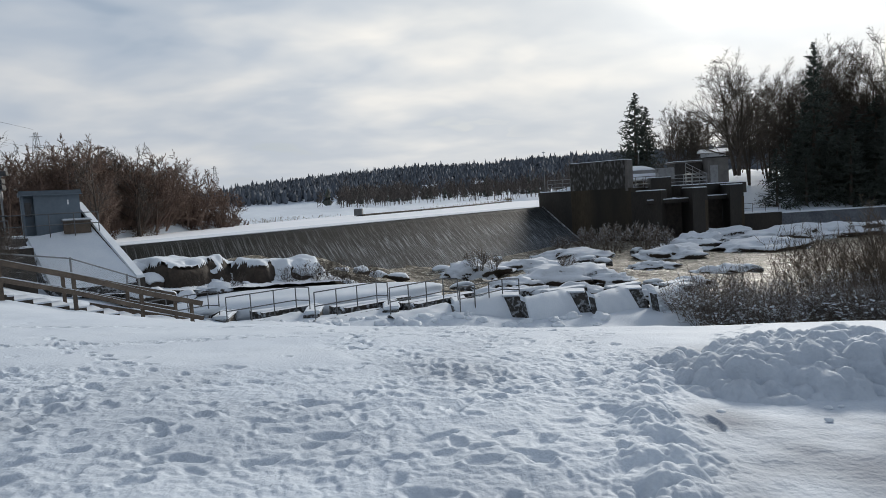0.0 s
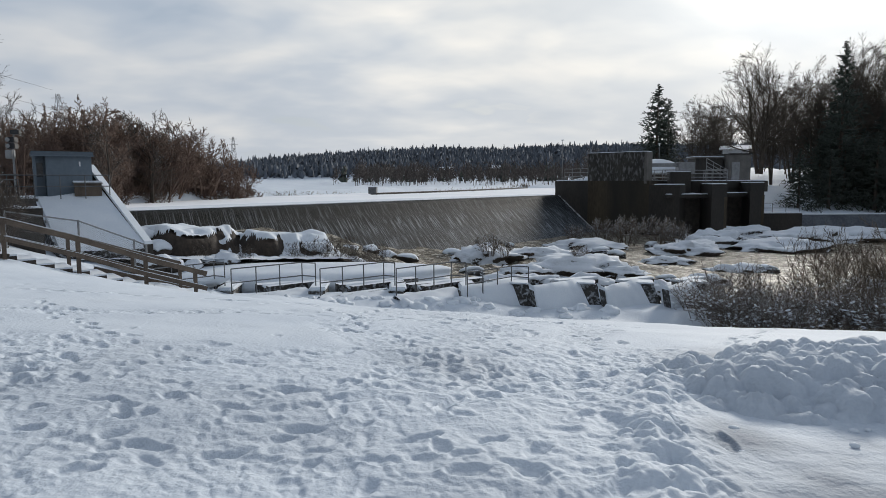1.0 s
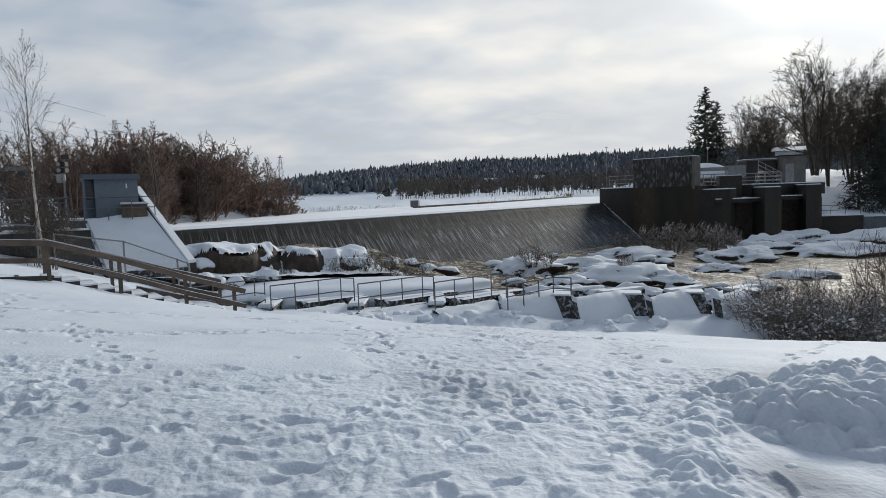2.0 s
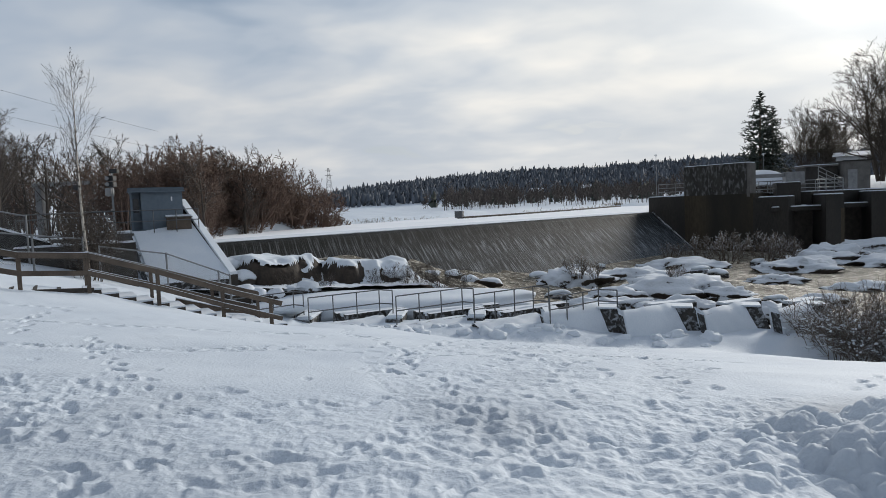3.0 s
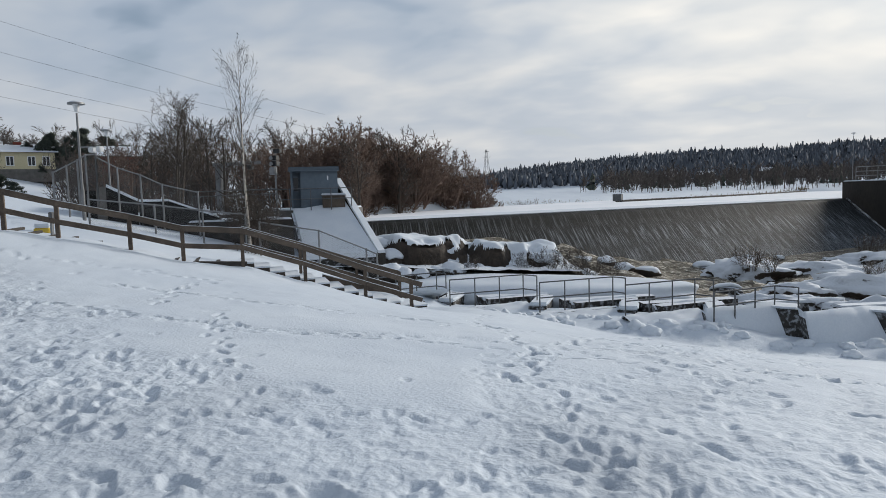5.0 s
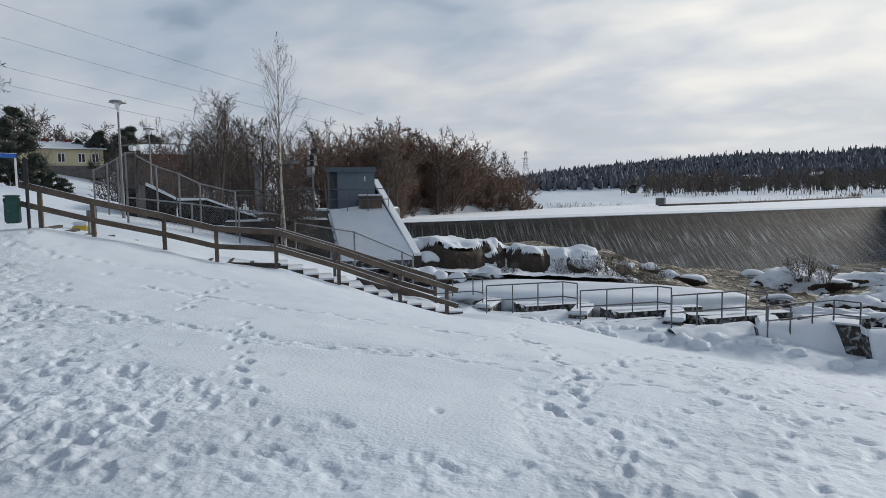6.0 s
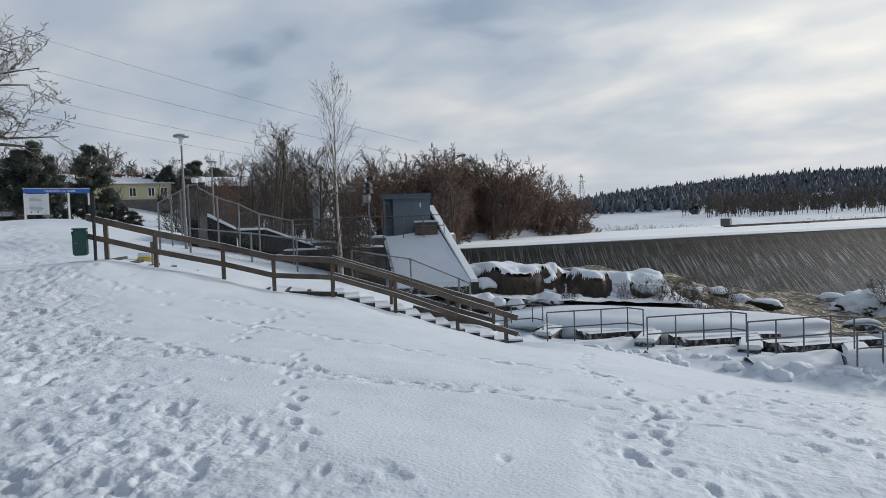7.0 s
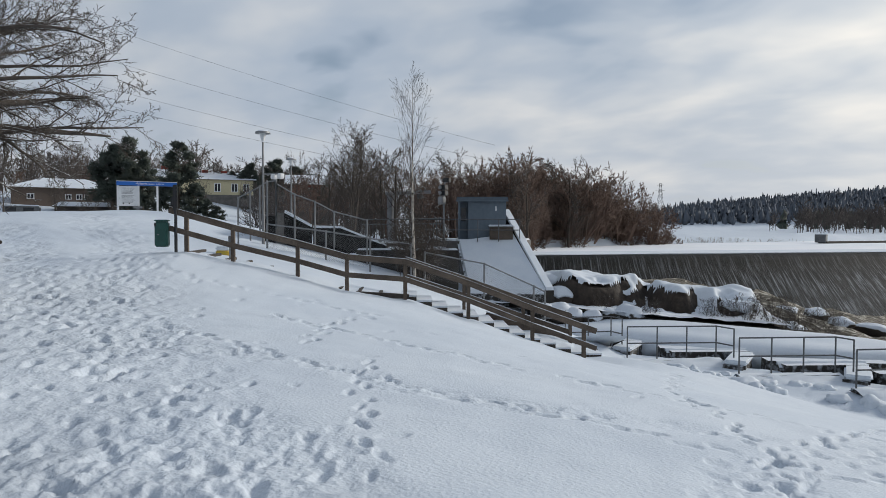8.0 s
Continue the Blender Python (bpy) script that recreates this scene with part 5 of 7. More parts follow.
def wood_parts(root, limbs, material, split=1, names=("trunk", "crown"), crown_material=None):
    """The first levels become the trunk, the rest the crown."""
    pts, rad, sides = limbs[0]
    if len(pts) > 1:                                # several stems: the first is the trunk, the rest belong to the crown
        limbs = [(pts[:1], rad[:1], sides), (pts[1:], rad[1:], sides), *limbs[1:]]
    for name, group, mat in ((names[0], limbs[:split], material), (names[1], limbs[split:], crown_material or material)):
        branch_mesh(name, group, mat, root)
    return root


def bare_tree(seed, height, radius, material, label, at, levels=None, stem=None, name="bare_tree", group="", crown_material=None, min_r=0.004, dome=None):
    root = thing(name, label, "tree", group, at=at)
    levels = levels or [(16, 48, 0.55, 0.22, 0.10, 0.05, 6, 0.55, 5), (8, 42, 0.45, 0.25, 0.14, 0.04, 4, 0.6, 4), (6, 40, 0.45, 0.25, 0.18, 0.03, 3, 0.65, 3), (5, 38, 0.5, 0.3, 0.2, 0.02, 2, 0.7, 3)]
    limbs = grow(seed, stem or stems(seed, 1, height, radius), levels, dome)
    limbs = [(p, np.maximum(r, min_r), s) for p, r, s in limbs]
    return wood_parts(root, limbs, material, 1, crown_material=crown_material)


# brown willow belt beside the pond
def willows():
    rng = random.Random(3)
    protos = []
    for k in range(3):
        st = stems(70 + k, 13, 4.3, 0.06, 0.75, 0.10, 6, base=1.1)
        root = thing("willow", "leafless reddish-brown willow thicket beside the pond", "willow", "willows by the pond", at=(-24 - 3 * k, 44 + 5 * k, 0.6))
        limbs = grow(80 + k, st, [(8, 44, 0.46, 0.06, 0.14, 0.04, 2, 0.5, 3), (9, 44, 0.42, 0.1, 0.18, 0.03, 1, 0.6, 3), (7, 42, 0.50, 0.15, 0.2, 0.0, 1, 0.8, 3)], ((0, 0, 0.5), (3.3, 3.3, 4.5)))
        limbs = [(p, np.maximum(r, 0.012), s) for p, r, s in limbs]
        protos.append(wood_parts(root, limbs, BARK_WILLOW, 1, ("trunk", "crown")))
    k = 0
    for y in np.arange(40.5, 60, 3.1):
        for row in range(2):
            x = float(np.interp(y, [40, 56, 62], [-23.0, -20.6, -21.0])) - row * 3.6 + rng.uniform(-0.8, 0.8)
            s = float(np.interp(y, [40, 50, 56, 60], [1.42, 1.32, 1.04, 0.68])) * rng.uniform(0.88, 1.06)
            c = copy_thing(protos[k % 3], pose(x, y + rng.uniform(-1, 1), land_at(x, y) - 0.1, 0, 0, rng.uniform(0, 360)))
            c.scale = (s, s, s)
            k += 1


willows()


def birch():
    st = stems(9, 1, 7.05, 0.062, 0, 0.012, 12, lean=(-0.03, 0.0), taper=0.07)
    root = thing("birch", "slender leafless birch with a pale trunk", "birch", at=(-15.3, 21.1, -0.45))
    limbs = grow(12, st, [(34, 42, lambda t: 0.05 + 0.21 * np.sin(np.clip(t, 0, 1) * 2.95), 0.24, 0.06, 0.14, 6, 0.34, 4), (7, 34, 0.42, 0.15, 0.10, 0.08, 3, 0.5, 3), (4, 34, 0.5, 0.2, 0.12, 0.03, 2, 0.7, 3)])
    limbs = [(p, np.maximum(r, 0.0030), s) for p, r, s in limbs]
    wood_parts(root, limbs, BIRCH_BARK, 1, crown_material=BARK)


birch()


def park_tree():
    """The big spreading tree that stands beside the path."""
    st = stems(4, 1, 6.5, 0.26, 0, 0.05, 8, lean=(0.05, 0.03), taper=0.35)
    root = thing("park_tree", "large leafless tree with wide knobbly branches", "tree", at=(-11.9, 5.5, 0.2))
    rng = np.random.default_rng(33)
    n, seg, shown = 30, 10, 21
    side = np.arange(n) < shown
    az = np.radians(np.where(side, 84 + 40 * rng.uniform(-1, 1, n), 265 + 85 * rng.uniform(-1, 1, n)))
    up = np.radians(np.concatenate([np.linspace(-2, 80, shown), np.linspace(0, 70, n - shown)]) + rng.uniform(-3, 3, n))
    base = 2.3 + 1.7 * np.sin(np.clip(up, 0, None)) * rng.uniform(0.5, 1, n) + rng.uniform(0, 0.4, n)
    d = np.stack([np.cos(az) * np.cos(up), np.sin(az) * np.cos(up), np.sin(up)], -1)
    q = [np.stack([0.05 * base / 7, 0.03 * base / 7, base], -1)]
    L = rng.uniform(3.0, 3.9, n)
    for k in range(seg):
        d = norm(d + rng.normal(0, 0.085, d.shape) + np.array((0, 0, 0.02 if k < 5 else -0.03)))
        q.append(q[-1] + d * (L / seg)[:, None])
    thick = np.where(np.arange(n) % 3 == 0, rng.uniform(0.09, 0.13, n), rng.uniform(0.035, 0.06, n))
    main = (np.stack(q, 1), thick[:, None] * np.linspace(1, 0.12, seg + 1) ** 0.9, 7)
    limbs = grow(31, main, [(11, 40, lambda t: 0.40 - 0.22 * t, 0.12, 0.12, 0.0, 6, 0.45, 4), (9, 46, 0.42, 0.12, 0.17, 0.0, 3, 0.55, 3), (6, 50, 0.46, 0.15, 0.24, 0.03, 2, 0.65, 3), (1, 45, 0.6, 0.5, 0.3, 0.06, 1, 0.8, 3)])
    limbs = [st, *limbs]
    limbs = [(p, np.maximum(r, 0.0036), s) for p, r, s in limbs]
    wood_parts(root, limbs, BARK_FROST, 1)


park_tree()


def conifer(seed, height, width, label, at, material, name="spruce", group="", whorls=20, per=7, ragged=0.40, fat=3.2):
    """A spruce: drooping boughs in whorls, each with side sprays of needles."""
    rng = np.random.default_rng(seed)
    root = thing(name, label, name, group, at=at)
    z = np.linspace(0.06, 0.985, whorls * per) * height
    a = rng.uniform(0, 2 * math.pi, len(z))
    reach = width / 2 * (1 - z / height) ** 0.8 * (1 - ragged + 2 * ragged * rng.uniform(0, 1, len(z))) + 0.12
    d = np.stack([np.cos(a), np.sin(a), 0.10 - 0.35 * (1 - z / height)], -1)
    p0 = np.stack([np.zeros_like(z), np.zeros_like(z), z], -1)
    mid, end = p0 + d * (reach * 0.55)[:, None], p0 + d * reach[:, None] + np.array((0, 0, 0.06)) * reach[:, None]
    pts = np.stack([p0, mid, end], 1)
    rad = 0.022 * height / 10 * np.ones((len(z), 1)) * np.array((1, 0.7, 0.3))
    sub = grow(seed + 1, (pts, rad, 3), [(7, 55, 0.48, 0.10, 0.16, -0.12, 1, fat * 1.1, 3), (2, 45, 0.65, 0.15, 0.2, -0.10, 1, 1.35, 3)])
    trunk = (np.stack([np.zeros((1, 3)), np.array([[0, 0, height]])], 1), np.array([[0.018 * height, 0.01]]), 6)
    wood_parts(root, [trunk, *sub], BARK_BACKLIT, 1, crown_material=material)
    return root


def pine(seed, height, label, at, material, group=""):
    """A pine: bare lower trunk, crooked limbs in an uneven crown, tufts of needles at their ends with gaps between."""
    rng = np.random.default_rng(seed)
    root = thing("pine", label, "pine", group, at=at)
    n, seg = 30, 4
    f = np.linspace(0.16, 0.97, n)
    a = np.arange(n) * 2.4 + rng.normal(0, 0.4, n)
    reach = height * 0.30 * np.sin(np.pi * np.clip(0.16 + 0.80 * f, 0, 1)) ** 0.8 * rng.uniform(0.55, 1.25, n)
    d = np.stack([np.cos(a), np.sin(a), 0.15 + 0.5 * (f - 0.4)], -1)
    q = [np.stack([0 * f, 0 * f, f * height], -1)]
    for _ in range(seg):
        d = norm(d + rng.normal(0, 0.16, d.shape))
        q.append(q[-1] + d * (reach / seg)[:, None])
    limb = (np.stack(q, 1), 0.008 * height * np.ones((n, 1)) * np.linspace(1, 0.35, seg + 1), 4)
    wood = grow(seed + 1, limb, [(6, 48, 0.48, 0.25, 0.16, 0.03, 2, 0.6, 3)])
    trunk = (np.stack([np.zeros((1, 3)), np.array([[0.02, 0.0, 0.97]]) * height], 1), np.array([[0.022 * height, 0.006 * height]]), 7)
    branch_mesh("trunk", [trunk], BARK_BACKLIT, root)
    branch_mesh("limbs", wood, BARK_BACKLIT, root)
    tips = np.concatenate([wood[1][0][:, 1], wood[1][0][:, 2], wood[0][0][:, -1], wood[0][0][:, -2]])
    per = 20
    base = np.repeat(tips, per, 0) + rng.normal(0, 0.018 * height, (len(tips) * per, 3))
    away = norm(rng.normal(0, 1, base.shape) * (1, 1, 0.65) + (0, 0, 0.30))
    length = height * rng.uniform(0.035, 0.065, (len(base), 1))
    branch_mesh("crown", [(np.stack([base, base + away * length], 1), np.full((len(base), 2), 0.006 * height), 3)], material, root)
    return root


# ---- wooden stair rails ----
def stair():
    tops = [0.93, 0.90, 0.90, 0.87, 1.02, 1.00, 0.94, 0.91]
    rail = thing("stair_railing", "weathered brown timber handrail beside the stairs", "handrail", "stair handrails")
    head = [Vector((x, y, z + h)) for (x, y, z), h in zip(STAIR, tops)]
    for (x, y, z), h in zip(STAIR, tops):
        g = min(z, land_at(x, y))
        part("post", plank(bmesh.new(), (x, y, g - 0.25), (x, y, z + h + 0.015), 0.095, 0.095, up=(0.75, 0.66, 0)), WOOD, rail)
    out = Vector((0.06, -0.055, 0))
    for k in range(7):
        a, b = head[k] + out, head[k + 1] + out
        if k == 0:
            a = a + (a - b) * 0.35
        if k == 6:
            b = b + (b - a) * 0.22
        part("top_rail", plank(bmesh.new(), a - Vector((0, 0, 0.05)), b - Vector((0, 0, 0.05)), 0.055, 0.15), WOOD, rail)
        part("top_rail_snow", plank(bmesh.new(), a + Vector((0, 0, 0.031)), b + Vector((0, 0, 0.031)), 0.04, 0.012, 0.003), SNOW_CAP, rail)
        low = Vector((0, 0, 0.50))
        part("low_rail", plank(bmesh.new(), a - low, b - low, 0.05, 0.13), WOOD, rail)
        if k > 3:
            part("low_rail_snow", plank(bmesh.new(), a - low + Vector((0, 0, 0.072)), b - low + Vector((0, 0, 0.072)), 0.04, 0.014, 0.003), SNOW_CAP, rail)
    # second handrail on the water side of the lower flight
    back = thing("stair_railing", "weathered brown timber handrail on the water side of the stairs", "handrail", "stair handrails")
    off = Vector((-0.655, 0.755, 0)) * 1.45 + Vector((0, 0, 0.1))
    line = [Vector(STAIR[k]) + off for k in (4, 5, 6, 7)]
    for p in line:
        part("post", plank(bmesh.new(), p + Vector((0, 0, -0.8)), p + Vector((0, 0, 0.90)), 0.09, 0.09, up=(0.75, 0.66, 0)), WOOD, back)
    for a, b in zip(line[:-1], line[1:]):
        for h, name in ((0.86, "top_rail"), (0.38, "low_rail")):
            part(name, plank(bmesh.new(), a + Vector((0, 0, h)), b + Vector((0, 0, h)), 0.055, 0.14), WOOD, back)
            part(name + "_snow", plank(bmesh.new(), a + Vector((0, 0, h + 0.078)), b + Vector((0, 0, h + 0.078)), 0.045, 0.018, 0.003), SNOW_CAP, back)
    # steps, each a sleeper with its tread of snow
    steps = thing("stairs", "snow-covered timber stairs down to the river", "stairs")
    a, b = Vector(STAIR[4]) + Vector((-0.25, 0.1, -0.02)), Vector(STAIR[7]) + Vector((0.3, 0.5, -0.2))
    n = 13
    across = Vector((-0.655, 0.755, 0)) * 1.35
    for k in range(n):
        p, q = a.lerp(b, k / n) + across * 0.06, a.lerp(b, (k + 1) / n) + across * 0.06
        z = land_at((p.x + q.x) / 2, (p.y + q.y) / 2) + 0.05
        ring = [(p.x, p.y), (q.x, q.y), (q.x + across.x, q.y + across.y), (p.x + across.x, p.y + across.y)]
        part("step", prism(bmesh.new(), ring, z - 0.30, z), WOOD_DARK, steps)
        hexa(bm := bmesh.new(), [(x, y, z) for x, y in ring], [(x + 0.01, y + 0.01, z + 0.045) for x, y in ring])
        part("tread_snow", bm, SNOW_CAP, steps)
    foot = Vector(STAIR[4])
    z = land_at(foot.x, foot.y) + 0.06
    part("landing", plank(bmesh.new(), (foot.x - 1.15, foot.y - 0.95, z + 0.10), (foot.x + 0.05, foot.y + 0.10, z), 0.12, 0.12), WOOD_DARK, steps)
    # side stringers of the lower flight on the water side
    for o, h in ((1.45, 0.18), (1.75, 0.05)):
        s0, s1 = a.lerp(b, 0.45) + across * o / 1.35, a.lerp(b, 1.05) + across * o / 1.35
        part("stringer", plank(bmesh.new(), s0 + Vector((0, 0, h)), s1 + Vector((0, 0, h)), 0.07, 0.17), WOOD, steps)
        part("stringer_snow", plank(bmesh.new(), s0 + Vector((0, 0, h + 0.1)), s1 + Vector((0, 0, h + 0.1)), 0.06, 0.03, 0.008), SNOW_CAP, steps)
    # shallow sleepers of the upper flight, mostly snowed over
    for k in range(11):
        t = k / 11 * 3.9
        i = min(int(t), 3)
        p = Vector(STAIR[i]).lerp(Vector(STAIR[i + 1]), t - i)
        z = land_at(p.x + 0.1, p.y + 0.1)
        part("sleeper", plank(bmesh.new(), (p.x + across.x * 0.1, p.y + across.y * 0.1, z - 0.035), (p.x + across.x, p.y + across.y, z - 0.02), 0.10, 0.07), WOOD_DARK, steps)


stair()


# ---- bin, post, signs, benches ----
def near_things():
    z = land_at(-15.4, 11.77)
    bin_ = thing("litter_bin", "dark green metal litter bin hung on a black post", "litter bin", at=(-15.38, 11.77, z), turn=48)
    body = one_box(-0.17, -0.13, 0.10, 0.13, 0.13, 0.72, bevel=0.03)
    part("bin_body", body, GREEN, bin_)
    part("lid", one_box(-0.18, -0.14, 0.722, 0.14, 0.14, 0.752, bevel=0.012), GREEN, bin_)
    part("snow_cap", one_box(-0.16, -0.12, 0.753, 0.12, 0.12, 0.767, bevel=0.006), SNOW_CAP, bin_)
    part("hinge", one_box(-0.172, -0.136, 0.60, -0.12, -0.131, 0.68), BLACK, bin_)
    part("lock", rod(bmesh.new(), (-0.08, -0.13, 0.4), (-0.08, -0.145, 0.4), 0.016, 10), STEEL, bin_)
    post = thing("black_post", "black steel post with a slim sign box at its top", "post", at=(-15.20, 12.00, z), turn=48)
    part("pole", rod(bmesh.new(), (0, 0, -0.2), (0, 0, 1.50), 0.038, 12), BLACK, post)
    part("sign_box", one_box(-0.055, -0.04, 0.98, 0.04, 0.04, 1.62, bevel=0.012), BLACK, post)
    part("bracket", one_box(-0.10, -0.025, 1.10, -0.05, 0.025, 1.32, bevel=0.01), BLACK, post)

    # information shelter with a blue title board
    sign = thing("information_board", "white-framed information board under a blue title beam", "sign", at=(-37.85, 22.75, 2.3), turn=63)
    w = 3.15
    for x in (-w / 2, -w / 2 + 1.10, w / 2 - 1.02, w / 2):
        part("post", one_box(x - 0.055, -0.05, -0.4, x + 0.055, 0.05, 1.92), WHITE, sign)
    part("title_beam", one_box(-w / 2 - 0.06, -0.08, 1.70, w / 2 + 0.06, 0.06, 1.93, bevel=0.01), BLUE, sign, "blue beam with white lettering")
    part("top_edge", one_box(-w / 2 - 0.08, -0.10, 1.931, w / 2 + 0.08, 0.08, 1.96), WHITE, sign)
    part("panel", one_box(-w / 2 + 0.06, -0.02, 0.48, -w / 2 + 1.05, 0.02, 1.66), WHITE, sign, "white panel with rows of small print")
    for k in range(13):
        zz = 1.54 - 0.066 * k - (0.05 if k > 5 else 0)
        part("text_line", one_box(-w / 2 + 0.2, -0.0245, zz - 0.012, -w / 2 + 0.2 + 0.72 * random.uniform(0.72, 1), -0.0205, zz + 0.012), PRINT, sign)
    for k in range(2):
        part("emblem", one_box(-w / 2 + 0.25 + 0.32 * k, -0.0245, 0.60, -w / 2 + 0.32 + 0.32 * k, -0.0205, 0.67), BLACK, sign)
    curve = bpy.data.curves.new("title", "FONT")
    curve.body, curve.size, curve.align_x, curve.align_y, curve.extrude = "Halistenkosken kalatie", 0.17, "CENTER", "CENTER", 0.004
    text = new("title", curve)
    text.parent = sign
    text.matrix_local = pose(0.15, -0.086, 1.815, 90, 0, 0)
    curve.materials.append(WHITE)
    lect = thing("lectern_box", "small grey box on a stand beside the board", "box", at=(-37.9, 22.2, 2.2), turn=63)
    part("stand", one_box(-0.10, -0.05, -0.2, 0.10, 0.05, 0.45), STEEL, lect)
    part("top", one_box(-0.25, -0.12, 0.45, 0.25, 0.12, 0.56, bevel=0.02), STEEL, lect)

    def bench(x, y, turn):
        z = land_at(x, y)
        b = thing("log_bench", "heavy dark timber bench table capped with snow", "bench", "benches on the bank", at=(x, y, z), turn=turn)
        part("tabletop", one_box(-0.85, -0.36, 0.42, 0.85, 0.36, 0.52, bevel=0.02), WOOD_DARK, b)
        part("table_snow", one_box(-0.83, -0.34, 0.521, 0.83, 0.34, 0.60, bevel=0.035), SNOW_CAP, b)
        for sx in (-0.55, 0.55):
            part("leg", one_box(sx - 0.16, -0.28, -0.1, sx + 0.16, 0.28, 0.418, bevel=0.03), WOOD_DARK, b)
        part("log", rod(bmesh.new(), (-0.75, -0.42, 0.13), (0.75, -0.42, 0.13), 0.13, 12), WOOD, b, "round log at its foot")
        part("log_snow", one_box(-0.7, -0.5, 0.24, 0.7, -0.34, 0.30, bevel=0.025), SNOW_CAP, b)
        b.scale = (0.58, 0.7, 0.8)

    bench(-17.15, 8.4, 75)
    bench(-12.6, 6.5, 75)
    # marker post and grit box
    z = land_at(-16.27, 14.23)
    mk = thing("marker_post", "small grey marker post with a reflector", "post", at=(-16.27, 14.23, z))
    part("stake", one_box(-0.04, -0.03, -0.2, 0.04, 0.03, 0.62), STEEL, mk)
    part("reflector", one_box(-0.06, -0.05, 0.4, 0.08, 0.05, 0.66, bevel=0.015), STEEL_DARK, mk)
    z = land_at(-17.2, 14.6)
    grit = thing("grit_box", "low yellow grit box under snow", "grit box", at=(-17.2, 14.6, z), turn=40)
    part("box_body", one_box(-0.2, -0.15, -0.05, 0.2, 0.15, 0.14, bevel=0.03), YELLOW, grit)
    part("snow_cap", one_box(-0.22, -0.17, 0.14, 0.24, 0.2, 0.26, bevel=0.05), SNOW_CAP, grit)


near_things()


def lamp(x, y, z, h, label="tall park lamp with a flat round shade", floods=False):
    l = thing("park_lamp", label, "lamp", "park lamps", at=(x, y, z))
    part("pole", rod(bmesh.new(), (0, 0, -0.3), (0, 0, h - 0.38), 0.05, 12, 0.036), STEEL, l)
    part("sleeve", rod(bmesh.new(), (0, 0, 0.0), (0, 0, 1.1), 0.062, 12), STEEL, l)
    part("lantern", rod(bmesh.new(), (0, 0, h - 0.34), (0, 0, h - 0.08), 0.055, 16, 0.12), WHITE, l, "milky lantern glass")
    part("shade", rod(bmesh.new(), (0, 0, h - 0.08), (0, 0, h - 0.02), 0.28, 24, 0.26), STEEL, l)
    part("shade_snow", rod(bmesh.new(), (0, 0, h - 0.02), (0, 0, h + 0.03), 0.25, 20, 0.15), SNOW_CAP, l)
    if floods:
        part("arm", rod(bmesh.new(), (0, 0, 2.55), (0.75, 0.2, 2.55), 0.025), STEEL, l)
        for dx in (0.45, 0.82):
            part("floodlight", one_box(dx - 0.11, 0.05, 2.36, dx + 0.11, 0.25, 2.55, bevel=0.03), WHITE, l)
    return l


def crane_post():
    c = thing("crane_post", "pale grey steel column with a horizontal arm behind the footbridge", "crane", at=(-27.6, 33.1, land_at(-27.6, 33.1)))
    part("column", one_box(-0.2, -0.2, -0.3, 0.2, 0.2, 3.0, bevel=0.03), STEEL, c)
    part("arm", plank(bmesh.new(), (-0.3, -0.25, 2.92), (1.9, 1.6, 3.05), 0.16, 0.22), STEEL, c)
    part("hoist", one_box(1.2, 1.0, 2.62, 1.6, 1.35, 2.9, bevel=0.04), STEEL_DARK, c)


crane_post()
lamp(-19.8, 17.9, 0.86, 4.1, "park lamp with a flat round shade beside the fence", True)
lamp(-27.05, 24.9, 1.3, 3.8)
lamp(17.2, 104.0, 0.9, 7.4, "tall lamp behind the weir")
lamp(30.1, 95.8, 2.5, 4.6, "lamp behind the sluice deck")


# ---- flume and wire fences ----
def wire_mesh(a, b, z0, z1, pitch, r, parent):
    """A panel of diamond wire mesh between two plan points with heights at both ends."""
    a, b = np.array(a, float), np.array(b, float)
    L = np.linalg.norm(b - a)
    segs = []
    h = max(z1[0] - z0[0], z1[1] - z0[1])
    for k in np.arange(-h, L, pitch):
        for s in (1, -1):
            u0, u1 = (k, k + h) if s > 0 else (k + h, k)
            t0, t1 = 0.0, 1.0
            lo, hi = (0 - u0) / (u1 - u0), (L - u0) / (u1 - u0)
            t0, t1 = max(0, min(lo, hi)), min(1, max(lo, hi))
            if t1 <= t0:
                continue
            ends = []
            for t in (t0, t1):
                u = u0 + (u1 - u0) * t
                f = u / L
                p = a + (b - a) * f
                lo_z, hi_z = z0[0] + (z0[1] - z0[0]) * f, z1[0] + (z1[1] - z1[0]) * f
                ends.append((p[0], p[1], lo_z + (hi_z - lo_z) * t))
            segs.append(ends)
    pts = np.array(segs)
    v, f = tubes(pts, np.full(pts.shape[:2], r), 3)
    return mesh_object("wire_mesh", v, f, WIRE, parent)


def fence(name, label, points, height, post_r=0.03, pitch=0.075, wire=0.0018, top_rail=True, group="wire fences"):
    """points: plan and ground height of each post."""
    root = thing(name, label, "fence", group)
    for x, y, z in points:
        part("post", rod(bmesh.new(), (x, y, z - 0.3), (x, y, z + height + 0.04), post_r, 10), STEEL, root)
    for a, b in zip(points[:-1], points[1:]):
        if top_rail:
            part("top_rail", rod(bmesh.new(), (a[0], a[1], a[2] + height), (b[0], b[1], b[2] + height), post_r * 0.75), STEEL, root)
        wire_mesh(a[:2], b[:2], (a[2] + 0.02, b[2] + 0.02), (a[2] + height, b[2] + height), pitch, wire, root)
    return root


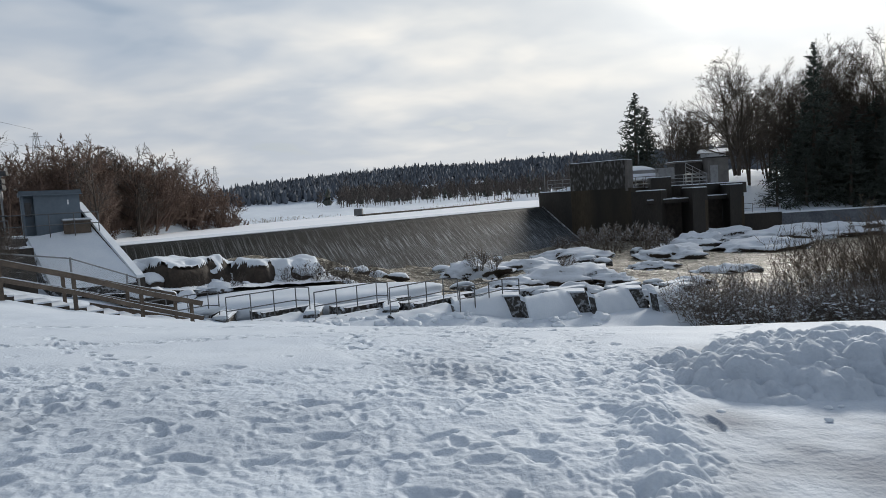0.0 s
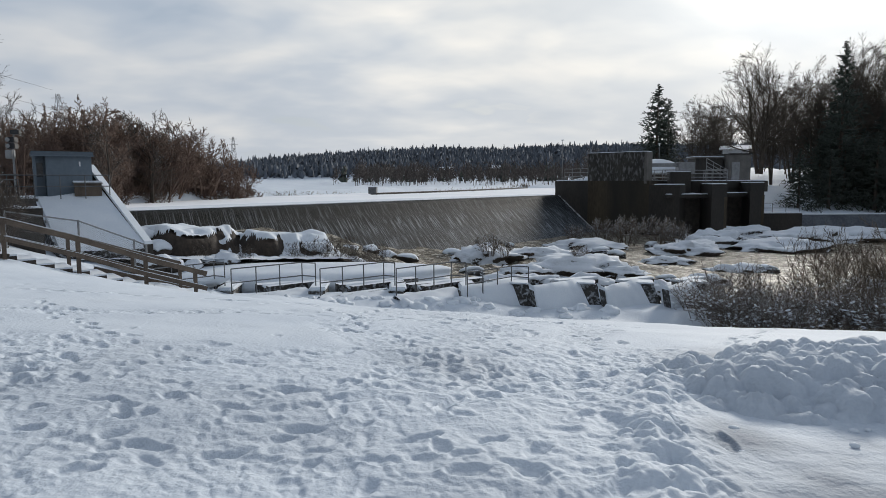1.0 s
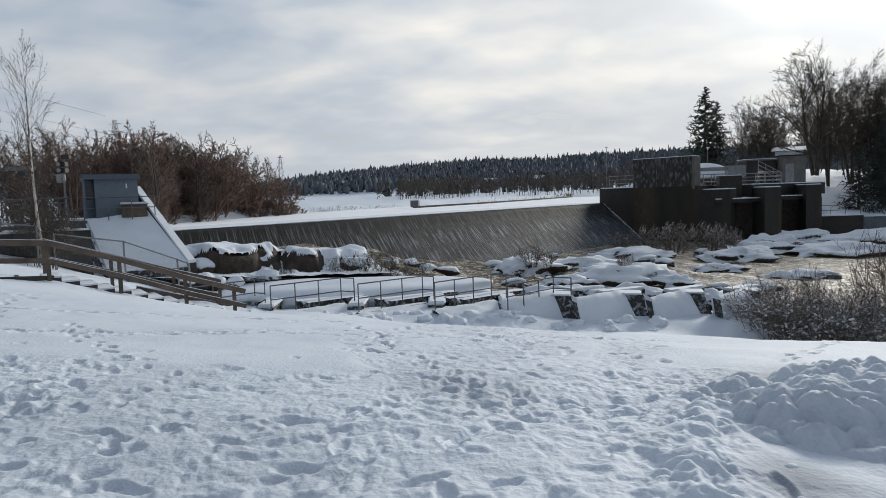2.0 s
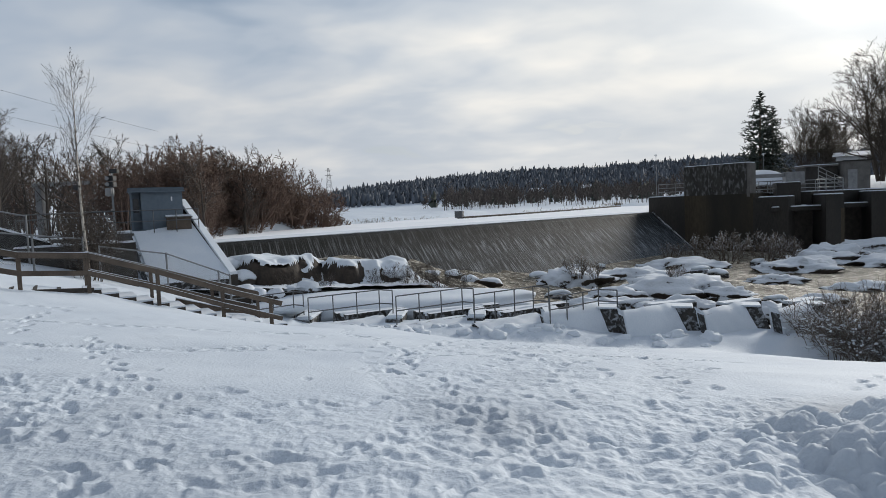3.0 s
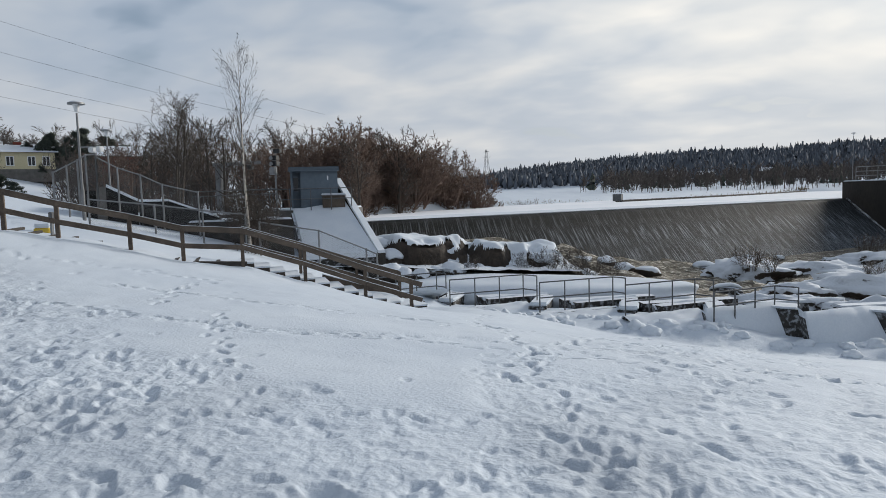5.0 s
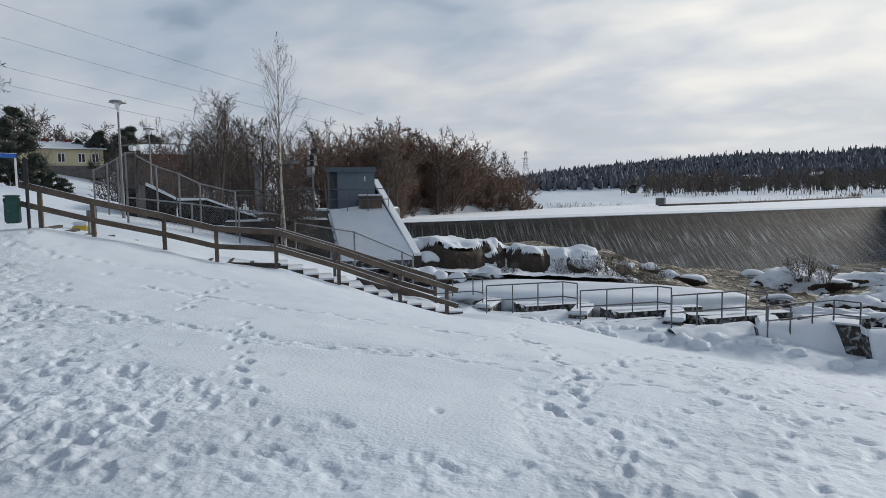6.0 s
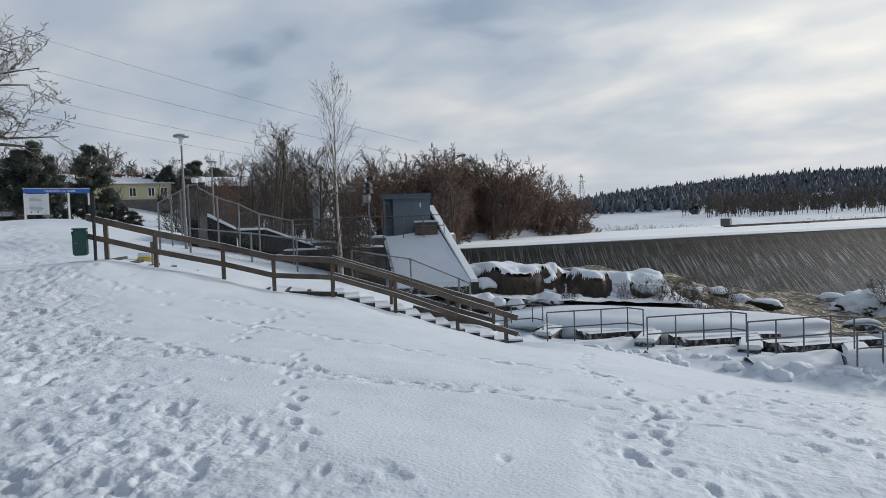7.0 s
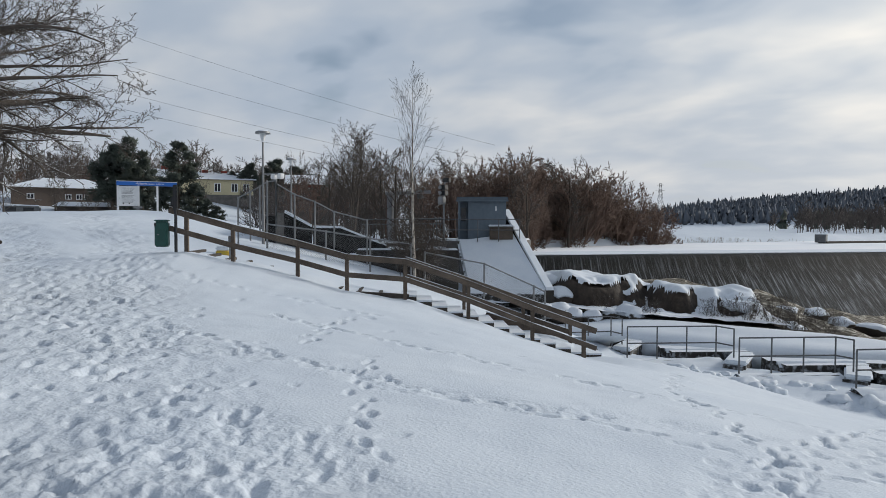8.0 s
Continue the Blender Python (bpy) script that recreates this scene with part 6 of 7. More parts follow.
def flume():
    f = thing("flume", "dark tarred flume stepping down towards the weir", "flume")
    part("upper_chamber", prism(bmesh.new(), [(-20.6, 18.5), (-20.35, 18.85), (-21.6, 19.9), (-21.9, 19.5)], 0.2, 1.93), WALL_TARRED, f)
    part("chamber_post", prism(bmesh.new(), [(-20.34, 18.84), (-20.14, 19.08), (-20.5, 19.4), (-20.7, 19.15)], 0.2, 2.05), CONCRETE, f)
    hexa(bm := bmesh.new(), [(-20.14, 19.1, 0.2), (-19.5, 19.9, 0.2), (-20.8, 21.0, 0.2), (-21.4, 20.2, 0.2)], [(-20.14, 19.1, 2.05), (-19.5, 19.9, 1.50), (-20.8, 21.0, 1.50), (-21.4, 20.2, 2.05)])
    part("sloping_box", bm, WALL_TARRED, f)
    hexa(bm := bmesh.new(), [(-20.14, 19.1, 2.05), (-19.5, 19.9, 1.50), (-20.8, 21.0, 1.50), (-21.4, 20.2, 2.05)], [(-20.14, 19.12, 2.16), (-19.5, 19.92, 1.60), (-20.8, 21.0, 1.62), (-21.4, 20.2, 2.18)])
    part("snow_slope", bm, SNOW_CAP, f)
    part("middle_box", prism(bmesh.new(), [(-19.48, 19.95), (-18.8, 20.7), (-20.0, 21.8), (-20.7, 21.0)], 0.0, 1.47), WALL_TARRED, f)
    hexa(bm := bmesh.new(), [(-18.79, 20.72, -0.3), (-17.5, 22.0, -0.3), (-18.7, 23.1, -0.3), (-20.0, 21.8, -0.3)], [(-18.79, 20.72, 1.47), (-17.5, 22.0, 0.75), (-18.7, 23.1, 0.75), (-20.0, 21.8, 1.47)])
    part("lower_box", bm, WALL_TARRED, f)
    hexa(bm := bmesh.new(), [(-19.48, 19.95, 1.47), (-18.8, 20.7, 1.47), (-20.0, 21.8, 1.47), (-20.7, 21.0, 1.47)], [(-19.48, 19.97, 1.56), (-18.8, 20.7, 1.55), (-20.0, 21.8, 1.56), (-20.7, 21.0, 1.58)])
    part("snow_cap", bm, SNOW_CAP, f)
    hexa(bm := bmesh.new(), [(-18.79, 20.72, 1.47), (-17.5, 22.0, 0.75), (-18.7, 23.1, 0.75), (-20.0, 21.8, 1.47)], [(-18.79, 20.74, 1.55), (-17.5, 22.0, 0.82), (-18.7, 23.1, 0.84), (-20.0, 21.8, 1.57)])
    part("snow_ramp", bm, SNOW_CAP, f)
    # long dark channel wall on to the abutment
    ch = thing("channel_wall", "dark concrete channel wall topped with snow below the footbridge", "wall")
    part("wall_body", prism(bmesh.new(), [(-18.2, 21.0), (-15.2, 23.6), (-15.45, 23.9), (-18.5, 21.3)], -2.5, 0.62), CONCRETE_DARK, ch)
    snow_on(ch, [(-18.2, 21.0), (-15.2, 23.6), (-15.45, 23.9), (-18.5, 21.3)], 0.62, 0.07)
    # bridge with a slatted railing, and its steps
    br = thing("footbridge", "narrow steel footbridge over the channel with slatted railings", "footbridge")
    part("deck", prism(bmesh.new(), [(-18.9, 21.9), (-16.6, 24.6), (-17.7, 25.6), (-20.0, 22.9)], 0.72, 0.84), CONCRETE, br)
    a, b = np.array((-18.8, 21.9, 0.84)), np.array((-16.8, 24.7, 0.9))
    for p in between(a, b, 24):
        part("bar", rod(bmesh.new(), p, (p[0], p[1], p[2] + 0.75), 0.012, 6), STEEL_DARK, br)
    for h in (0.1, 0.78, 0.98):
        part("rail", rod(bmesh.new(), a + (0, 0, h), b + (0, 0, h), 0.022), STEEL_DARK, br)
    for k in range(4):
        p = np.array((-18.35, 21.45, 0.78 - 0.16 * k)) + np.array((0.10, -0.12, 0)) * k
        part("step", prism(bmesh.new(), [(p[0] - 0.3, p[1] - 0.35), (p[0] + 0.5, p[1] + 0.45), (p[0] + 0.35, p[1] + 0.6), (p[0] - 0.45, p[1] - 0.2)], p[2] - 0.05, p[2]), CONCRETE_DARK, br)
        part("step_snow", prism(bmesh.new(), [(p[0] - 0.28, p[1] - 0.32), (p[0] + 0.48, p[1] + 0.43), (p[0] + 0.35, p[1] + 0.56), (p[0] - 0.42, p[1] - 0.2)], p[2], p[2] + 0.04), SNOW_CAP, br)
    # fences: the tall cage beside the lamp, and the long one above the stair
    fence("wire_fence", "tall galvanised wire-mesh fence climbing to the flume", [(-19.5, 16.65, 1.1), (-19.3, 17.0, 1.32), (-19.1, 17.25, 1.5), (-18.95, 17.45, 1.68), (-18.78, 17.7, 1.72)], 1.40)
    fence("wire_fence", "galvanised wire-mesh fence running down beside the flume", [(-18.78, 17.7, 1.72), (-18.4, 18.2, 1.35), (-17.9, 18.7, 1.1), (-17.45, 19.2, 0.75), (-16.6, 20.0, 0.45)], 1.30)
    fence("wire_fence", "low galvanised fence in front of the flume", [(-18.9, 17.4, 0.55), (-17.5, 18.85, 0.3), (-16.35, 19.9, 0.05), (-15.3, 20.9, -0.15)], 1.05, 0.035)
    fence("wire_fence", "slack wire fence with timber posts below the abutment", [(-15.0, 21.3, -0.35), (-13.3, 22.6, -0.75), (-11.9, 23.7, -1.55), (-11.55, 23.9, -1.75)], 0.95, 0.035)


flume()

# ---- rocks below the weir ----
def rocks():
    rng = random.Random(8)
    # a ledge of broken rock: snow lies on all that is level, bare stone shows on its steep front
    gu, gv = np.arange(-5.6, 5.2, 0.075), np.arange(-2.0, 3.2, 0.06)
    u, v = np.meshgrid(gu, gv)
    edge = 0.55 * fbm(u, u * 0, 0.55, 3, 201) + 0.16 * fbm(u, v, 2.4, 2, 202)
    notch = np.exp(-(((u - 0.5) / 0.32) ** 2)) + 0.8 * np.exp(-(((u + 3.6) / 0.4) ** 2)) + 0.6 * np.exp(-(((u - 3.4) / 0.3) ** 2))
    front = v + 0.55 - edge - 0.75 * notch
    low = -1.52 - 0.05 * (u + 5)
    top = -0.42 - 0.035 * (u + 5) - 0.28 * ease(u, 0.2, 0.9) + 0.14 * fbm(u, v, 0.7, 3, 203) - 0.12 * v * (v > 1.2)
    bare = np.exp(-(((u + 1.5) / 1.15) ** 4)) + np.exp(-(((u - 1.6) / 0.6) ** 4))
    step = 0.75 * ease(front, 0.0, 0.22 + 1.3 * (1 - np.clip(bare, 0, 1))) + 0.25 * ease(front - 0.16 * fbm(u, v, 1.3, 2, 205), 0.25, 0.9)
    z = low + (top - low) * step * ease(5.2 - np.abs(u), 0.0, 0.8) + 0.04 * fbm(u, v, 2.0, 3, 204)
    turn = radians(24)
    x, y = -9.9 + u * math.cos(turn) - v * math.sin(turn), 28.1 + u * math.sin(turn) + v * math.cos(turn)
    nu = len(gu)
    q = (np.arange(len(gv) - 1)[:, None] * nu + np.arange(nu - 1)).ravel()
    quads = np.stack([q, q + 1, q + nu + 1, q + nu], 1)
    crack = 0.07 * fbm(u * 1.5, z * 2.5 + v, 1.6, 3, 206)
    shelf = mesh_object("rock_ledge", np.stack([x, y - crack, z], -1).reshape(-1, 3), quads, ROCK, smooth=False)
    tagged(shelf, "broken brown rock ledge under thick snow below the weir", "rock")
    steep = np.hypot(np.gradient(z, axis=0) / 0.06, np.gradient(z, axis=1) / 0.075) + 0.25 * fbm(u, v, 1.8, 2, 207)
    deep = 0.17 * (1 - ease(steep, 0.6, 1.8))
    level = steep.ravel()[quads].max(1) < 1.75
    lying = mesh_object("snow_cover", np.stack([x, y - 0.02, z + deep - 0.012], -1).reshape(-1, 3), quads[level], SNOW_CAP, shelf, smooth=True)
    tagged(lying, "thick smooth snow on the ledge")
    plat = part("snowy_platform", lump(6, 6.8, 2.1, 0.8, 0.2, 4, 1.0), SNOW_CAP, smooth=True)
    plat.matrix_world = pose(-6.6, 26.3, -2.58, 0, 0, 8)
    tagged(plat, "smooth snow bank behind the fishway", "snow bank", kind="structure")
    for k, (x, y, z, a, b, c) in enumerate([(-13.4, 27.6, -0.95, 0.9, 0.7, 0.42), (-6.6, 29.6, -1.75, 0.8, 0.6, 0.42), (-12.3, 26.5, -1.35, 0.5, 0.45, 0.4)]):
        boulder(x, y, z - 0.05, a * 1.15, b, c * 0.92, 10 + k, 0.46, cut=4, turn=28)
    for k, (x, y, z, r) in enumerate([(-11.7, 25.2, -1.65, 0.42), (-11.1, 25.3, -1.75, 0.36), (-10.5, 25.6, -1.8, 0.34), (-9.5, 26.6, -1.75, 0.5), (-12.1, 24.9, -1.6, 0.36), (-10.1, 26.2, -1.7, 0.3), (-8.7, 27.6, -1.9, 0.4)]):
        ob = part("boulder", lump(30 + k, r * 1.2, r, r * 0.95, 0.22, 3, 1.2), ROCK_SNOW, smooth=True)
        ob.location = (x, y, z - 0.05)
        tagged(ob, "round boulder wrapped in snow below the ledge", "boulder", "boulders in the river")
    for k, (x, y, z, a, b, c) in enumerate([(-4.4, 33.7, -2.05, 0.75, 0.6, 0.5), (-3.5, 33.0, -2.25, 0.8, 0.5, 0.42), (-2.6, 33.9, -2.45, 1.2, 0.6, 0.40), (-5.4, 33.0, -1.9, 0.7, 0.6, 0.4), (-4.9, 30.5, -2.3, 1.0, 0.8, 0.5), (-3.6, 30.0, -2.5, 0.8, 0.7, 0.4)]):
        ob = part("boulder", lump(50 + k, a * 0.62, b * 0.6, c * 0.7, 0.36, 3, 1.5), ROCK_SNOW, smooth=True)
        ob.location = (x, y, z - 0.05)
        tagged(ob, "ice-glazed boulder at the foot of the weir", "boulder", "boulders in the river")
    for k, (x, y, sx, sy, sz, turn) in enumerate([(1.9, 40.0, 2.6, 2.4, 0.85, 15), (5.6, 41.8, 3.2, 1.8, 0.62, 10), (9.5, 47.0, 4.0, 2.0, 0.7, 20), (6.6, 35.2, 3.6, 1.9, 0.85, 0), (3.6, 33.2, 1.8, 1.0, 0.55, 10), (9.0, 33.8, 1.6, 0.9, 0.45, -10), (3.0, 29.6, 2.6, 0.9, 0.62, 0), (5.6, 28.6, 2.4, 0.8, 0.62, 5), (8.6, 28.2, 1.8, 0.8, 0.5, 0), (16.2, 45.2, 3.2, 2.0, 0.8, 20), (13.0, 39.5, 2.0, 0.8, 0.4, 10), (19.5, 50.5, 3.5, 2.2, 0.7, 0), (24.5, 48.5, 4.5, 2.6, 0.7, 12), (31.0, 56.0, 6.0, 3.2, 0.8, 0), (22.0, 54.5, 3.0, 2.0, 0.9, 0), (26.5, 60.0, 4.0, 1.5, 0.8, 0), (36.0, 58.0, 6.0, 4.0, 0.9, 0), (15.5, 35.5, 1.7, 0.9, 0.4, 0), (12.0, 31.0, 1.5, 0.7, 0.4, 0)]):
        hump(x, y, float(water_z(np.array(x), np.array(y))) + 0.02, sx * 0.82, sy * 0.85, sz * 0.85, 70 + k, turn)
    for k in range(26):
        x, y = rng.uniform(-1, 22), rng.uniform(27, 50)
        r = rng.uniform(0.25, 0.6)
        boulder(x, y, float(water_z(np.array(x), np.array(y))) + 0.02, r * 1.4, r, r * 0.7, 100 + k, rng.choice((0.2, 0.5)), "wet dark stone in the rapids", STONE_DARK, 2)
    # snow-wrapped rubble along the foot of the fishway
    rng = random.Random(12)
    for k in range(52):
        x = rng.uniform(-6.5, 5.6)
        y = rng.uniform(20.6, 22.0)
        r = rng.uniform(0.07, 0.22) if k % 5 else rng.uniform(0.2, 0.3)
        ob = part("snowy_stone", lump(150 + k, r * rng.uniform(1.0, 1.7), r, r * rng.uniform(0.7, 1.0), 0.42, 3, 1.6), SNOW_CAP, smooth=True)
        ob.location = (x, y, land_at(x, y) - r * 0.15)
        ob.rotation_euler = (0, 0, rng.uniform(0, 6.2))
        tagged(ob, "stone wrapped in snow at the foot of the fishway", "stone", "stones along the fishway")
    log = thing("concrete_pipe", "grey pipe section half buried under snow", "pipe", at=(4.75, 22.0, -3.05), turn=4)
    log.scale = (0.65, 0.65, 0.65)
    part("tube", rod(bmesh.new(), (-0.7, 0, 0), (0.75, 0, 0), 0.2, 16), CONCRETE, log)
    part("snow_cap", one_box(-0.72, -0.18, 0.12, 0.7, 0.2, 0.30, bevel=0.07), SNOW_CAP, log)


rocks()


def heap():
    """Ploughed heap of snow beside the packed road."""
    gx, gy = np.arange(-1.75, 5.2, 0.024), np.arange(-1.15, 1.35, 0.024)
    u, v = np.meshgrid(gx, gy)
    side = v + 0.12 * fbm(u, v, 1.1, 3, 50)
    body = np.exp(-(np.abs(side / np.where(side < 0, 0.72, 0.95)) ** 3.2) * 1.2) * ease(u + 0.15 * fbm(u, v, 1.5, 2, 49), -1.65, 0.2) ** 0.8
    x, y = 3.0 + u - 0.10 * v, 5.35 + v - 0.06 * u
    z0 = land(x, y) - 0.16 + body * (0.46 + 0.10 * fbm(x, y, 0.9, 3, 51)) + 0.03 * ease(body, 0.02, 0.2)
    arc = np.cumsum(np.hypot(0.024, np.gradient(z0, axis=0)), axis=0)
    lumps = 0.10 * clods(x, arc, 0.36, 52) + 0.080 * clods(x + 0.2 * arc, arc, 0.17, 54) + 0.050 * clods(x, arc, 0.085, 55) + 0.014 * fbm(x, arc, 11.0, 2, 56) - 0.09
    lumps = lumps * ease(body, 0.03, 0.35)
    slope = np.gradient(z0, axis=0) / 0.024
    z = z0 + lumps / np.sqrt(1 + slope**2)
    y = y - lumps * slope / np.sqrt(1 + slope**2)
    nx, ny = len(gx), len(gy)
    q = (np.arange(ny - 1)[:, None] * nx + np.arange(nx - 1)).ravel()
    ob = mesh_object("ploughed_snow", np.stack([x, y, z], -1).reshape(-1, 3), np.stack([q, q + 1, q + nx + 1, q + nx], 1), SNOW, smooth=True)
    ob.data.attributes.new("broken", "FLOAT", "POINT").data.foreach_set("value", np.full(len(ob.data.vertices), 0.45, np.float32))
    # grey over the whole heap stands in for the shade on its front
    ob.data.attributes.new("packed_shaded", "FLOAT", "POINT").data.foreach_set("value", (0.20 + 0.10 * fbm(x, y, 1.5, 3, 57)).astype(np.float32).ravel())
    tagged(ob, "ploughed heap of lumpy snow beside the road", "snow heap")
    rng = random.Random(4)
    for k in range(16):
        px, py = rng.uniform(1.2, 3.6), rng.choice((rng.uniform(3.9, 4.6), rng.uniform(3.0, 4.6)))
        r = rng.uniform(0.015, 0.05)
        c = part("snow_clod", lump(300 + k, r * 1.3, r, r * 0.7, 0.3, 2), SNOW_CAP, smooth=True)
        c.location = (px, py, land_at(px, py) - 0.06)
        tagged(c, "loose clod of snow beside the heap", "snow clod", "snow clods")


heap()

# ---- trees and buildings round the place ----
def far_trees():
    rng = random.Random(21)
    # bare trees behind the flume and along the left bank
    alder = bare_tree(41, 6.2, 0.10, BARK, "leafless many-branched alder on the bank", (-24.9, 27.2, 1.2),
                      stem=stems(41, 3, 5.0, 0.07, 0.22, 0.05, 8, base=0.25, taper=0.2), levels=[(13, 40, lambda t: 0.62 - 0.30 * t, 0.25, 0.08, 0.07, 5, 0.5, 4), (8, 42, 0.42, 0.2, 0.15, 0.03, 2, 0.55, 3), (6, 42, 0.45, 0.2, 0.2, 0.02, 1, 0.7, 3), (3, 40, 0.6, 0.2, 0.2, 0.02, 1, 0.8, 3)], group="bank trees", min_r=0.0042, dome=((0, 0, 3.9), (1.9, 1.9, 2.7)))
    mid = bare_tree(43, 8.5, 0.13, BARK, "leafless grey-brown tree on the bank", (-33, 36, 1.5), group="bank trees", min_r=0.012, dome=((0, 0, 4.0), (3.0, 3.0, 3.9)),
                    stem=stems(43, 1, 5.4, 0.13, 0, 0.05, 7, taper=0.25), levels=[(13, 46, lambda t: 0.80 - 0.36 * t, 0.24, 0.09, 0.07, 4, 0.5, 3), (7, 42, 0.45, 0.15, 0.15, 0.05, 2, 0.55, 3), (6, 42, 0.50, 0.2, 0.2, 0.03, 1, 0.75, 3), (2, 36, 0.7, 0.3, 0.2, 0.02, 1, 0.8, 3)])
    mid2 = bare_tree(44, 9.0, 0.14, BARK_WILLOW, "leafless brown tree on the bank", (-40, 44, 2.0), group="bank trees", min_r=0.012, dome=((0, 0, 3.8), (3.4, 3.4, 3.7)),
                     stem=stems(44, 2, 5.4, 0.12, 0.22, 0.05, 7, taper=0.25, base=0.2), levels=[(8, 46, lambda t: 0.80 - 0.36 * t, 0.2, 0.09, 0.07, 4, 0.5, 3), (7, 42, 0.45, 0.15, 0.15, 0.05, 2, 0.55, 3), (6, 42, 0.50, 0.2, 0.2, 0.03, 1, 0.75, 3), (2, 36, 0.7, 0.3, 0.2, 0.02, 1, 0.8, 3)])
    for k in range(34):
        t = k / 33
        bearing = math.radians(-51 + 24 * t + rng.uniform(-1.0, 1.0))
        d = rng.uniform(40, 72) if k % 3 else rng.uniform(36, 48)
        x, y = -0.3 + d * math.sin(bearing), 3.5 + d * math.cos(bearing)
        s = rng.uniform(0.80, 1.04) * (1.0 if d > 45 else 0.85)
        c = copy_thing(rng.choice((mid, mid2)), pose(x, y, land_at(x, y) - 0.2, 0, 0, rng.uniform(0, 360)))
        c.scale = (s, s, s)
    # brush at the foot of the flume and round the birch
    brush = thing("brush", "tangle of leafless shrub stems", "shrub", "bank shrubs", at=(-15.2, 21.2, -0.6))
    limbs = grow(57, stems(57, 16, 2.1, 0.016, 0.45, 0.12, 5, base=0.6), [(8, 40, 0.45, 0.2, 0.15, 0.03, 3, 0.6, 3), (5, 42, 0.5, 0.2, 0.2, 0.0, 2, 0.7, 3)])
    wood_parts(brush, [(p, np.maximum(r, 0.0055), s) for p, r, s in limbs], BARK, 1, ("trunk", "crown"))
    for x, y, z, s in ((-15.6, 21.9, -0.5, 1.0), (-16.3, 22.8, 0.0, 0.8), (-18.2, 24.2, 0.7, 0.7), (-16.9, 22.2, -0.2, 1.0), (-8.9, 27.1, -2.0, 0.45), (-10.6, 26.7, -1.9, 0.4), (-6.0, 28.6, -2.2, 0.62), (-5.0, 28.9, -2.3, 0.66), (-6.9, 28.4, -2.1, 0.5), (-4.3, 29.3, -2.4, 0.5), (-3.6, 29.0, -2.5, 0.6)):
        c = copy_thing(brush, pose(x, y, z, 0, 0, rng.uniform(0, 360)))
        c.scale = (s, s, s)
    # frosted bushes on the islets and before the sluice wall
    islet_bush = thing("islet_bush", "leafless bush white with frost on a river islet", "shrub", "bushes on the islets", at=(13.4, 50.2, -3.5))
    limbs = grow(58, stems(58, 18, 2.4, 0.03, 0.75, 0.10, 4, base=0.7), [(8, 36, 0.5, 0.15, 0.14, 0.04, 2, 0.6, 3), (7, 40, 0.5, 0.2, 0.18, 0.0, 1, 0.7, 3)], ((0, 0, 0.2), (2.3, 2.3, 2.5)))
    wood_parts(islet_bush, [(p, np.maximum(r, 0.011), s) for p, r, s in limbs], TWIG_SNOW, 1, ("trunk", "crown"))
    for x, y, z, s in ((11.6, 50.8, -3.5, 0.9), (15.6, 49.4, -3.5, 1.0), (9.6, 51.2, -3.5, 0.7), (17.4, 50.2, -3.5, 0.8), (2.1, 38.4, -2.9, 0.55), (3.0, 38.0, -2.9, 0.4), (6.8, 35.2, -2.8, 0.35)):
        c = copy_thing(islet_bush, pose(x, y, z, 0, 0, rng.uniform(0, 360)))
        c.scale = (s, s, s)
    # snowy shrubs on the near bank
    shrub = thing("snowy_shrub", "low leafless shrub dusted with snow", "shrub", "snowy shrubs on the bank", at=(8.4, 20.3, -2.9))
    limbs = grow(61, stems(61, 20, 1.5, 0.012, 0.75, 0.14, 3, base=0.9), [(8, 42, 0.5, 0.15, 0.16, 0.03, 2, 0.6, 3), (9, 45, 0.55, 0.15, 0.2, 0.0, 1, 0.7, 3)])
    wood_parts(shrub, [(p, np.maximum(r, 0.0045), s) for p, r, s in limbs], TWIG_SNOW, 1, ("trunk", "crown"))
    pick = np.random.default_rng(62)
    tips = limbs[-1][0][:, -1]
    tips = tips[tips[:, 2] < np.quantile(tips[:, 2], 0.6)]
    tips = tips[pick.choice(len(tips), 110, replace=False)]
    half = np.stack([pick.normal(0, 0.03, 110), pick.normal(0, 0.03, 110), pick.normal(0, 0.008, 110)], -1)
    v, f = tubes(np.stack([tips - half * 1.3, tips - half * 0.5, tips + half * 0.5, tips + half * 1.3], 1), pick.uniform(0.010, 0.032, (110, 1)) * np.array([0.25, 1, 1, 0.25]), 5)
    mesh_object("snow_clumps", v, f, SNOW_CAP, shrub, True)
    bush = thing("bank_bush", "tall leafless bush with yellowish twigs", "shrub", "tall bushes on the bank", at=(13.2, 17.5, -2.6))
    limbs = grow(63, stems(63, 20, 3.1, 0.018, 0.5, 0.07, 5, base=1.0), [(8, 30, 0.5, 0.12, 0.10, 0.06, 2, 0.55, 3), (8, 34, 0.5, 0.15, 0.15, 0.04, 1, 0.7, 3)])
    wood_parts(bush, [(p, np.maximum(r, 0.005), s) for p, r, s in limbs], TWIG_STRAW, 1, ("trunk", "crown"))
    for k in range(38):
        t = rng.uniform(0, 1)
        x = 8.2 + 6.5 * t + rng.uniform(-0.4, 0.4)
        y = 21.2 - 6.6 * t + rng.uniform(-0.6, 1.2)
        s = rng.uniform(0.5, 1.25)
        c = copy_thing(shrub, pose(x, y, land_at(x, y) - 0.1, 0, 0, rng.uniform(0, 360)))
        c.scale = (s, s, s)
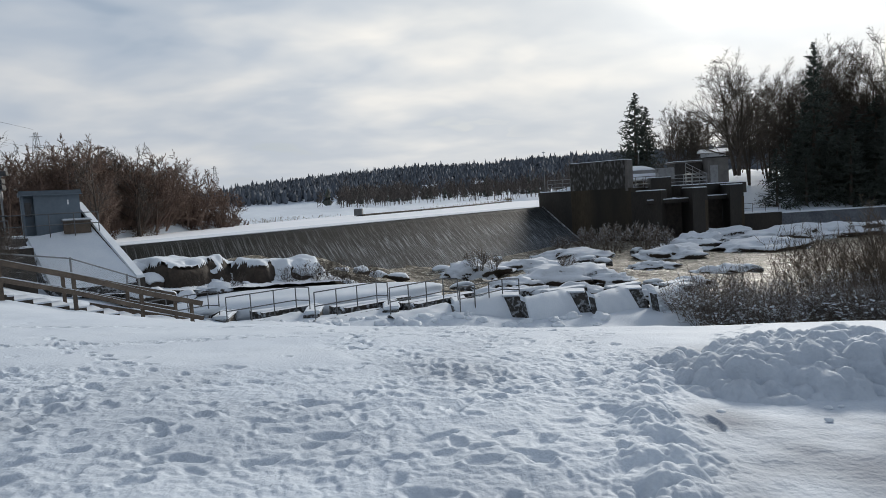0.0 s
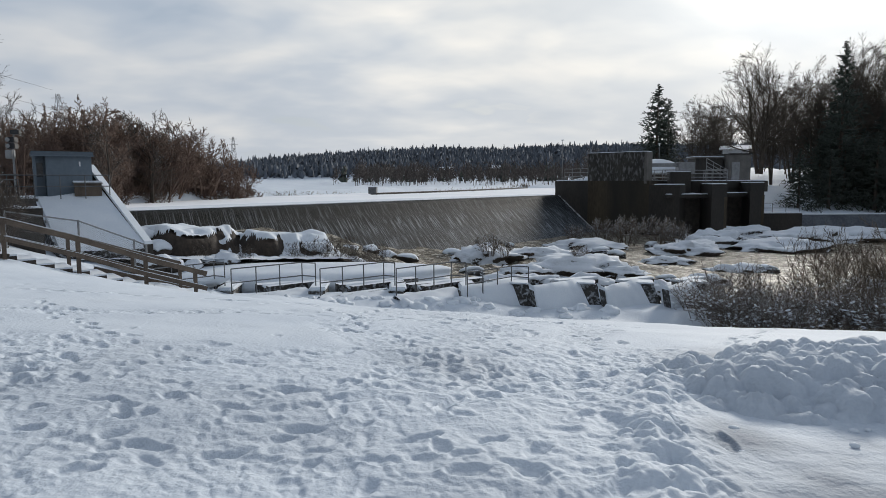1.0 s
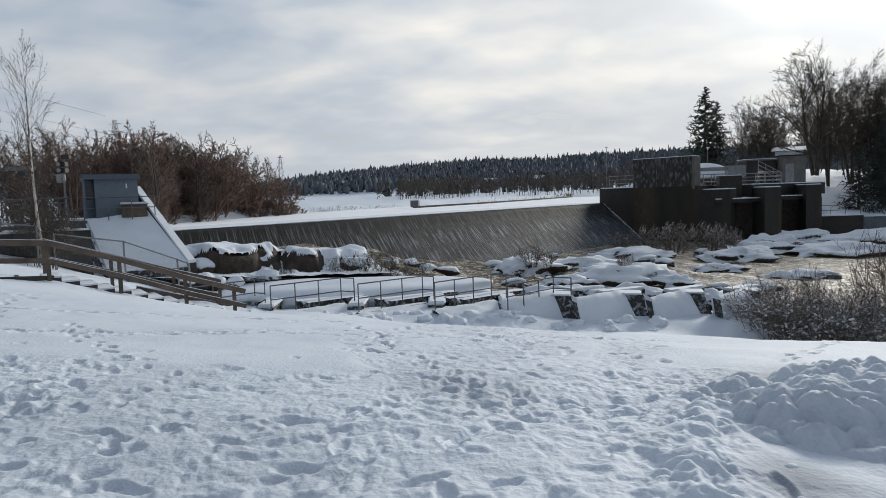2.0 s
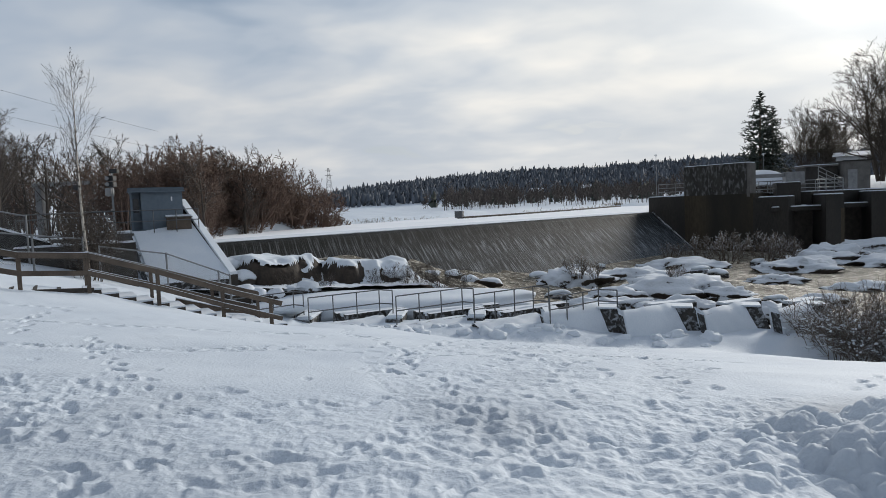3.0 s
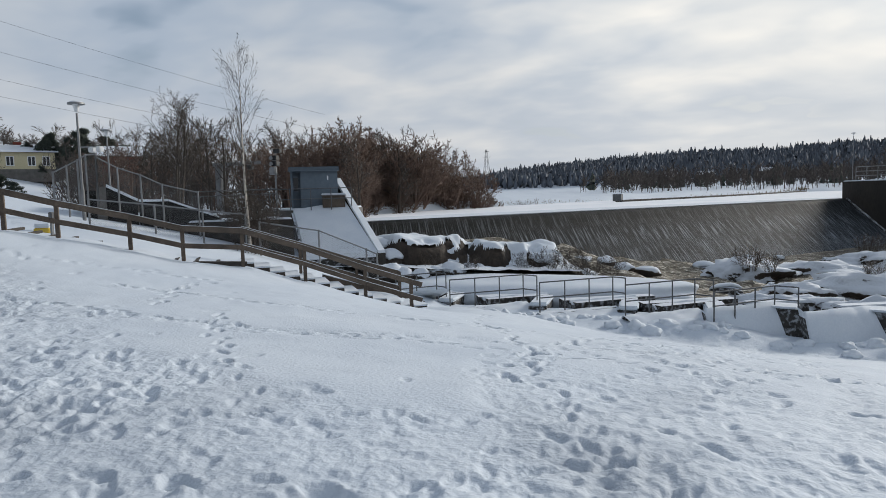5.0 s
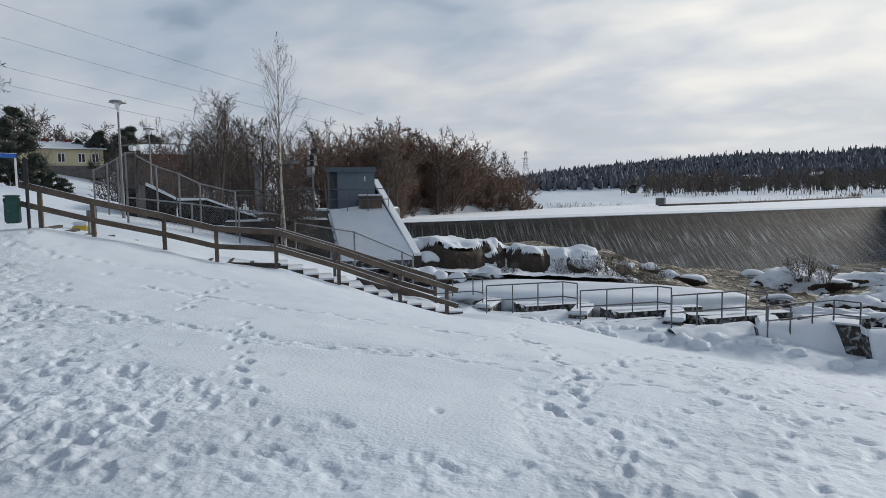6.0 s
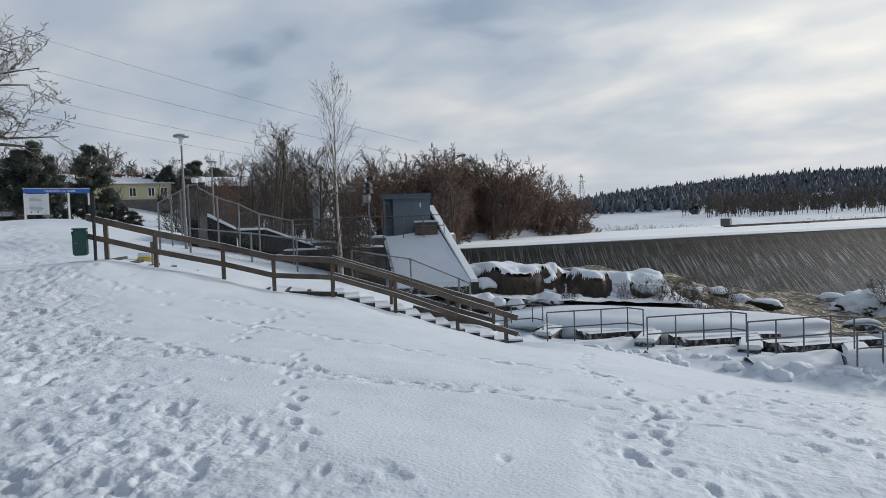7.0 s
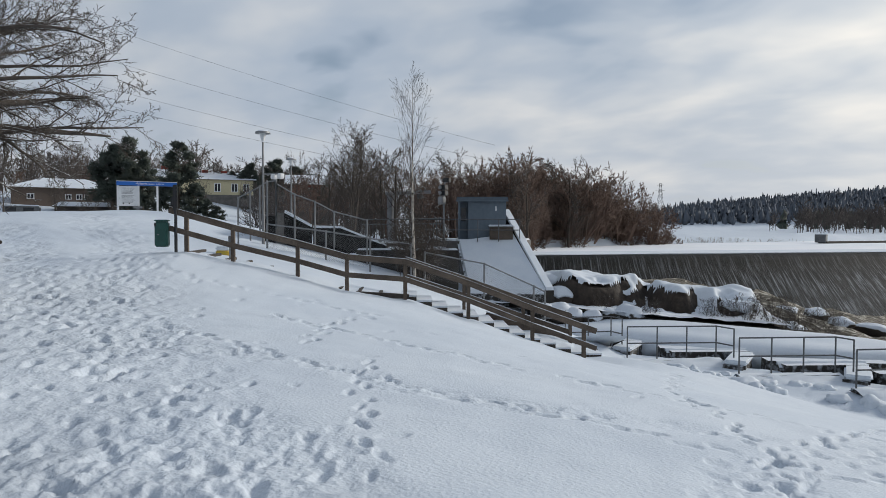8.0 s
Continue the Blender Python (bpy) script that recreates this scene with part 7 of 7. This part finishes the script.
    for k in range(13):
        t = (k + rng.uniform(0, 1)) / 13
        x = 9.2 + 7.8 * t + rng.uniform(-0.5, 0.8)
        y = 21.6 - 6.6 * t + rng.uniform(0.3, 2.6)
        s = rng.uniform(0.55, 1.1) * (0.70 + 0.60 * t)
        c = copy_thing(bush, pose(x, y, max(land_at(x, y), -3.4) - 0.1, 0, 0, rng.uniform(0, 360)))
        c.scale = (s, s, s)
    # far bank above the sluices: conifers and tall bare trees against the light
    dark = conifer(91, 15, 6.5, "tall dark spruce on the far bank", (46, 78, 3.0), NEEDLE, "spruce", "spruces on the far bank")
    # copies beyond x = 70 are never in view; added to shade river and quay
    for x, y, s in ((40.0, 75.5, 0.62), (43.5, 75.5, 0.72), (46.0, 77.0, 0.85), (49.5, 77.0, 0.8), (55.5, 79.0, 0.95), (62.5, 78.5, 0.95), (52.5, 76.5, 0.7), (58.5, 76.0, 0.8), (48.5, 75.0, 0.95), (51.0, 72.0, 0.8), (54.0, 76.0, 1.0), (57.5, 73.0, 0.9), (61.0, 75.0, 0.95), (47, 82, 1.05), (66, 74, 0.95), (53.0, 81.0, 1.1), (57.0, 83.0, 1.1), (60.5, 80.0, 1.05), (64.5, 80.5, 1.1), (69.0, 78.0, 1.05), (50.0, 80.0, 0.85), (71, 72, 1.0), (75, 76, 1.1), (79, 70, 1.0), (83, 75, 1.1), (88, 68, 1.05), (92, 73, 1.1), (73, 82, 1.1), (80, 82, 1.1), (98, 66, 1.1), (86, 80, 1.15), (44.5, 79.5, 0.75)):
        c = copy_thing(dark, pose(x, y, land_at(x, y) - 0.2, 0, 0, rng.uniform(0, 360)))
        c.scale = (s * 1.05, s * 1.05, s * rng.uniform(0.62, 0.82))
    for x, y, z, s in ((34.2, 110.2, 3.0, 1.0), (36.6, 112.0, 3.0, 0.85)):
        c = copy_thing(dark, pose(x, y, z, 0, 0, rng.uniform(0, 360)))
        c.scale = (s * 1.35, s * 1.35, s)
    for x, y, h, wide in ((-32.1, 228, 4.4, 1.0), (-23.0, 229, 4.0, 1.2), (-17.6, 229, 6.0, 2.0), (-3.4, 232, 6.4, 1.3), (9.0, 236, 5.5, 1.3), (-38.0, 240, 5.0, 1.2)):
        c = copy_thing(dark, pose(x, y, land_at(x, y) - 0.2, 0, 0, rng.uniform(0, 360)))
        c.scale = (h / 15 * wide, h / 15 * wide, h / 15)
    # extra spruces added behind to shade the islets; the rightmost stand out of view
    for k in range(16):
        x, y = 52 + 28 * (k / 15) + rng.uniform(-2, 2), 93 - 10 * (k / 15) + rng.uniform(-5, 5)
        s = rng.uniform(0.85, 1.0)
        c = copy_thing(dark, pose(x, y, land_at(x, y) - 0.2, 0, 0, rng.uniform(0, 360)))
        c.scale = (s * 1.2, s * 1.2, s * 0.9)
    big = bare_tree(47, 15.5, 0.34, BARK_BACKLIT, "great leafless tree against the sky", (37.0, 79.0, 2.4), group="bare trees on the far bank", min_r=0.015, dome=((0, 0, 8.4), (6.6, 6.6, 7.7)),
                    stem=stems(47, 3, 10.6, 0.26, 0.34, 0.05, 8, base=0.4, taper=0.25), levels=[(13, 50, lambda t: 0.80 - 0.30 * t, 0.2, 0.08, 0.05, 5, 0.5, 4), (9, 38, 0.55, 0.15, 0.12, 0.05, 2, 0.55, 3), (8, 38, 0.55, 0.2, 0.15, 0.03, 1, 0.7, 3), (3, 34, 0.6, 0.3, 0.2, 0.02, 1, 0.8, 3)])
    for x, y, s in ((47, 84, 1.10), (42, 86, 0.9), (53, 88, 1.3), (40.5, 104, 0.85), (44, 108, 0.8), (58, 86, 1.3), (64, 84, 1.25), (50, 96, 1.15), (37.5, 101, 0.85), (69, 84, 1.25), (50.5, 85, 1.15), (55.5, 90, 1.25), (60, 92, 1.3)):
        c = copy_thing(big, pose(x, y, land_at(x, y) - 0.2, 0, 0, rng.uniform(0, 360)))
        c.scale = (s * 0.72, s * 0.72, s)
    rt = copy_thing(mid, pose(32.5, 157, 2.0, 0, 0, 40))
    rt.scale = (1.15, 1.15, 1.15)
    # by the houses
    p = pine(93, 7.2, "dark bushy pine beside the yellow house", (-65.7, 40.3, 3.3), NEEDLE, "pines by the houses")
    for x, y, s in ((-63.9, 41.0, 0.72), (-67.6, 40.6, 0.8), (-77.0, 40.0, 1.35), (-75.6, 41.2, 1.05), (-79.4, 39.4, 1.2), (-61.2, 42.1, 0.42), (-62.4, 41.7, 0.5), (-70, 60, 1.0), (-62, 56, 1.0), (-58, 62, 1.0)):
        c = copy_thing(p, pose(x, y, land_at(x, y) - 0.2, 0, 0, rng.uniform(0, 360)))
        c.scale = (s, s, s)
    for x, y, top in ((-90.7, 66.6, 12.2), (-87.6, 69.5, 12.8), (-85.0, 72.0, 11.6), (-93.5, 65.0, 11.0)):
        s = (top - land_at(x, y)) / 7.2
        c = copy_thing(p, pose(x, y, land_at(x, y) - 0.2, 0, 0, rng.uniform(0, 360)))
        c.scale = (s, s, s)
    for x, y, top, wide in ((-78.2, 66.6, 15.3, 0.55), (-73.5, 66.0, 12.8, 0.8), (-69.0, 68.0, 12.6, 0.9), (-63.0, 70.0, 12.4, 0.9), (-57.0, 72.0, 12.0, 0.9), (-99.0, 74.0, 14.6, 1.0), (-104.0, 70.0, 15.0, 1.0), (-112.0, 60.0, 14.0, 1.0)):
        s = (top - land_at(x, y)) / 7.9
        c = copy_thing(mid, pose(x, y, land_at(x, y) - 0.2, 0, 0, rng.uniform(0, 360)))
        c.scale = (s * wide, s * wide, s)
    for k in range(16):
        bearing = math.radians(-76 + 26 * k / 15 + rng.uniform(-0.6, 0.6))
        d = rng.uniform(122, 155)
        x, y = d * math.sin(bearing), 3.5 + d * math.cos(bearing)
        s = rng.uniform(0.9, 1.35)
        c = copy_thing(rng.choice((mid, mid2)), pose(x, y, land_at(x, y) - 0.2, 0, 0, rng.uniform(0, 360)))
        c.scale = (s, s, s)


far_trees()


def woods(name, seed, count, place, label, width=0.35, mat=None, blunt=0.5, tiers=4, trunks=True, peak=1.0):
    """Far woods: many small ragged conifers and bare crowns in one sheet of geometry."""
    rng = np.random.default_rng(seed)
    vs, fs, n = [], [], 0
    spots = np.array([place(rng) for _ in range(count)])
    feet = land(spots[:, 0], spots[:, 1]) - 0.3
    for (x, y, h), z in zip(spots, feet):
        k = 4
        w = h * width * rng.uniform(0.6, 1.6)
        bare = h * rng.uniform(0.0, 0.10)
        ring = []
        for t in range(tiers + 1):
            f = t / tiers
            r = w / 2 * (1 - f * peak) ** blunt * (0.75 + 0.25 * f) * (0.75 + 0.5 * (t % 2)) + 0.05
            a = np.arange(k) * 2 * math.pi / k + rng.uniform(0, 6)
            rr = r * rng.uniform(0.35, 1.35, k)
            zz = z + bare + (h - bare) * f + rng.uniform(-0.06, 0.06, k) * h
            ring.append(np.stack([x + rr * np.cos(a), y + rr * np.sin(a), zz], -1))
        v = np.concatenate(ring)
        i = (np.arange(tiers)[:, None] * k + np.arange(k)).ravel()
        j = (np.arange(tiers)[:, None] * k + (np.arange(k) + 1) % k).ravel()
        f = np.stack([i, j, j + k, i + k], -1)
        vs.append(v)
        fs.append(f + n)
        n += len(v)
        if trunks:
            tv, tf = tubes(np.array([[[x, y, z - 0.3], [x, y, z + bare + 0.3 * h]]]), np.array([[0.02 * h, 0.012 * h]]), 4)
            vs.append(tv)
            fs.append(tf + n)
            n += len(tv)
    ob = mesh_object(name, np.concatenate(vs), np.concatenate(fs), mat or NEEDLE_HAZY)
    return tagged(ob, label, "woods", kind="stuff")


def twig_woods(name, seed, count, place, label, mat, thin, shape=((9, 40, 0.5), (9, 38, 0.42)), stem_n=1, spread=0.35):
    """Leafless woods or thickets: every crown grown limb by limb, all in one sheet of geometry."""
    rng = np.random.default_rng(seed)
    spots = np.array([place(rng) for _ in range(count)])
    feet = land(spots[:, 0], spots[:, 1]) - 0.3
    n, K = count * stem_n, 5
    foot = np.repeat(np.stack([spots[:, 0], spots[:, 1], feet], -1), stem_n, 0)
    h = np.repeat(spots[:, 2], stem_n) * rng.uniform(0.85, 1.0, n) * (0.78 if stem_n == 1 else 0.9)
    d = norm(np.concatenate([rng.normal(0, spread if stem_n > 1 else 0.07, (n, 2)), np.ones((n, 1))], 1))
    q = [foot]
    for _ in range(K - 1):
        d = norm(d + rng.normal(0, 0.07, d.shape))
        q.append(q[-1] + d * (h / (K - 1))[:, None])
    stem = (np.stack(q, 1), (0.014 * h)[:, None] * np.linspace(1, 0.25, K), 4)
    crown = np.repeat(spots[:, 2], stem_n)[:, None]
    tall = 0.20 if stem_n > 2 else 0.55
    dome = (foot + crown * np.array((0, 0, tall)), crown * rng.uniform(0.9, 1.1, (n, 1)) * np.array((0.60 if stem_n > 2 else 0.40,) * 2 + (0.98 - tall,)))
    limbs = grow(seed, stem, [(c, a, L, 0.04 if stem_n > 1 else 0.25, 0.12, 0.07, 2 if i == 0 else 1, 0.5, 3) for i, (c, a, L) in enumerate(shape)], dome)
    return tagged(branch_mesh(name, limbs, mat, None, thin), label, "woods", kind="stuff")


def sector(b0, b1, d0, d1, h0, h1):
    """Places in a sector round the start, by bearing and distance."""
    def place(rng):
        b, d = math.radians(rng.uniform(b0, b1)), rng.uniform(d0, d1)
        return d * math.sin(b), 3.5 + d * math.cos(b), rng.uniform(h0, h1)
    return place


def ridge_place(rng):
    u = rng.uniform(0, 1)
    x = -200 + 430 * u + rng.normal(0, 4)
    y = 345 + 215 * rng.uniform(0, 1) ** 0.7
    return x, y, rng.uniform(4.5, 9.5) * (1.0 if rng.uniform() < 0.93 else 1.25)


woods("far_woods", 1, 13000, ridge_place, "distant snow-dusted pine woods on the ridge, paled by painted haze", width=0.50, blunt=0.62, tiers=3, trunks=False, peak=0.99)


def shore_place(rng):
    u = rng.uniform(0, 1)
    x = -40 + 150 * u
    y = 190 + 110 * rng.uniform(0, 1) + 40 * u
    return x, y, rng.uniform(3.5, 8)


twig_woods("shore_thicket", 2, 420, shore_place, "distant leafless thicket along the far shore", WOODS_BROWN, 0.05, ((7, 46, 0.6), (8, 40, 0.5)))
twig_woods("shore_trees", 12, 300, sector(-9.3, 12, 152, 235, 5.0, 9.0), "brown leafless trees along the far shore", WOODS_BROWN, 0.045, ((8, 40, 0.5), (9, 40, 0.45)))


def willow_foot(rng):
    y = rng.uniform(36, 62)
    return float(np.interp(y, [34, 40, 56, 62], [-19.6, -21.4, -19.5, -19.3])) - rng.uniform(0, 3.5), y, rng.uniform(1.4, 2.8) * float(np.interp(y, [40, 54, 61], [1, 1, 0.6]))


twig_woods("willow_foot_brush", 18, 95, willow_foot, "low brown willow brush along the edge of the ice", BARK_WILLOW, 0.013, ((6, 46, 0.5), (6, 40, 0.5), (3, 34, 0.6)), 5, 0.8)
woods("shore_firs", 3, 90, shore_place, "distant dark firs along the far shore", width=0.45, mat=NEEDLE)


def reeds():
    """A fringe of dry reeds and low brush along the far shore."""
    rng = np.random.default_rng(9)
    n = 2600
    s = rng.uniform(0, 1, n)
    x, y = -19 + 37 * s + rng.normal(0, 0.5, n), 61 + 88 * s + rng.normal(0, 0.9, n) + 1.5
    x = x - 1.6
    z = land(x, y)
    h = rng.uniform(0.1, 0.4, n) * (0.6 + s)
    tip = np.stack([x + rng.normal(0, 0.15, n), y, z + h], -1)
    v, f = tubes(np.stack([np.stack([x, y, z - 0.2], -1), tip], 1), np.stack([np.full(n, 0.035), np.full(n, 0.012)], 1) * (0.6 + s)[:, None], 3)
    tagged(mesh_object("reeds", v, f, GRASS_DRY), "fringe of dry reeds along the far shore", "reeds", kind="stuff")


reeds()


twig_woods("village_woods", 5, 250, sector(-88, -46, 112, 175, 6, 11), "grey-brown leafless woods behind the houses", WOODS_BROWN, 0.034, ((8, 46, 0.62), (8, 40, 0.45), (4, 36, 0.6)))
twig_woods("bank_thicket", 6, 150, sector(-55, -27, 48, 90, 4.0, 6.8), "dense brown thicket along the bank", WOODS_BROWN, 0.015, ((7, 46, 0.6), (7, 40, 0.45), (3, 36, 0.6)), 2, 0.2)
twig_woods("far_bank_woods", 7, 130, lambda rng: (rng.uniform(52, 130), rng.uniform(88, 135), rng.uniform(9, 14)), "dark leafless woods on the far bank", BARK_BACKLIT, 0.036, ((10, 50, 0.5), (8, 42, 0.45), (3, 40, 0.6)))


def willow_place(rng):
    y = rng.uniform(40.5, 60)
    return float(np.interp(y, [40, 56, 62], [-24.5, -22.0, -22.0])) - rng.uniform(0, 5.5), y, rng.uniform(5.0, 6.2) * float(np.interp(y, [40, 48, 54, 60], [1.2, 1.15, 1.0, 0.6]))


twig_woods("willow_undergrowth", 8, 70, willow_place, "dense brown willow undergrowth beside the pond", BARK_WILLOW, 0.014, ((7, 44, 0.45), (7, 44, 0.42), (5, 44, 0.5)), 5, 0.5)


def house(name, label, x, y, z, turn, long, deep, high, wall, roof_h, windows=(), chimneys=(), over=0.5, storeys=1, hip=0.0):
    h = thing(name, label, "house", at=(x, y, z), turn=turn)
    part("wall", one_box(-long / 2, -deep / 2, -1.5, long / 2, deep / 2, high), wall, h)
    part("plinth", one_box(-long / 2 - 0.05, -deep / 2 - 0.05, -1.5, long / 2 + 0.05, deep / 2 + 0.05, 0.35), CONCRETE, h)
    bm = bmesh.new()
    a, b = long / 2 + over, deep / 2 + over
    v = [bm.verts.new(p) for p in ((-a, -b, high), (a, -b, high), (a, b, high), (-a, b, high), (-a + hip, 0, high + roof_h), (a - hip, 0, high + roof_h))]
    for f in ((0, 1, 5, 4), (2, 3, 4, 5), (0, 4, 3), (1, 2, 5), (3, 2, 1, 0)):
        bm.faces.new([v[i] for i in f])
    part("roof", bm, BRICK_WALL, h)
    bm = bmesh.new()
    v = [bm.verts.new(p) for p in ((-a, -b, high + 0.03), (a, -b, high + 0.03), (a, b, high + 0.03), (-a, b, high + 0.03), (-a + hip, 0, high + roof_h + 0.14), (a - hip, 0, high + roof_h + 0.14))]
    for f in ((0, 1, 5, 4), (2, 3, 4, 5), (0, 4, 3), (1, 2, 5), (3, 2, 1, 0)):
        bm.faces.new([v[i] for i in f])
    part("roof_snow", bm, SNOW_CAP, h)
    for wx, wz, ww, wh in windows:
        w = part("window", one_box(wx - ww / 2 - 0.1, -deep / 2 - 0.06, wz - 0.1, wx + ww / 2 + 0.1, -deep / 2 - 0.003, wz + wh + 0.1), WHITE, h)
        part("pane", one_box(wx - ww / 2, -deep / 2 - 0.075, wz, wx - 0.05, -deep / 2 - 0.062, wz + wh), DARK_GLASS, w)
        part("pane", one_box(wx + 0.05, -deep / 2 - 0.075, wz, wx + ww / 2, -deep / 2 - 0.062, wz + wh), DARK_GLASS, w)
    for cx, cz in chimneys:
        part("chimney", one_box(cx - 0.5, -0.4, high + roof_h - 0.6, cx + 0.5, 0.4, high + roof_h + cz), RED_WALL, h)
    return h


house("yellow_house", "long pale yellow timber house with a snowy roof", -96.0, 63.0, 6.6, 57, 13, 8, 2.75, YELLOW_WALL, 1.35, [(3.6, 0.9, 0.8, 1.2), (5.4, 0.9, 0.8, 1.2), (1.0, 0.9, 0.8, 1.2)], [(-4, 0.45), (-1, 0.5), (2, 0.4), (-6, 0.3)])
house("yellow_house", "tall yellow house gable behind the pines", -103.0, 57.0, 6.6, 57, 3.2, 8, 3.2, YELLOW_WALL, 1.5, [(-1, 1.2, 1.0, 1.6)], [(1.5, 0.6)])
house("brick_house", "wide brown house with a hipped snowy roof", -91.0, 38.6, 3.8, 69, 11.2, 8, 2.7, BRICK_WALL, 1.35, [(-3.6, 1.4, 0.6, 0.5), (0.4, 1.4, 0.5, 0.5), (1.6, 1.4, 0.5, 0.5), (2.5, 1.4, 0.5, 0.5), (4.4, 1.4, 0.5, 0.5)], hip=3.6)
house("low_shed", "low shed with a flat snowy roof", -82.4, 37.9, 3.3, 68, 6.4, 3.4, 0.75, WOOD_DARK, 0.5, hip=0.8)
house("red_house", "red timber house with white trim and a snowy roof", -90.5, 25.4, 4.0, 72, 6.4, 7, 2.3, RED_WALL, 1.5, [(-1.5, 1.2, 0.9, 1.2), (1.5, 1.2, 0.9, 1.2)], [(1.0, 0.5)])
house("red_house", "small red-brown timber cottage among trees", -54.4, 48.4, 4.2, 50, 3.2, 3.0, 1.9, RED_WALL, 1.0, [(0, 0.8, 0.7, 0.7)])
house("white_building", "pale building half hidden behind trees", 44.2, 102.5, 3.2, -25, 3.6, 5, 3.2, WHITE, 0.6)
for k, (x, y, z) in enumerate(((-5, 330, 6), (22, 345, 7), (-18, 300, 5))):
    house("distant_house", "distant snowy-roofed house on the far slope", x, y, z, 10 * k, 7, 6, 2.0, BRICK_WALL, 1.6, [(0, 0.7, 1.0, 1.0)])


def pylon(x, y, z, h):
    p = thing("pylon", "distant steel lattice power pylon", "pylon", "power pylons", at=(x, y, z))
    w = h * 0.10
    bm = bmesh.new()
    corners = [(-1, -1), (1, -1), (1, 1), (-1, 1)]
    at = lambda c, t: (c[0] * w * (1 - 0.85 * t), c[1] * w * (1 - 0.85 * t), h * t)
    for c in corners:
        rod(bm, at(c, 0), at(c, 1), 0.07, 4)
    for k in range(8):
        for i in range(4):
            rod(bm, at(corners[i], k / 8), at(corners[(i + 1) % 4], (k + 1) / 8), 0.05, 3)
            rod(bm, at(corners[(i + 1) % 4], k / 8), at(corners[i], (k + 1) / 8), 0.05, 3)
    part("tower", bm, STEEL_DARK, p)
    for t, r in ((0.82, 0.10), (0.95, 0.08)):
        part("cross_arm", rod(bmesh.new(), (-h * r, 0, h * t), (h * r, 0, h * t), 0.10, 5), STEEL_DARK, p)


van = thing("parked_van", "dark parked van with snow on its roof", "van", at=(-74.4, 28.2, land_at(-74.4, 28.2)), turn=68)
part("body", one_box(-1.6, -0.8, 0.30, 1.6, 0.8, 1.5, bevel=0.12), STEEL_DARK, van)
part("bonnet", one_box(1.55, -0.75, 0.30, 2.2, 0.75, 0.95, bevel=0.10), STEEL_DARK, van)
part("roof_snow", one_box(-1.55, -0.75, 1.49, 1.5, 0.75, 1.62, bevel=0.05), SNOW_CAP, van)
for wx in (-0.9, 0.6):
    part("side_window", one_box(wx - 0.45, -0.815, 0.95, wx + 0.45, -0.79, 1.35), DARK_GLASS, van)
for wx in (-1.05, 1.35):
    for wy in (-0.78, 0.78):
        part("wheel", rod(bmesh.new(), (wx, wy - 0.1, 0.3), (wx, wy + 0.1, 0.3), 0.32, 14), BLACK, van)
# slim trees in front of the houses
for x, y, s in ((-54.6, 23.9, 0.62), (-57.4, 27.6, 0.55), (-60.0, 31.0, 0.5), (-64.0, 22.0, 0.6), (-66.0, 24.0, 0.7), (-70.0, 21.5, 0.6), (-72.0, 46.0, 0.95), (-80.0, 45.5, 1.0)):
    c = copy_thing(bpy.data.objects["bare_tree.001"], pose(x, y, land_at(x, y) - 0.15, 0, 0, 37 * x))
    c.scale = (s * 0.8, s * 0.8, s)
pylon(-133, 381, 4, 25.5)
pylon(-171, 420, 6, 27)
pylon(-158, 254, 4, 33.5)


def cables():
    """Slack power lines over the left bank."""
    for k, (z0, z1) in enumerate(((17.6, 10.4), (15.0, 8.7), (12.7, 7.2), (11.3, 6.2))):
        pts = []
        for s in np.linspace(-0.6, 1.15, 40):
            x, y = -54.3 + 17.5 * s, 30.2 + 21.3 * s
            pts.append((x, y, z0 + (z1 - z0) * s + 1.0 * s * (s - 1.0)))
        v, f = tubes(np.array([pts]), np.full((1, 40), 0.009), 4)
        tagged(mesh_object("power_cable", v, f, BLACK), "thin dark overhead power cable", "cable", "power cables")


cables()
dock = thing("far_jetty", "long low dark jetty along the far shore of the pond", "jetty")
for a, b in (((-9.3, 73.0), (-3.1, 87.0)), ((-3.0, 87.2), (6.0, 113.0)), ((6.1, 113.3), (16.0, 146.0))):
    part("deck", plank(bmesh.new(), (*a, 0.30), (*b, 0.30), 0.9, 0.2), WOOD_DARK, dock)
pump = thing("pump_hut", "small grey hut on the far shore", "hut")
part("wall", one_box(-9.9, 72.6, 0.3, -9.0, 73.8, 1.05), STEEL_DARK, pump)
part("roof", one_box(-10.0, 72.5, 1.05, -8.9, 73.9, 1.11), SNOW_CAP, pump)
